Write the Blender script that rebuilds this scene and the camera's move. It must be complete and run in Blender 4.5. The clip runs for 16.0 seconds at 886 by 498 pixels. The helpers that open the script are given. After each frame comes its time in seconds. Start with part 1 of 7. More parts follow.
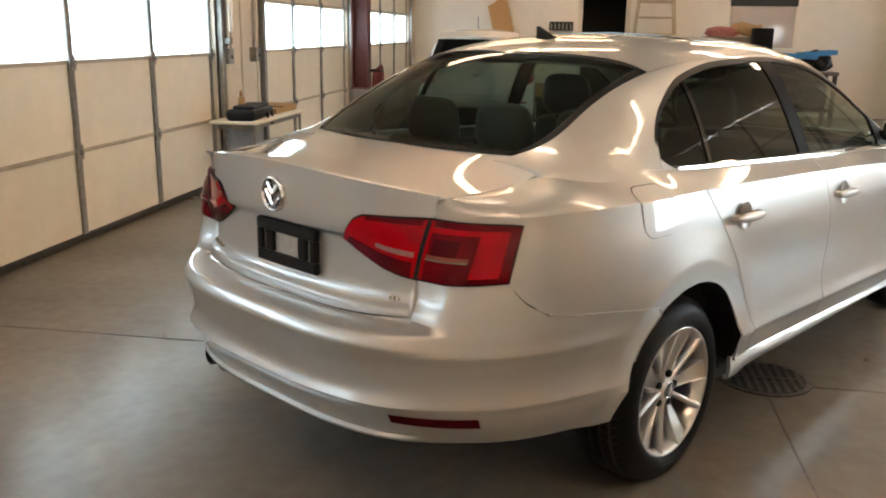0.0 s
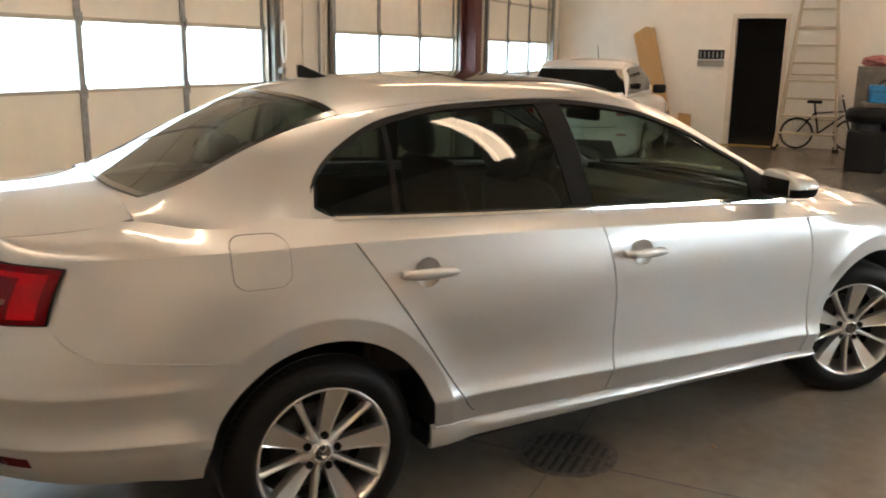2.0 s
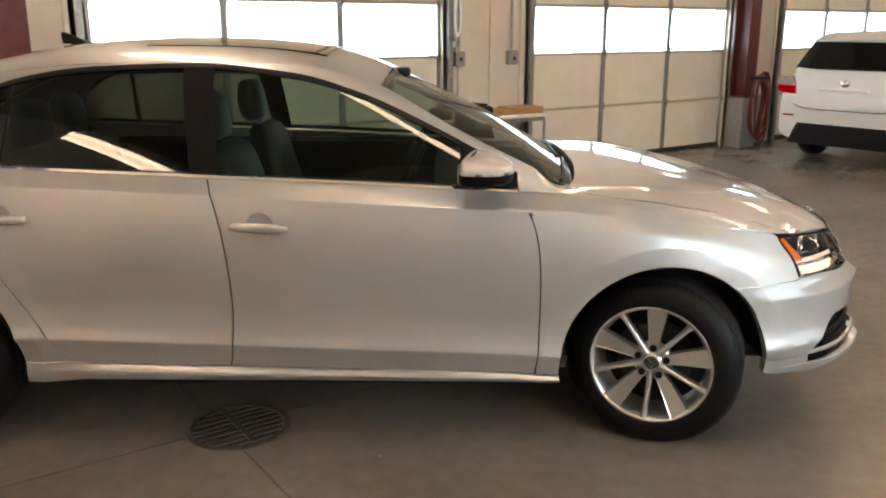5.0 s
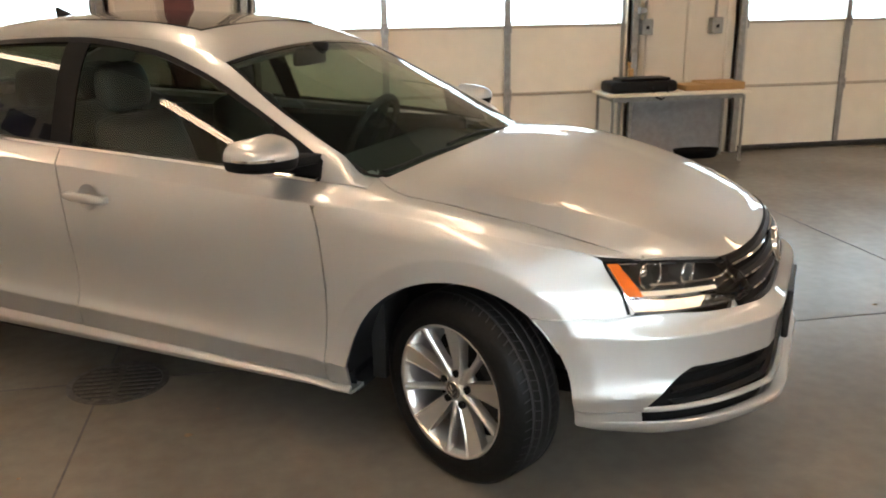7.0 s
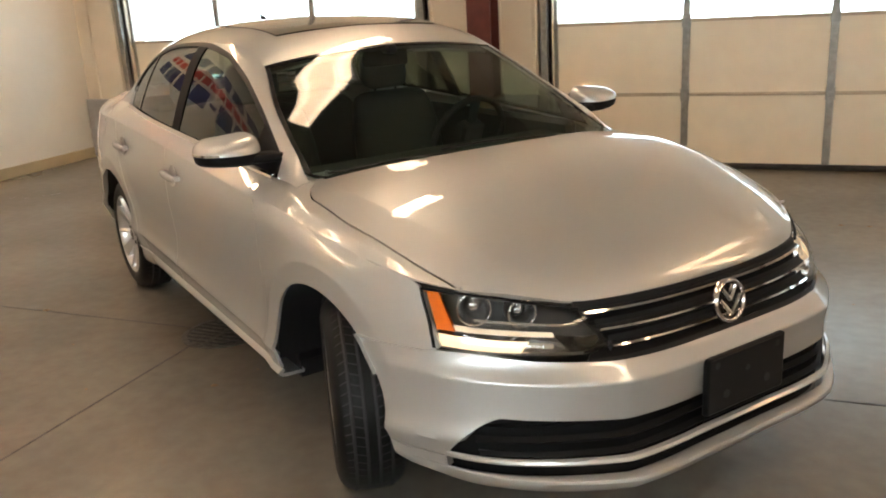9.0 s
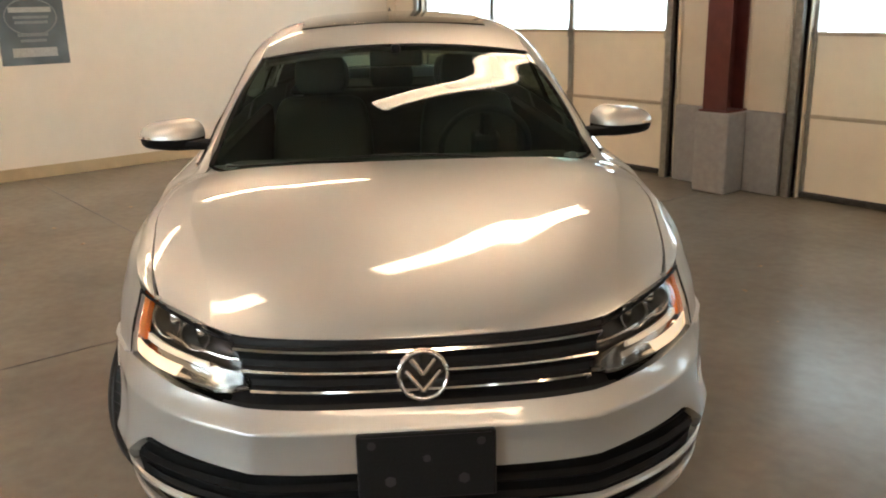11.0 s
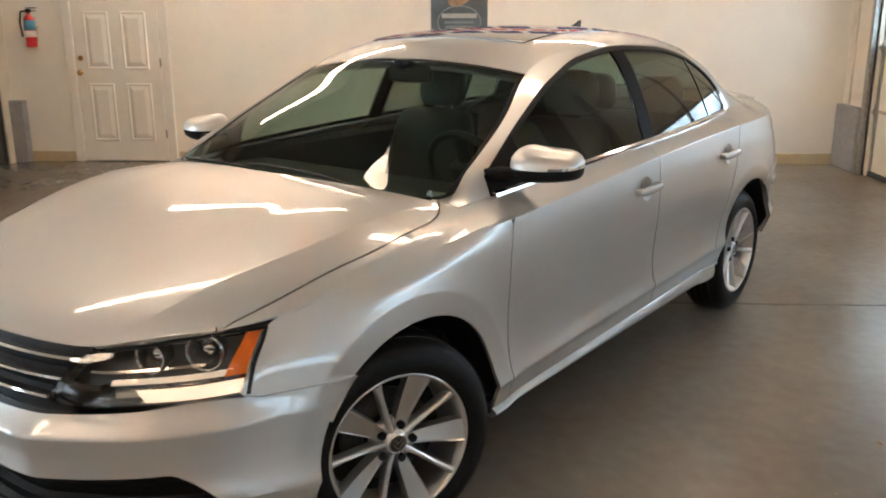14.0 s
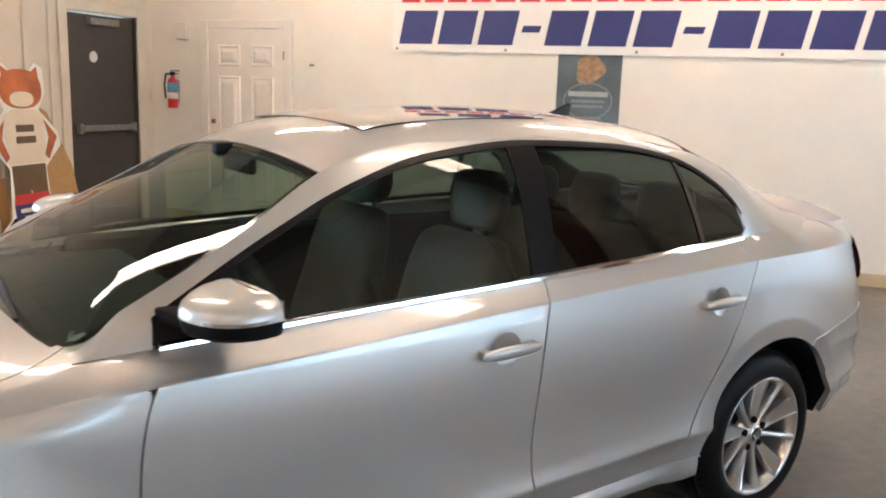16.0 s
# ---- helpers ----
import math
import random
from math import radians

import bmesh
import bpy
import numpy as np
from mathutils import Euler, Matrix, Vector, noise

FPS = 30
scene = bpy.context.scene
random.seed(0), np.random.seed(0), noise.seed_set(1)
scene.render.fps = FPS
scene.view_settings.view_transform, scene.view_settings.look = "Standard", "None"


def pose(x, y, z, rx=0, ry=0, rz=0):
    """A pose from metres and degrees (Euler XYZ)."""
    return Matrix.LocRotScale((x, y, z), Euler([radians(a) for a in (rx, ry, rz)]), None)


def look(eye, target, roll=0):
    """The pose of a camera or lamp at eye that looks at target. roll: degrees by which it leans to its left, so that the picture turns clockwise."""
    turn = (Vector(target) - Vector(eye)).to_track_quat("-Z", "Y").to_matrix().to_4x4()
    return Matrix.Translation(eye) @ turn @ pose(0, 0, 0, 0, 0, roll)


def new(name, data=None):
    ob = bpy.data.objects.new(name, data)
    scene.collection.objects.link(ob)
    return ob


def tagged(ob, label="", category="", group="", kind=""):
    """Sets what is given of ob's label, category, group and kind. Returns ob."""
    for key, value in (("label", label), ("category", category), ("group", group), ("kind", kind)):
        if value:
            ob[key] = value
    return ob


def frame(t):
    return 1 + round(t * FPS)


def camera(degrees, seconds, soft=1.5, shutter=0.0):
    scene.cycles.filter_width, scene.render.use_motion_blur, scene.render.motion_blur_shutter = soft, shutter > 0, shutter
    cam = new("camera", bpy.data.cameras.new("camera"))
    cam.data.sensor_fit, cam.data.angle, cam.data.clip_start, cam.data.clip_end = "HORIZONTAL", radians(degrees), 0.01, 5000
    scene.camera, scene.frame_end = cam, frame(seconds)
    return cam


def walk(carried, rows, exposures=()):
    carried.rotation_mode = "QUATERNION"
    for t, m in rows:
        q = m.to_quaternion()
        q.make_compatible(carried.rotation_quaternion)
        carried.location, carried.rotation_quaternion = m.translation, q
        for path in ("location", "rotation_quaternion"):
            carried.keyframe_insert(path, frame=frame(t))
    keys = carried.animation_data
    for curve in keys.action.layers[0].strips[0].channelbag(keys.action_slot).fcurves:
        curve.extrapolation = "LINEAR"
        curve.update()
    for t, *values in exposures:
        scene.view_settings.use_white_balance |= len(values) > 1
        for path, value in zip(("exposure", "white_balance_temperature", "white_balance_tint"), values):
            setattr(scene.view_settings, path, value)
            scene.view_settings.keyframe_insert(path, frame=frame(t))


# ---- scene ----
cam = camera(54.7, 16.0, 1.9, 0.22)
PATH = [
    (0, (-4.269, 0.412, 1.452), (-2.356, 0.721, 0.957), 0.9),
    (0.5, (-4.184, -0.015, 1.48), (-2.294, 0.43, 1.002), 0.8),
    (1, (-4.056, -0.416, 1.506), (-2.221, 0.228, 1.04), 0.7),
    (1.5, (-3.808, -0.822, 1.515), (-2.006, -0.087, 1.054), 0.6),
    (2, (-3.625, -1.255, 1.527), (-1.852, -0.446, 1.079), 0.9),
    (2.5, (-3.356, -1.676, 1.517), (-1.621, -0.788, 1.067), 0.6),
    (3, (-3.12, -2.135, 1.517), (-1.446, -1.13, 1.079), -0.2),
    (3.5, (-2.802, -2.508, 1.493), (-1.228, -1.358, 1.047), 0.4),
    (5.8, (-1.004, -3.662, 1.501), (-0.155, -1.93, 0.971), -1.4),
    (6, (-0.821, -3.72, 1.538), (-0.028, -1.965, 1.0), -1.7),
    (6.5, (-0.34, -3.84, 1.538), (0.258, -2.016, 0.975), -1.1),
    (7, (0.13, -3.82, 1.515), (0.479, -1.936, 0.94), -0.8),
    (7.5, (0.599, -3.854, 1.519), (0.668, -1.938, 0.95), -1.6),
    (8, (1.027, -3.794, 1.507), (0.7, -1.904, 0.941), -2.2),
    (8.5, (1.478, -3.698, 1.53), (0.962, -1.852, 0.959), -2.1),
    (9, (1.927, -3.588, 1.521), (1.178, -1.823, 0.951), -3.3),
    (9.5, (2.332, -3.328, 1.507), (1.395, -1.66, 0.921), -2.4),
    (11.8, (3.617, -1.769, 1.487), (1.923, -0.843, 0.964), -1.2),
    (12, (3.713, -1.626, 1.501), (1.984, -0.766, 0.98), -1.1),
    (12.5, (3.912, -1.213, 1.512), (2.062, -0.658, 0.99), -1.1),
    (13, (3.951, -0.737, 1.51), (2.058, -0.401, 0.958), -0.7),
    (13.5, (3.973, -0.284, 1.522), (2.046, -0.207, 0.989), -0.9),
    (14, (3.779, 0.149, 1.482), (1.85, 0.039, 0.963), -0.3),
    (14.5, (3.595, 0.555, 1.487), (1.689, 0.19, 1.005), -0.9),
    (15, (3.321, 0.893, 1.48), (1.455, 0.34, 1.02), -1.0),
    (15.5, (2.934, 1.138, 1.504), (1.076, 0.533, 1.081), 0.7),
    (16, (2.555, 1.357, 1.511), (0.71, 0.676, 1.145), 1.9),
]
walk(cam, [(t, look(eye, target, roll)) for t, eye, target, roll in PATH],
     [(0.0, -0.04, 6150, 9), (2.0, -0.06, 6050, 9), (3.0, 0.02, 6050, 10), (6.0, 0.02, 6150, 10), (7.5, -0.14, 6250, 10), (8.5, -0.18, 6500, 10), (9.5, -0.10, 6400, 9), (12.5, -0.12, 6000, 8), (14.0, 0.06, 5700, 8), (15.0, 0.32, 5500, 9), (16.0, 0.30, 5400, 10)])

# ---- light ----
world = bpy.data.worlds.new("sky")
scene.world = world
world.use_nodes = True
_n = world.node_tree.nodes
_sky = _n.new("ShaderNodeTexSky")
_sky.sky_type, _sky.sun_disc, _sky.sun_elevation, _sky.sun_rotation = "NISHITA", False, radians(35), radians(20)
_n["Background"].inputs["Strength"].default_value = 0.12
world.node_tree.links.new(_sky.outputs[0], _n["Background"].inputs["Color"])

# ---- material helpers ----
def mat(name, color, rough=0.5, metal=0.0, noise_scale=0.0, noise_amount=0.0, bump=0.0, bump_scale=60.0, coat=0.0, spec=0.5, stain=0.0, stain_scale=1.2):
    m = bpy.data.materials.new(name)
    m.use_nodes = True
    nt = m.node_tree
    b = nt.nodes["Principled BSDF"]
    b.inputs["Base Color"].default_value = (*color, 1)
    b.inputs["Roughness"].default_value = rough
    b.inputs["Metallic"].default_value = metal
    b.inputs["Coat Weight"].default_value = coat
    b.inputs["Coat Roughness"].default_value = 0.03
    b.inputs["Coat IOR"].default_value = 1.52
    b.inputs["Specular IOR Level"].default_value = spec
    co = nt.nodes.new("ShaderNodeTexCoord")
    src = None
    def layer(src, scale, amount, detail):
        t = nt.nodes.new("ShaderNodeTexNoise")
        t.inputs["Scale"].default_value, t.inputs["Detail"].default_value = scale, detail
        nt.links.new(co.outputs["Object"], t.inputs["Vector"])
        mr = nt.nodes.new("ShaderNodeMapRange")
        mr.inputs["From Min"].default_value, mr.inputs["From Max"].default_value = 0.3, 0.7
        mr.inputs["To Min"].default_value, mr.inputs["To Max"].default_value = 1 - amount, 1 + amount
        nt.links.new(t.outputs["Fac"], mr.inputs["Value"])
        mx = nt.nodes.new("ShaderNodeVectorMath")
        mx.operation = "SCALE"
        if src is None:
            mx.inputs[0].default_value = color
        else:
            nt.links.new(src, mx.inputs[0])
        nt.links.new(mr.outputs[0], mx.inputs["Scale"])
        return mx.outputs[0]
    if noise_amount:
        src = layer(src, noise_scale, noise_amount, 6)
    if stain:
        src = layer(src, stain_scale, stain, 4)
    if src is not None:
        nt.links.new(src, b.inputs["Base Color"])
    if bump:
        t = nt.nodes.new("ShaderNodeTexNoise")
        t.inputs["Scale"].default_value, t.inputs["Detail"].default_value = bump_scale, 5
        nt.links.new(co.outputs["Object"], t.inputs["Vector"])
        bp = nt.nodes.new("ShaderNodeBump")
        bp.inputs["Strength"].default_value, bp.inputs["Distance"].default_value = bump, 0.002
        nt.links.new(t.outputs["Fac"], bp.inputs["Height"])
        nt.links.new(bp.outputs[0], b.inputs["Normal"])
    return m


def glow(name, color, strength):
    m = bpy.data.materials.new(name)
    m.use_nodes = True
    b = m.node_tree.nodes["Principled BSDF"]
    b.inputs["Base Color"].default_value = (*color, 1)
    b.inputs["Emission Color"].default_value = (*color, 1)
    b.inputs["Emission Strength"].default_value = strength
    return m


def pane(name, tint, base=0.048):
    """Thin clear glass: tinted see-through with Fresnel gloss."""
    m = bpy.data.materials.new(name)
    m.use_nodes = True
    nt = m.node_tree
    nt.nodes.remove(nt.nodes["Principled BSDF"])
    tr, gl, lw, pw, ma, mx = (nt.nodes.new("ShaderNode" + k) for k in ("BsdfTransparent", "BsdfGlossy", "LayerWeight", "Math", "Math", "MixShader"))
    tr.inputs[0].default_value = (*tint, 1)
    gl.inputs["Roughness"].default_value = 0.02
    lw.inputs["Blend"].default_value = 0.5
    pw.operation, ma.operation = "POWER", "MULTIPLY_ADD"
    pw.inputs[1].default_value = 5.0
    ma.inputs[1].default_value, ma.inputs[2].default_value = 1 - base, base
    nt.links.new(lw.outputs["Facing"], pw.inputs[0])
    nt.links.new(pw.outputs[0], ma.inputs[0])
    nt.links.new(ma.outputs[0], mx.inputs[0])
    nt.links.new(tr.outputs[0], mx.inputs[1])
    nt.links.new(gl.outputs[0], mx.inputs[2])
    nt.links.new(mx.outputs[0], nt.nodes["Material Output"].inputs[0])
    return m


SILVER = mat("silver_paint", (0.480, 0.482, 0.475), 0.41, 0.62, 900, 0.06, coat=1.0)
CHROME_DARK = mat("smoked_chrome", (0.52, 0.51, 0.50), 0.15, 1.0, 40, 0.1)
LAMP_GREY = mat("lamp_grey", (0.045, 0.044, 0.043), 0.28, 0.5, 30, 0.1)
WHITE_PAINT = mat("white_car_paint", (0.8, 0.8, 0.79), 0.35, 0, 3, 0.02, coat=0.8)
MATTE = mat("matte_black_plastic", (0.006, 0.006, 0.0065), 0.6, 0, 200, 0.2, spec=0.10)
BLACK = mat("black_plastic", (0.010, 0.010, 0.011), 0.42, 0, 200, 0.2, bump=0.15, bump_scale=400, spec=0.16)
GLOSSBLACK = mat("gloss_black", (0.008, 0.008, 0.009), 0.08, 0, 40, 0.1, coat=0.5)
RUBBER = mat("tyre_rubber", (0.006, 0.006, 0.0065), 0.5, 0, 60, 0.25, bump=0.3, bump_scale=150, spec=0.18)
CHROME = mat("chrome", (0.82, 0.82, 0.83), 0.08, 1.0, 30, 0.03)
ALLOY = mat("alloy", (0.62, 0.61, 0.60), 0.28, 0.9, 300, 0.05, coat=0.3)
DARKMETAL = mat("brake_metal", (0.05, 0.05, 0.05), 0.6, 0.6, 80, 0.3)
RED_LENS = mat("red_lens", (0.36, 0.0, 0.004), 0.08, 0, 7, 0.35, coat=0.1, spec=0.25)
PALE_RED = mat("pale_red_strip", (0.42, 0.20, 0.19), 0.15, 0.3, 60, 0.1, coat=1.0)
MID_RED = mat("mid_red_lens", (0.11, 0.0, 0.003), 0.10, 0, 8, 0.3, spec=0.22)
MID_PALE = mat("brown_red_strip", (0.24, 0.07, 0.05), 0.15, 0.2, 60, 0.1)
DEEP_RED = mat("deep_red_lens", (0.05, 0.0, 0.002), 0.10, 0, 60, 0.1, spec=0.2)
AMBER = mat("amber_lens", (0.85, 0.17, 0.010), 0.12, 0, 60, 0.1, coat=1.0)
LIT = glow("lit_lamp", (1.0, 0.80, 0.54), 0.75)
LIT_BAR = glow("lit_bar", (0.8, 0.68, 0.52), 0.28)
REFLECTOR = mat("lamp_reflector", (0.8, 0.8, 0.8), 0.12, 1.0, 40, 0.05)
CABIN = mat("cabin_trim", (0.012, 0.012, 0.013), 0.75, 0, 40, 0.2, bump=0.2, bump_scale=200)
SEAT = mat("seat_leather", (0.024, 0.024, 0.025), 0.5, 0, 60, 0.10, bump=0.08, bump_scale=120)
LINING = mat("headliner", (0.16, 0.155, 0.145), 0.9, 0, 200, 0.05)
CAR_GLASS = pane("car_glass", (0.46, 0.56, 0.50))
FRONT_GLASS = pane("front_glass", (0.58, 0.69, 0.62))
TINT_GLASS = pane("tinted_glass", (0.22, 0.26, 0.24))
CLEAR = pane("clear_lens", (0.93, 0.93, 0.93))
CONCRETE = mat("sealed_concrete", (0.165, 0.147, 0.122), 0.27, 0, 14, 0.08, bump=0.03, bump_scale=25, spec=0.30, stain=0.2, stain_scale=0.9)
JOINT = mat("joint_dirt", (0.06, 0.055, 0.05), 0.8, 0, 30, 0.3)
WALL = mat("wall_paint", (0.80, 0.76, 0.68), 0.6, 0, 5, 0.02, bump=0.15, bump_scale=90, stain=0.03)
STEEL_WALL = mat("ribbed_wall", (0.66, 0.60, 0.50), 0.5, 0, 4, 0.04, bump=0.1, stain=0.06)
BASE = mat("vinyl_base", (0.52, 0.42, 0.26), 0.5, 0, 8, 0.08)
DOOR_PANEL = mat("sectional_door_skin", (0.83, 0.77, 0.65), 0.5, 0, 6, 0.03, bump=0.08, bump_scale=220, stain=0.05)
RAIL = mat("door_rail", (0.50, 0.43, 0.33), 0.5, 0, 8, 0.12)
GALV = mat("galvanised_steel", (0.30, 0.29, 0.27), 0.42, 0.7, 25, 0.2)
SEAL = mat("rubber_seal", (0.03, 0.03, 0.03), 0.8, 0, 20, 0.3)
RED_STEEL = mat("red_oxide_steel", (0.10, 0.022, 0.018), 0.5, 0, 10, 0.2)
DARK = mat("dark_void", (0.02, 0.02, 0.022), 0.7, 0, 4, 0.2)
DOOR_WHITE = mat("door_white", (0.78, 0.75, 0.69), 0.4, 0, 6, 0.03)
EXIT_DOOR = mat("dark_door", (0.05, 0.045, 0.042), 0.4, 0, 10, 0.1)
BRASS = mat("brass", (0.55, 0.38, 0.14), 0.25, 1.0, 40, 0.1)
RED = mat("red_enamel", (0.55, 0.03, 0.03), 0.3, 0, 20, 0.05)
BLUE = mat("blue_label", (0.10, 0.30, 0.45), 0.4, 0, 20, 0.05)
NAVY = mat("navy_print", (0.03, 0.035, 0.16), 0.5, 0, 20, 0.05)
VINYL_WHITE = mat("banner_vinyl", (0.82, 0.80, 0.75), 0.45, 0, 3, 0.02)
CARDBOARD = mat("cardboard", (0.45, 0.27, 0.11), 0.8, 0, 30, 0.08)
def sky_glow(name, color, low, high):
    """Bright overcast distance: glow with soft uneven patches of cloud and far trees."""
    m = glow(name, color, high)
    nt = m.node_tree
    co, n1, mr = (nt.nodes.new("ShaderNode" + k) for k in ("TexCoord", "TexNoise", "MapRange"))
    n1.inputs["Scale"].default_value, n1.inputs["Detail"].default_value = 1.6, 6
    mr.inputs["From Min"].default_value, mr.inputs["From Max"].default_value = 0.36, 0.58
    mr.inputs["To Min"].default_value, mr.inputs["To Max"].default_value = low, high
    nt.links.new(co.outputs["Object"], n1.inputs["Vector"])
    nt.links.new(n1.outputs["Fac"], mr.inputs["Value"])
    nt.links.new(mr.outputs[0], nt.nodes["Principled BSDF"].inputs["Emission Strength"])
    return m


FROST = sky_glow("daylight_panel", (0.78, 0.90, 1.0), 2.0, 6.5)
# south glow strengths chosen apart to light the car and dim the far end
FROST_SOUTH = glow("south_glow_bright", (0.86, 0.94, 1.0), 17.0)
FROST_DIM = glow("south_glow_dim", (0.90, 0.94, 1.0), 3.5)
DOOR_GLASS = pane("door_glass", (0.93, 0.95, 0.95))
DIFFUSER = glow("lamp_diffuser", (1.0, 0.775, 0.545), 13.5)
TUBE = glow("fluorescent_tube", (1.0, 0.775, 0.545), 23.5)
# weaker, warmer copies of the lamp glow, set to balance the room
DIFFUSER_DIM = glow("dim_diffuser", (1.0, 0.74, 0.48), 6.5)
TUBE_DIM = glow("dim_tube", (1.0, 0.74, 0.48), 11.5)
CEIL = mat("grey_ceiling", (0.30, 0.27, 0.23), 0.8, 0, 3, 0.08, stain=0.1)
CAST_IRON = mat("cast_iron", (0.10, 0.09, 0.08), 0.6, 0.6, 40, 0.3)


# ---- mesh helpers ----
def mesh_of(name, verts, faces, smooth=True):
    me = bpy.data.meshes.new(name)
    me.from_pydata([tuple(v) for v in verts], [], faces)
    if smooth:
        me.polygons.foreach_set("use_smooth", [True] * len(me.polygons))
    me.update()
    return me


def link_part(name, me, material, parent=None, label=""):
    ob = new(name, me)
    if material and not me.materials:
        me.materials.append(material)
    if parent is not None:
        ob.parent = parent
    return tagged(ob, label)


def part(name, bm, material, parent=None, label="", smooth=False):
    me = bpy.data.meshes.new(name)
    bm.normal_update()
    bm.to_mesh(me)
    bm.free()
    if smooth:
        me.polygons.foreach_set("use_smooth", [True] * len(me.polygons))
        me.set_sharp_from_angle(angle=radians(38))
    return link_part(name, me, material, parent, label)


def thing(name, m, label, category, group="", kind=""):
    e = new(name)
    e.empty_display_size = 0.1
    e.matrix_basis = m
    return tagged(e, label, category, group, kind)


def box(bm, x0, x1, y0, y1, z0, z1, bevel=0.0, seg=2):
    m = Matrix.Translation(((x0 + x1) / 2, (y0 + y1) / 2, (z0 + z1) / 2)) @ Matrix.Diagonal((abs(x1 - x0), abs(y1 - y0), abs(z1 - z0), 1))
    r = bmesh.ops.create_cube(bm, size=1, matrix=m)
    if bevel:
        edges = list({e for v in r["verts"] for e in v.link_edges})
        bmesh.ops.bevel(bm, geom=edges, offset=bevel, segments=seg, affect="EDGES", profile=0.5)
    return bm


def boxes(*specs, bevel=0.0, seg=1):
    bm = bmesh.new()
    for s in specs:
        box(bm, *s, bevel=bevel, seg=seg)
    return bm


def cyl(bm, a, b, r, seg=16, r2=None):
    a, b = Vector(a), Vector(b)
    d = b - a
    m = Matrix.Translation((a + b) / 2) @ d.to_track_quat("Z", "Y").to_matrix().to_4x4()
    bmesh.ops.create_cone(bm, cap_ends=True, segments=seg, radius1=r, radius2=r if r2 is None else r2, depth=d.length, matrix=m)
    return bm


def lathe(profile, seg=64, axis="y"):
    """Ring surface from (radius, offset) pairs, turned about y (or z)."""
    verts, faces = [], []
    n = len(profile)
    for i in range(seg):
        a = 2 * math.pi * i / seg
        for r, o in profile:
            verts.append((r * math.cos(a), o, r * math.sin(a)) if axis == "y" else (r * math.cos(a), r * math.sin(a), o))
    for i in range(seg):
        j = (i + 1) % seg
        for k in range(n - 1):
            faces.append((i * n + k, i * n + k + 1, j * n + k + 1, j * n + k))
    return verts, faces


def spline(xs, ys):
    """Natural cubic through the given pairs, straight beyond the ends."""
    xs, ys = np.array(xs, float), np.array(ys, float)
    o = np.argsort(xs)
    xs, ys = xs[o], ys[o]
    n = len(xs)
    h = np.diff(xs)
    a, r = np.eye(n), np.zeros(n)
    for i in range(1, n - 1):
        a[i, i - 1], a[i, i], a[i, i + 1] = h[i - 1], 2 * (h[i - 1] + h[i]), h[i]
        r[i] = 6 * ((ys[i + 1] - ys[i]) / h[i] - (ys[i] - ys[i - 1]) / h[i - 1])
    m = np.linalg.solve(a, r)
    def f(x):
        x = np.clip(np.asarray(x, float), xs[0], xs[-1])
        i = np.clip(np.searchsorted(xs, x) - 1, 0, n - 2)
        d, e = x - xs[i], xs[i + 1] - x
        return (m[i] * e ** 3 + m[i + 1] * d ** 3) / (6 * h[i]) + (ys[i] / h[i] - m[i] * h[i] / 6) * e + (ys[i + 1] / h[i] - m[i + 1] * h[i] / 6) * d
    return f


def pchip(xs, ys):
    """Shape-keeping cubic through the given pairs: no overshoot, firm creases."""
    xs, ys = np.array(xs, float), np.array(ys, float)
    h, d = np.diff(xs), np.diff(ys) / np.diff(xs)
    m = np.zeros(len(xs))
    m[0], m[-1] = d[0], d[-1]
    for i in range(1, len(xs) - 1):
        if d[i - 1] * d[i] > 0:
            w1, w2 = 2 * h[i] + h[i - 1], h[i] + 2 * h[i - 1]
            m[i] = (w1 + w2) / (w1 / d[i - 1] + w2 / d[i])
    def f(x):
        x = np.clip(np.asarray(x, float), xs[0], xs[-1])
        i = np.clip(np.searchsorted(xs, x) - 1, 0, len(xs) - 2)
        t = (x - xs[i]) / h[i]
        return (2 * t ** 3 - 3 * t ** 2 + 1) * ys[i] + (t ** 3 - 2 * t ** 2 + t) * h[i] * m[i] + (3 * t ** 2 - 2 * t ** 3) * ys[i + 1] + (t ** 3 - t ** 2) * h[i] * m[i + 1]
    return f


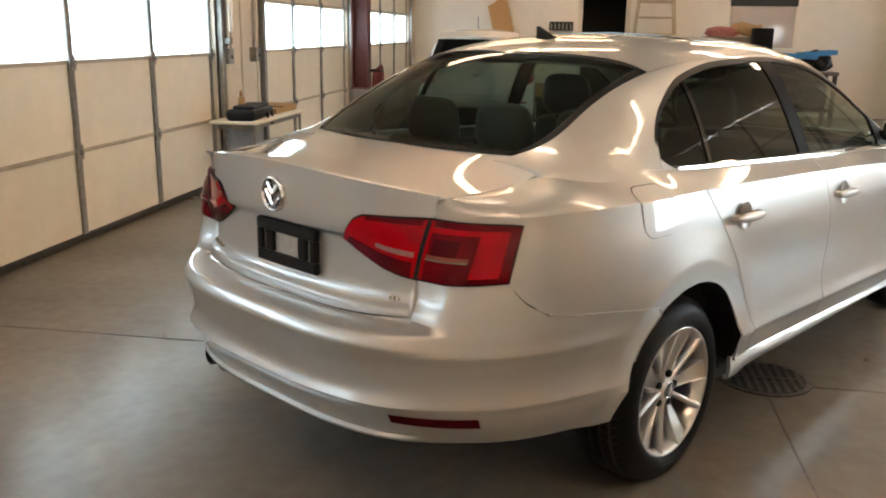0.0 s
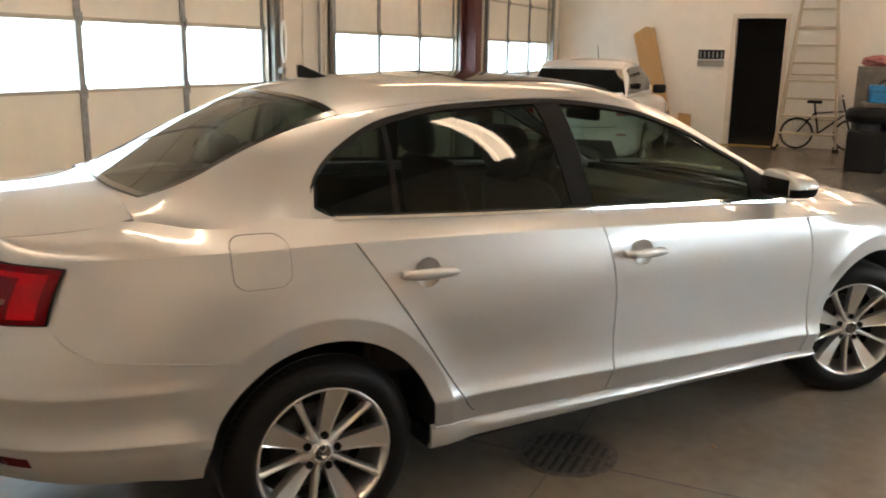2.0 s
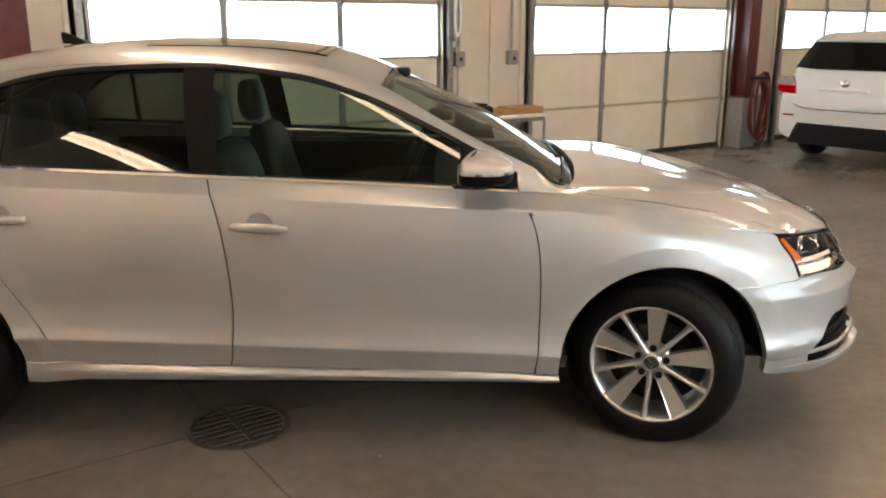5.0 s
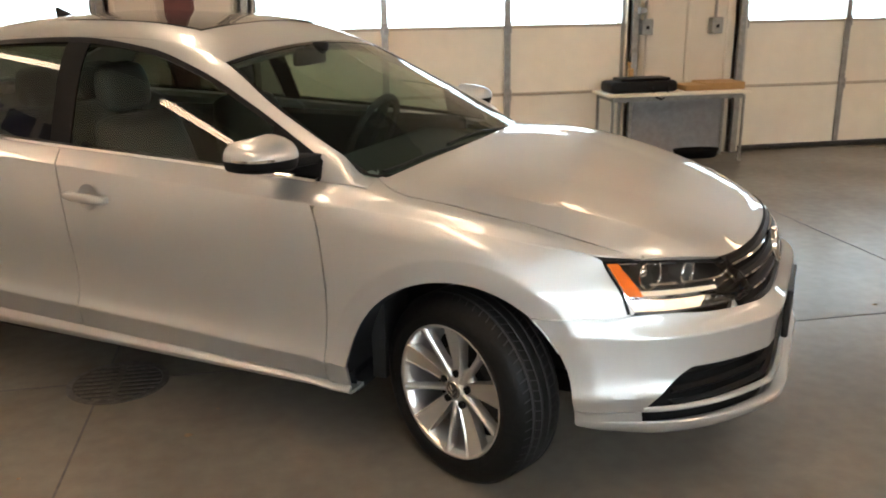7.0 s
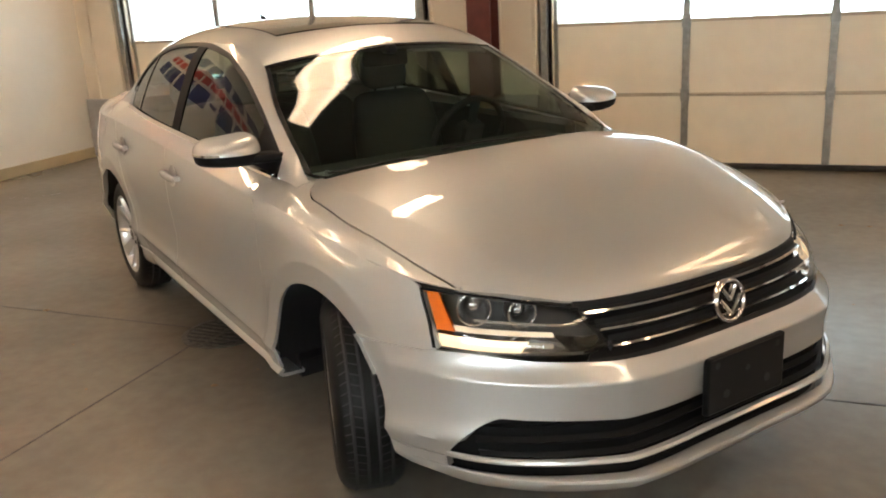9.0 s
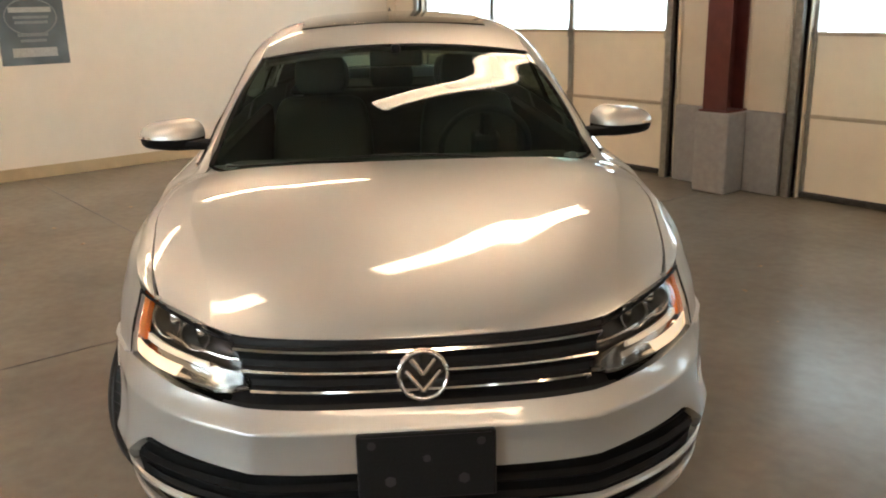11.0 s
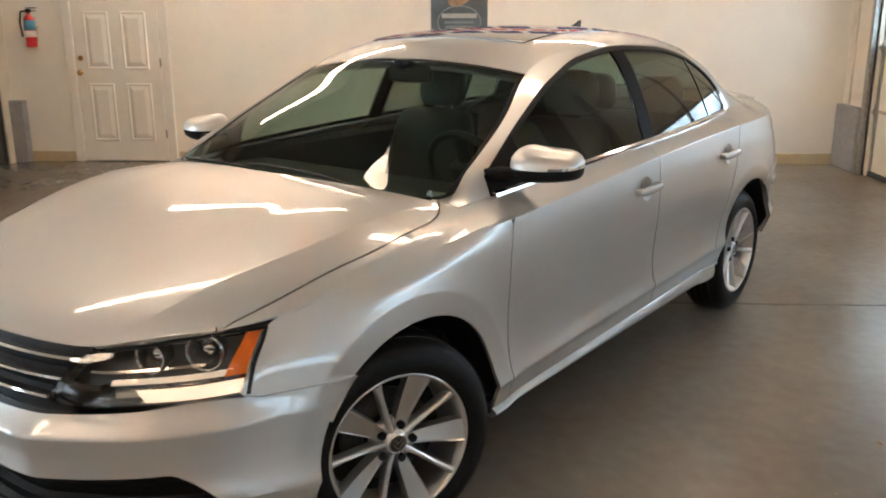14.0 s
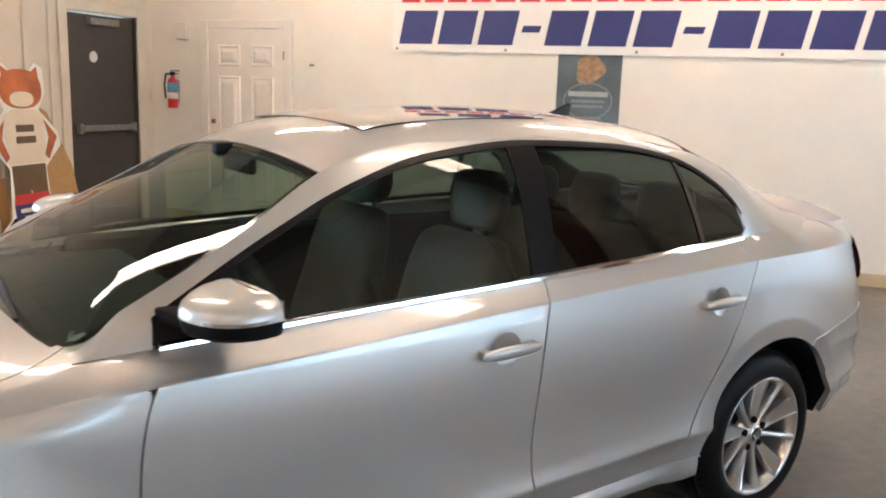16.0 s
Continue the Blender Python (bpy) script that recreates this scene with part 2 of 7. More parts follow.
def sheet(grids, flange=0.012, centre=(0, 0, 0.6)):
    """Vertices and faces of curved panels from grids of points, with their rims turned in."""
    verts, faces = [], []
    for P in grids:
        P = np.asarray(P, float)
        nu, nv, _ = P.shape
        du, dv = np.gradient(P, axis=0), np.gradient(P, axis=1)
        N = np.cross(du, dv)
        N /= np.linalg.norm(N, axis=2, keepdims=True) + 1e-12
        flip = float(np.sum(N * (P - np.array(centre)))) < 0
        if flip:
            N = -N
        base = len(verts)
        verts += [tuple(p) for p in P.reshape(-1, 3)]
        for i in range(nu - 1):
            for j in range(nv - 1):
                q = (base + i * nv + j, base + (i + 1) * nv + j, base + (i + 1) * nv + j + 1, base + i * nv + j + 1)
                faces.append(q[::-1] if flip else q)
        if flange:
            ring = [(i, 0) for i in range(nu)] + [(nu - 1, j) for j in range(1, nv)] + [(i, nv - 1) for i in range(nu - 2, -1, -1)] + [(0, j) for j in range(nv - 2, 0, -1)]
            b2 = len(verts)
            for i, j in ring:
                verts.append(tuple(P[i, j]))
                verts.append(tuple(P[i, j] - N[i, j] * flange))
            k = len(ring)
            for a in range(k):
                c = (a + 1) % k
                q = (b2 + 2 * a, b2 + 2 * c, b2 + 2 * c + 1, b2 + 2 * a + 1)
                faces.append(q if flip else q[::-1])
    return verts, faces


def panel(name, grids, material, parent, label="", flange=0.012, centre=(0, 0, 0.6)):
    v, f = sheet(grids, flange, centre)
    me = mesh_of(name, v, f)
    me.set_sharp_from_angle(angle=radians(32))
    return link_part(name, me, material, parent, label)


def mirrored(grids, s):
    return [np.asarray(g) * np.array((1, s, 1)) for g in grids]


def prism(outline, depth):
    """A flat outline (list of 2D points) given thickness."""
    bm = bmesh.new()
    vs = [bm.verts.new((x, 0, z)) for x, z in outline]
    f = bm.faces.new(vs)
    r = bmesh.ops.extrude_face_region(bm, geom=[f])
    bmesh.ops.translate(bm, verts=[v for v in r["geom"] if isinstance(v, bmesh.types.BMVert)], vec=(0, depth, 0))
    bmesh.ops.recalc_face_normals(bm, faces=bm.faces)
    return bm

# ---- the room ----
YW, XC, XB, YD, HC = 3.74, -5.30, 12.55, -5.02, 4.9
DOORS = ((-4.62, -1.32), (-0.05, 3.25), (4.44, 7.67), (8.80, 11.92))
ROWS = (0.03, 0.61, 1.205, 1.72, 2.31, 2.9)


def setting(name, bm, material, label, category):
    return tagged(part(name, bm, material), label, category, kind="structure")


setting("floor", boxes((XC - 0.3, XB + 4, YD - 0.3, YW + 0.4, -0.2, 0)), CONCRETE, "grey sealed concrete workshop floor with light stains", "floor")
setting("ceiling", boxes((XC - 0.3, XB + 4, YD - 0.3, YW + 0.4, HC, HC + 0.1)), CEIL, "dark grey ceiling deck high over the garage", "ceiling")
# door wall: piers between the openings and the lintel above
edges = [XC] + [e for d in DOORS for e in d] + [XB]
wall_n = setting("wall_north", boxes(*[(edges[i], edges[i + 1], YW, YW + 0.25, 0, 2.93) for i in range(0, len(edges), 2)], (XC, XB, YW, YW + 0.25, 2.93, HC)), STEEL_WALL, "cream ribbed metal wall between the garage doors", "wall")
for i in range(0, len(edges), 2):
    a, b = edges[i], edges[i + 1]
    n = max(1, int((b - a) / 0.3))
    for k in range(n):
        x = a + (k + 0.5) * (b - a) / n
        part("rib", boxes((x - 0.02, x + 0.02, YW - 0.022, YW, 0.0, HC), bevel=0.008), STEEL_WALL, wall_n)
setting("wall_west", boxes((XC - 0.2, XC, YD - 0.2, YW + 0.25, 0, HC)), WALL, "cream painted plaster wall behind the banner", "wall")
# wall with the dark exit door
SOUTH = ((-0.2, 3.02), (4.2, 7.42), (8.4, 11.62))
se = [-4.08] + [e for d in SOUTH for e in d] + [XB]
setting("wall_south", boxes((XC, -5.06, YD - 0.2, YD, 0, HC), *[(se[i], se[i + 1], YD - 0.2, YD, 0, 2.93) for i in range(0, len(se), 2)], (-4.08, XB, YD - 0.2, YD, 2.93, HC), (-5.06, -4.08, YD - 0.2, YD, 2.15, HC)), STEEL_WALL, "cream ribbed wall beside the dark exit door", "wall")
# far wall with its doorway
setting("wall_east", boxes((XB, XB + 0.2, YD, -0.25, 0, HC), (XB, XB + 0.2, 0.55, YW, 0, HC), (XB, XB + 0.2, -0.25, 0.55, 2.18, HC)), WALL, "cream painted far wall with a dark doorway", "wall")
# unlit depth of the passage is put into its near-black wall colour
setting("wall_passage", boxes((XB + 1.8, XB + 1.9, -1.5, 1.5, 0, 2.6), (XB + 0.2, XB + 1.8, -1.6, -1.5, 0, 2.6), (XB + 0.2, XB + 1.8, 1.5, 1.6, 0, 2.6), (XB + 0.2, XB + 1.8, -1.5, 1.5, 2.6, 2.7)), DARK, "passage beyond the far doorway, walls coloured near black for its shade", "wall")
setting("baseboard", boxes((XC, XC + 0.012, -3.22, YW, 0, 0.11), (XC, XC + 0.012, YD, -4.38, 0, 0.11), bevel=0.003), BASE, "tan vinyl cove base along the wall", "baseboard")


def garage_door(i, x0, x1, m):
    d = thing("garage_door_%d" % i, m, "closed cream sectional garage door with a row of bright windows", "garage door", "garage doors", "structure")
    w = x1 - x0
    n = 3
    for r in range(len(ROWS) - 1):
        z0, z1 = ROWS[r] + 0.004, ROWS[r + 1] - 0.004
        for c in range(n):
            a, b = w * c / n + 0.004, w * (c + 1) / n - 0.004
            if r == 2:
                p = link_part("window_pane", mesh_of("window_pane", [(a + 0.012, 0.02, z0 + 0.012), (b - 0.012, 0.02, z0 + 0.012), (b - 0.012, 0.02, z1 - 0.012), (a + 0.012, 0.02, z1 - 0.012)], [(0, 1, 2, 3)], False), DOOR_GLASS, d)
                p.visible_shadow = False
                part("window_frame", boxes((a, b, 0, 0.045, z0, z0 + 0.012), (a, b, 0, 0.045, z1 - 0.012, z1), (a, a + 0.012, 0, 0.045, z0 + 0.012, z1 - 0.012), (b - 0.012, b, 0, 0.045, z0 + 0.012, z1 - 0.012)), DOOR_PANEL, d)
            else:
                part("panel", boxes((a, b, 0, 0.045, z0, z1), bevel=0.004), DOOR_PANEL, d)
        part("rail", boxes((0, w, -0.010, 0.0, z1 - 0.006, z1 + 0.022), (0, w, -0.016, -0.010, z1 + 0.008, z1 + 0.014), bevel=0.002), RAIL, d)
    for c in range(n + 1):
        x = w * c / n
        part("stile", boxes((x - 0.028, x + 0.028, -0.02, -0.001, 0.03, ROWS[-1]), bevel=0.003), GALV, d)
        for z in ROWS[1:-1]:
            part("hinge", boxes((x - 0.035, x + 0.035, -0.03, -0.02, z - 0.05, z + 0.05), (x - 0.012, x + 0.012, -0.05, -0.03, z - 0.02, z + 0.02), bevel=0.003), GALV, d)
    part("bottom_seal", boxes((0, w, -0.03, 0.045, 0, 0.045), bevel=0.01), SEAL, d)
    for x in (-0.07, w + 0.07):
        part("track", boxes((x - 0.03, x + 0.03, -0.11, -0.06, 0, 2.85), (x - 0.03, x - 0.024, -0.06, -0.02, 0, 2.85), bevel=0.003), GALV, d)
        part("jamb", boxes((x - 0.06, x + 0.06, -0.06, -0.0605 + 0.004, 0, 2.93)), SEAL, d)
    return d


for i, (a, b) in enumerate(DOORS):
    garage_door(i + 1, a, b, pose(a, YW + 0.06, 0))
for i, (a, b) in enumerate(SOUTH):
    garage_door(i + 5, a, b, pose(b, YD - 0.06, 0, 0, 0, 180))

setting("backdrop", boxes((XC - 3, XB + 6, YW + 0.45, YW + 0.47, -0.3, 4.2)), FROST, "bright overcast daylight outside the garage windows", "daylight")
# unseen glow panels, split at x 3.6 only to balance the light
setting("backdrop_south", boxes((-4, 3.6, YD - 0.47, YD - 0.45, -0.3, 4.2)), FROST_SOUTH, "unseen bright glow panel standing in for daylight behind the western south windows", "daylight")
setting("backdrop_dim", boxes((3.6, XB + 6, YD - 0.47, YD - 0.45, -0.3, 4.2)), FROST_DIM, "unseen dim glow panel standing in for daylight behind the eastern south windows", "daylight")


def ceiling_light(x, y, turn, diffuser, tube):
    c = thing("ceiling_light", pose(x, y, 3.62, 0, 0, turn), "long white fluorescent strip light hung from the ceiling", "ceiling light", "strip lights")
    part("housing", boxes((-1.22, 1.22, -0.15, 0.15, 0, 0.05), bevel=0.01), DOOR_WHITE, c)
    part("diffuser", boxes((-1.2, 1.2, -0.13, 0.13, -0.012, -0.001), bevel=0.004), diffuser, c, "glowing prismatic diffuser")
    for y2 in (-0.085, 0.085):
        bm = bmesh.new()
        cyl(bm, (-1.19, y2, -0.036), (1.19, y2, -0.036), 0.02, 10)
        part("tube", bm, tube, c, "glowing fluorescent tube")
    for x2 in (-0.9, 0.9):
        bm = bmesh.new()
        cyl(bm, (x2, 0, 0.05), (x2, 0, HC - 3.62), 0.006, 6)
        part("hanger", bm, GALV, c)


# rows past x 3.2 are unseen, carried on at the same spacing
for x in (-4.1, -0.45, 3.2, 6.9, 10.55):
    for y in (-2.45, 1.3):
        # dimmer tubes here even out the north and far-end brightness
        if x > 9 or (x > 3 and y > 0):
            ceiling_light(x, y, 90, DIFFUSER_DIM, TUBE_DIM)
        else:
            ceiling_light(x, y, 90, DIFFUSER, TUBE)


# block footing, columns and pier fittings
BLOCK = mat("grey_block", (0.30, 0.30, 0.31), 0.7, 0, 20, 0.1, bump=0.5, bump_scale=80, stain=0.1)
for i, (a, b) in enumerate(((-1.14, -0.18), (3.32, 4.22), (7.72, 8.44), (XC + 0.002, -4.76))):
    f = setting("footing_%d" % (i + 1), boxes((a, b, YW - 0.06, YW - 0.0005, 0, 0.63), bevel=0.006), BLOCK, "painted grey block footing between the garage doors", "footing")


def column(x):
    c = thing("column", pose(x, 3.575, 0), "dark red steel column standing on a concrete plinth", "column", "red columns", "structure")
    part("plinth", boxes((-0.15, 0.15, -0.14, 0.10, 0, 0.63), bevel=0.012, seg=2), BLOCK, c, "grey concrete plinth")
    part("flange", boxes((-0.105, 0.105, -0.115, -0.10, 0.645, HC)), RED_STEEL, c)
    part("flange", boxes((-0.105, 0.105, 0.10, 0.115, 0.645, HC)), RED_STEEL, c)
    part("web", boxes((-0.006, 0.006, -0.10, 0.10, 0.645, HC)), RED_STEEL, c)
    part("base_plate", boxes((-0.13, 0.13, -0.13, 0.13, 0.63, 0.645), bevel=0.003), RED_STEEL, c)


column(-0.62)
column(7.80)
h = thing("air_hose", pose(7.86, 3.42, 0), "coiled dark red air hose hanging on the steel column", "hose")
HOSE = mat("dark_red_hose", (0.16, 0.018, 0.015), 0.5, 0, 30, 0.15)
for k in range(6):
    n, r0, h0 = 28, 0.12 + 0.018 * (k % 4), 0.36 + 0.016 * k
    pts = [Vector((r0 * math.cos(q) + 0.012 * math.sin(3 * q + k), -0.02 - 0.02 * k, 0.52 + h0 * math.sin(q) + 0.01 * math.cos(2 * q + k))) for q in np.linspace(0, 2 * math.pi, n)]
    bm = bmesh.new()
    rings = []
    for q, p in enumerate(pts):
        t = (pts[(q + 1) % n] - pts[q - 1]).normalized()
        u = t.cross(Vector((0, 1, 0))).normalized()
        rings.append([bm.verts.new(p + 0.012 * (math.cos(w) * u + math.sin(w) * Vector((0, 1, 0)))) for w in np.linspace(0, 2 * math.pi, 7)[:-1]])
    for q in range(n - 1):
        for w in range(6):
            bm.faces.new((rings[q][w], rings[q][(w + 1) % 6], rings[q + 1][(w + 1) % 6], rings[q + 1][w]))
    bmesh.ops.recalc_face_normals(bm, faces=bm.faces)
    part("coil", bm, HOSE, h, smooth=True)
part("hook", boxes((-0.10, 0.12, -0.13, 0.03, 0.865, 0.90), bevel=0.008), BLACK, h)
for x in (3.42, 4.10):
    c = thing("conduit", pose(x, YW - 0.03, 0), "grey steel conduit with a switch box on the wall", "conduit", "wall conduits")
    bm = bmesh.new()
    cyl(bm, (0, 0, 1.22), (0, 0, 3.4), 0.013, 10)
    part("pipe", bm, GALV, c, smooth=True)
    part("switch_box", boxes((-0.055, 0.055, -0.05, 0.028, 1.12, 1.26), bevel=0.006), GALV, c)
    part("button", boxes((-0.015, 0.015, -0.058, -0.05, 1.17, 1.20), bevel=0.003), BLACK, c)
c = thing("hoist_chain", pose(3.36, YW - 0.09, 0), "looped door hoist chain hanging on a cleat", "chain")
for k in range(9):
    bm = bmesh.new()
    dx = 0.03 * math.sin(k * 0.8)
    cyl(bm, (dx, 0, 1.25), (dx * 0.4 + 0.01 * (k % 3), 0.01, 3.2), 0.006, 6)
    if k < 3:
        part("chain", bm, GALV if k else BASE, c)
    else:
        bm.free()
part("cleat", boxes((-0.03, 0.03, -0.02, 0.08, 1.30, 1.36), bevel=0.006), GALV, c)
bm = bmesh.new()
for k in range(14):
    a0, a1 = 2 * math.pi * k / 14, 2 * math.pi * (k + 1) / 14
    cyl(bm, (0.035 * math.cos(a0), -0.02, 1.60 + 0.19 * math.sin(a0)), (0.035 * math.cos(a1), -0.02, 1.60 + 0.19 * math.sin(a1)), 0.012, 6)
part("rope_coil", bm, VINYL_WHITE, c, "coiled pale rope", True)

# work table by the pier
t = thing("work_table", pose(3.60, 3.49, 0), "pale folding work table with thin metal legs", "table")
part("tabletop", boxes((-0.68, 0.66, -0.24, 0.20, 0.615, 0.642), bevel=0.006), DOOR_PANEL, t)
part("apron", boxes((-0.62, 0.60, -0.20, 0.16, 0.57, 0.614)), GALV, t)
for x in (-0.63, 0.61):
    for y in (-0.20, 0.16):
        bm = bmesh.new()
        cyl(bm, (x, y, 0), (x, y, 0.60), 0.013, 10)
        part("leg", bm, GALV, t, smooth=True)
b = thing("tool_bag", pose(3.27, 3.44, 0.642, 0, 0, 4), "black flat tool bag lying on the work table", "bag")
part("body", boxes((-0.32, 0.32, -0.13, 0.13, 0.0, 0.10), bevel=0.035, seg=3), BLACK, b, smooth=True)
part("flap", boxes((-0.22, 0.26, -0.10, 0.10, 0.10, 0.125), bevel=0.012), BLACK, b)
bm = bmesh.new()
P = [(0.06, -0.135, 0.05), (0.08, -0.15, -0.03), (0.14, -0.16, -0.06), (0.20, -0.15, -0.03), (0.22, -0.135, 0.05)]
for p, q in zip(P[:-1], P[1:]):
    cyl(bm, p, q, 0.009, 8)
part("handle", bm, BLACK, b, "black carry handle hanging over the edge", True)
for x, y, w, d, h, m in ((3.82, 3.46, 0.15, 0.12, 0.05, CARDBOARD), (4.05, 3.48, 0.19, 0.14, 0.065, CARDBOARD)):
    tagged(part("flat_box", boxes((x - w, x + w, y - d, y + d, 0.642, 0.642 + h), bevel=0.003), m), "flat brown cardboard box on the work table", "box", "boxes on the table")
tagged(part("spray_bottle", boxes((3.18, 3.23, 3.47, 3.52, 0.7675, 0.84), (3.185, 3.205, 3.48, 3.51, 0.84, 0.88), (3.17, 3.215, 3.485, 3.505, 0.872, 0.895), bevel=0.008), CARDBOARD), "small brown spray bottle standing on the tool bag", "bottle")

# saw-cut joints, drain and covers in the floor
for i, b in enumerate(((XC, XB, -0.408, -0.400), (XC, XB, -4.308, -4.300))):
    setting("floor_joint_%d" % (i + 1), boxes((b[0], b[1], b[2], b[3], 0.0, 0.0012)), JOINT, "thin dark saw-cut joint in the concrete", "joint")
for i, x in enumerate((-0.66, 3.5, 7.9)):
    setting("floor_joint_%d" % (i + 3), boxes((x - 0.004, x + 0.004, YD, YW, 0.0, 0.0016)), JOINT, "thin dark saw-cut joint in the concrete", "joint")


def drain(x, y, r):
    d = thing("floor_drain", pose(x, y, 0), "round slotted cast iron drain grate set in the floor", "drain", "floor drains")
    v, f = lathe(((r, 0.0), (r, 0.006), (r - 0.025, 0.006), (r - 0.03, 0.001)), 48, "z")
    link_part("ring", mesh_of("ring", v, f, False), CAST_IRON, d)
    bm = bmesh.new()
    cyl(bm, (0, 0, 0.0005), (0, 0, 0.002), r - 0.02, 40)
    part("pit", bm, DARK, d)
    n = 9
    for k in range(n):
        yy = (k - (n - 1) / 2) * 2 * (r - 0.03) / n
        w = math.sqrt(max(0, (r - 0.03) ** 2 - yy ** 2))
        for a, b2 in ((-w, -0.012), (0.012, w)):
            part("bar", boxes((a, b2, yy - 0.009, yy + 0.009, 0.002, 0.006)), CAST_IRON, d)
    part("bar", boxes((-0.012, 0.012, -r + 0.03, r - 0.03, 0.002, 0.0062)), CAST_IRON, d)


drain(-0.60, -0.42, 0.20)
drain(8.1, -0.68, 0.2)
for x, y, r in ((-0.09, -1.13, 0.035), (-3.5, 0.92, 0.05), (-1.5, -2.2, 0.03), (0.9, 2.6, 0.03)):
    bm = bmesh.new()
    bmesh.ops.create_icosphere(bm, subdivisions=2, radius=1)
    for ve in bm.verts:
        ve.co = Vector((ve.co.x * r * (1 + 0.4 * noise.noise(ve.co * 2)), ve.co.y * r * 0.7, max(0, ve.co.z) * 0.004))
    tagged(part("floor_chip", bm, BASE if x > -3 else VINYL_WHITE, smooth=True), "small pale scuff of debris on the concrete", "debris", "floor debris")

# west wall: door, extinguisher, banner, poster
d = thing("door_1", pose(XC, -3.80, 0, 0, 0, 0), "closed white six-panel door in a white frame", "door", kind="structure")
part("leaf", boxes((0, 0.02, -0.46, 0.46, 0.01, 2.06), bevel=0.002), DOOR_WHITE, d)
for y0, y1 in ((-0.34, -0.06), (0.06, 0.34)):
    for z0, z1 in ((1.68, 1.90), (0.98, 1.58), (0.22, 0.84)):
        bm = bmesh.new()
        loops = []
        for x, i in ((0.019, 0.0), (0.034, 0.012), (0.034, 0.022), (0.022, 0.032), (0.040, 0.075)):
            loops.append([bm.verts.new((x, y, z)) for y, z in ((y0 + i, z0 + i), (y1 - i, z0 + i), (y1 - i, z1 - i), (y0 + i, z1 - i))])
        for p, q in zip(loops[:-1], loops[1:]):
            for k in range(4):
                bm.faces.new((p[k], p[(k + 1) % 4], q[(k + 1) % 4], q[k]))
        bm.faces.new(loops[-1])
        part("panel", bm, DOOR_WHITE, d)
for a, b in ((-0.56, -0.465), (0.465, 0.56)):
    part("casing", boxes((0, 0.03, a, b, 0, 2.155), bevel=0.006), DOOR_WHITE, d)
part("casing", boxes((0, 0.03, -0.465, 0.465, 2.065, 2.155), bevel=0.006), DOOR_WHITE, d)
part("threshold", boxes((0, 0.03, -0.465, 0.465, 0, 0.009)), EXIT_DOOR, d)
bm = bmesh.new()
cyl(bm, (0.02, -0.40, 0.95), (0.05, -0.40, 0.95), 0.013, 12)
bmesh.ops.create_uvsphere(bm, u_segments=16, v_segments=10, radius=0.03, matrix=Matrix.Translation((0.07, -0.40, 0.95)))
part("knob", bm, BRASS, d, "brass door knob", True)
bm = bmesh.new()
cyl(bm, (0.02, -0.40, 1.10), (0.035, -0.40, 1.10), 0.027, 16)
part("deadbolt", bm, BRASS, d, "brass deadbolt", True)
for z in (0.3, 1.05, 1.8):
    part("hinge", boxes((0.02, 0.03, 0.452, 0.468, z - 0.045, z + 0.045)), GALV, d)

e = thing("fire_extinguisher", pose(XC + 0.08, -4.68, 1.22), "red fire extinguisher with a blue label hung on the wall", "fire extinguisher")
v, f = lathe(((0.0, 0.0), (0.05, 0.0), (0.055, 0.01), (0.055, 0.27), (0.045, 0.305), (0.02, 0.325), (0.02, 0.35)), 28, "z")
link_part("cylinder", mesh_of("cylinder", v, f), RED, e)
v, f = lathe(((0.0555, 0.17), (0.0562, 0.17), (0.0562, 0.27), (0.0555, 0.27)), 28, "z")
link_part("label", mesh_of("label", v, f), BLUE, e, "blue printed label")
v, f = lathe(((0.0555, 0.10), (0.0562, 0.10), (0.0562, 0.165), (0.0555, 0.165)), 28, "z")
link_part("label", mesh_of("label", v, f), VINYL_WHITE, e, "white printed label")
part("valve", boxes((-0.02, 0.02, -0.02, 0.02, 0.345, 0.385), (-0.015, 0.015, -0.02, 0.09, 0.39, 0.40), (-0.015, 0.015, -0.02, 0.08, 0.36, 0.368), bevel=0.003), BLACK, e)
bm = bmesh.new()
P = [(0, 0.03, 0.365), (0.02, -0.07, 0.36), (0.03, -0.085, 0.25), (0.03, -0.07, 0.10)]
for p, q in zip(P[:-1], P[1:]):
    cyl(bm, p, q, 0.01, 8)
part("hose", bm, BLACK, e, smooth=True)
part("bracket", boxes((-0.08, -0.055, -0.03, 0.03, 0.05, 0.3), (-0.06, 0.0, -0.058, 0.058, 0.19, 0.21), bevel=0.003), GALV, e)
tagged(part("alarm_box", boxes((XC, XC + 0.06, -4.64, -4.51, 1.95, 2.13), bevel=0.012, seg=2), DOOR_WHITE), "small white alarm sounder on the wall", "alarm")
s = thing("wall_sensor", pose(XC, -3.08, 1.72), "small white round sensor with a bracket on the wall", "sensor")
bm = bmesh.new()
cyl(bm, (0.0, 0, 0), (0.05, 0, 0), 0.04, 20)
part("body", bm, DOOR_WHITE, s, smooth=True)
part("arm", boxes((0.0, 0.03, 0.03, 0.085, -0.02, 0.0), bevel=0.005), GALV, s)

b = thing("banner", pose(XC + 0.012, 0.22, 1.86), "white vinyl wall banner with red and navy printed bars", "banner")
part("sheet", boxes((0.0, 0.006, -2.35, 2.35, 0, 1.25), bevel=0.002), VINYL_WHITE, b)
part("hem", boxes((0.006, 0.009, -2.35, 2.35, 0.0, 0.03), bevel=0.001), VINYL_WHITE, b)


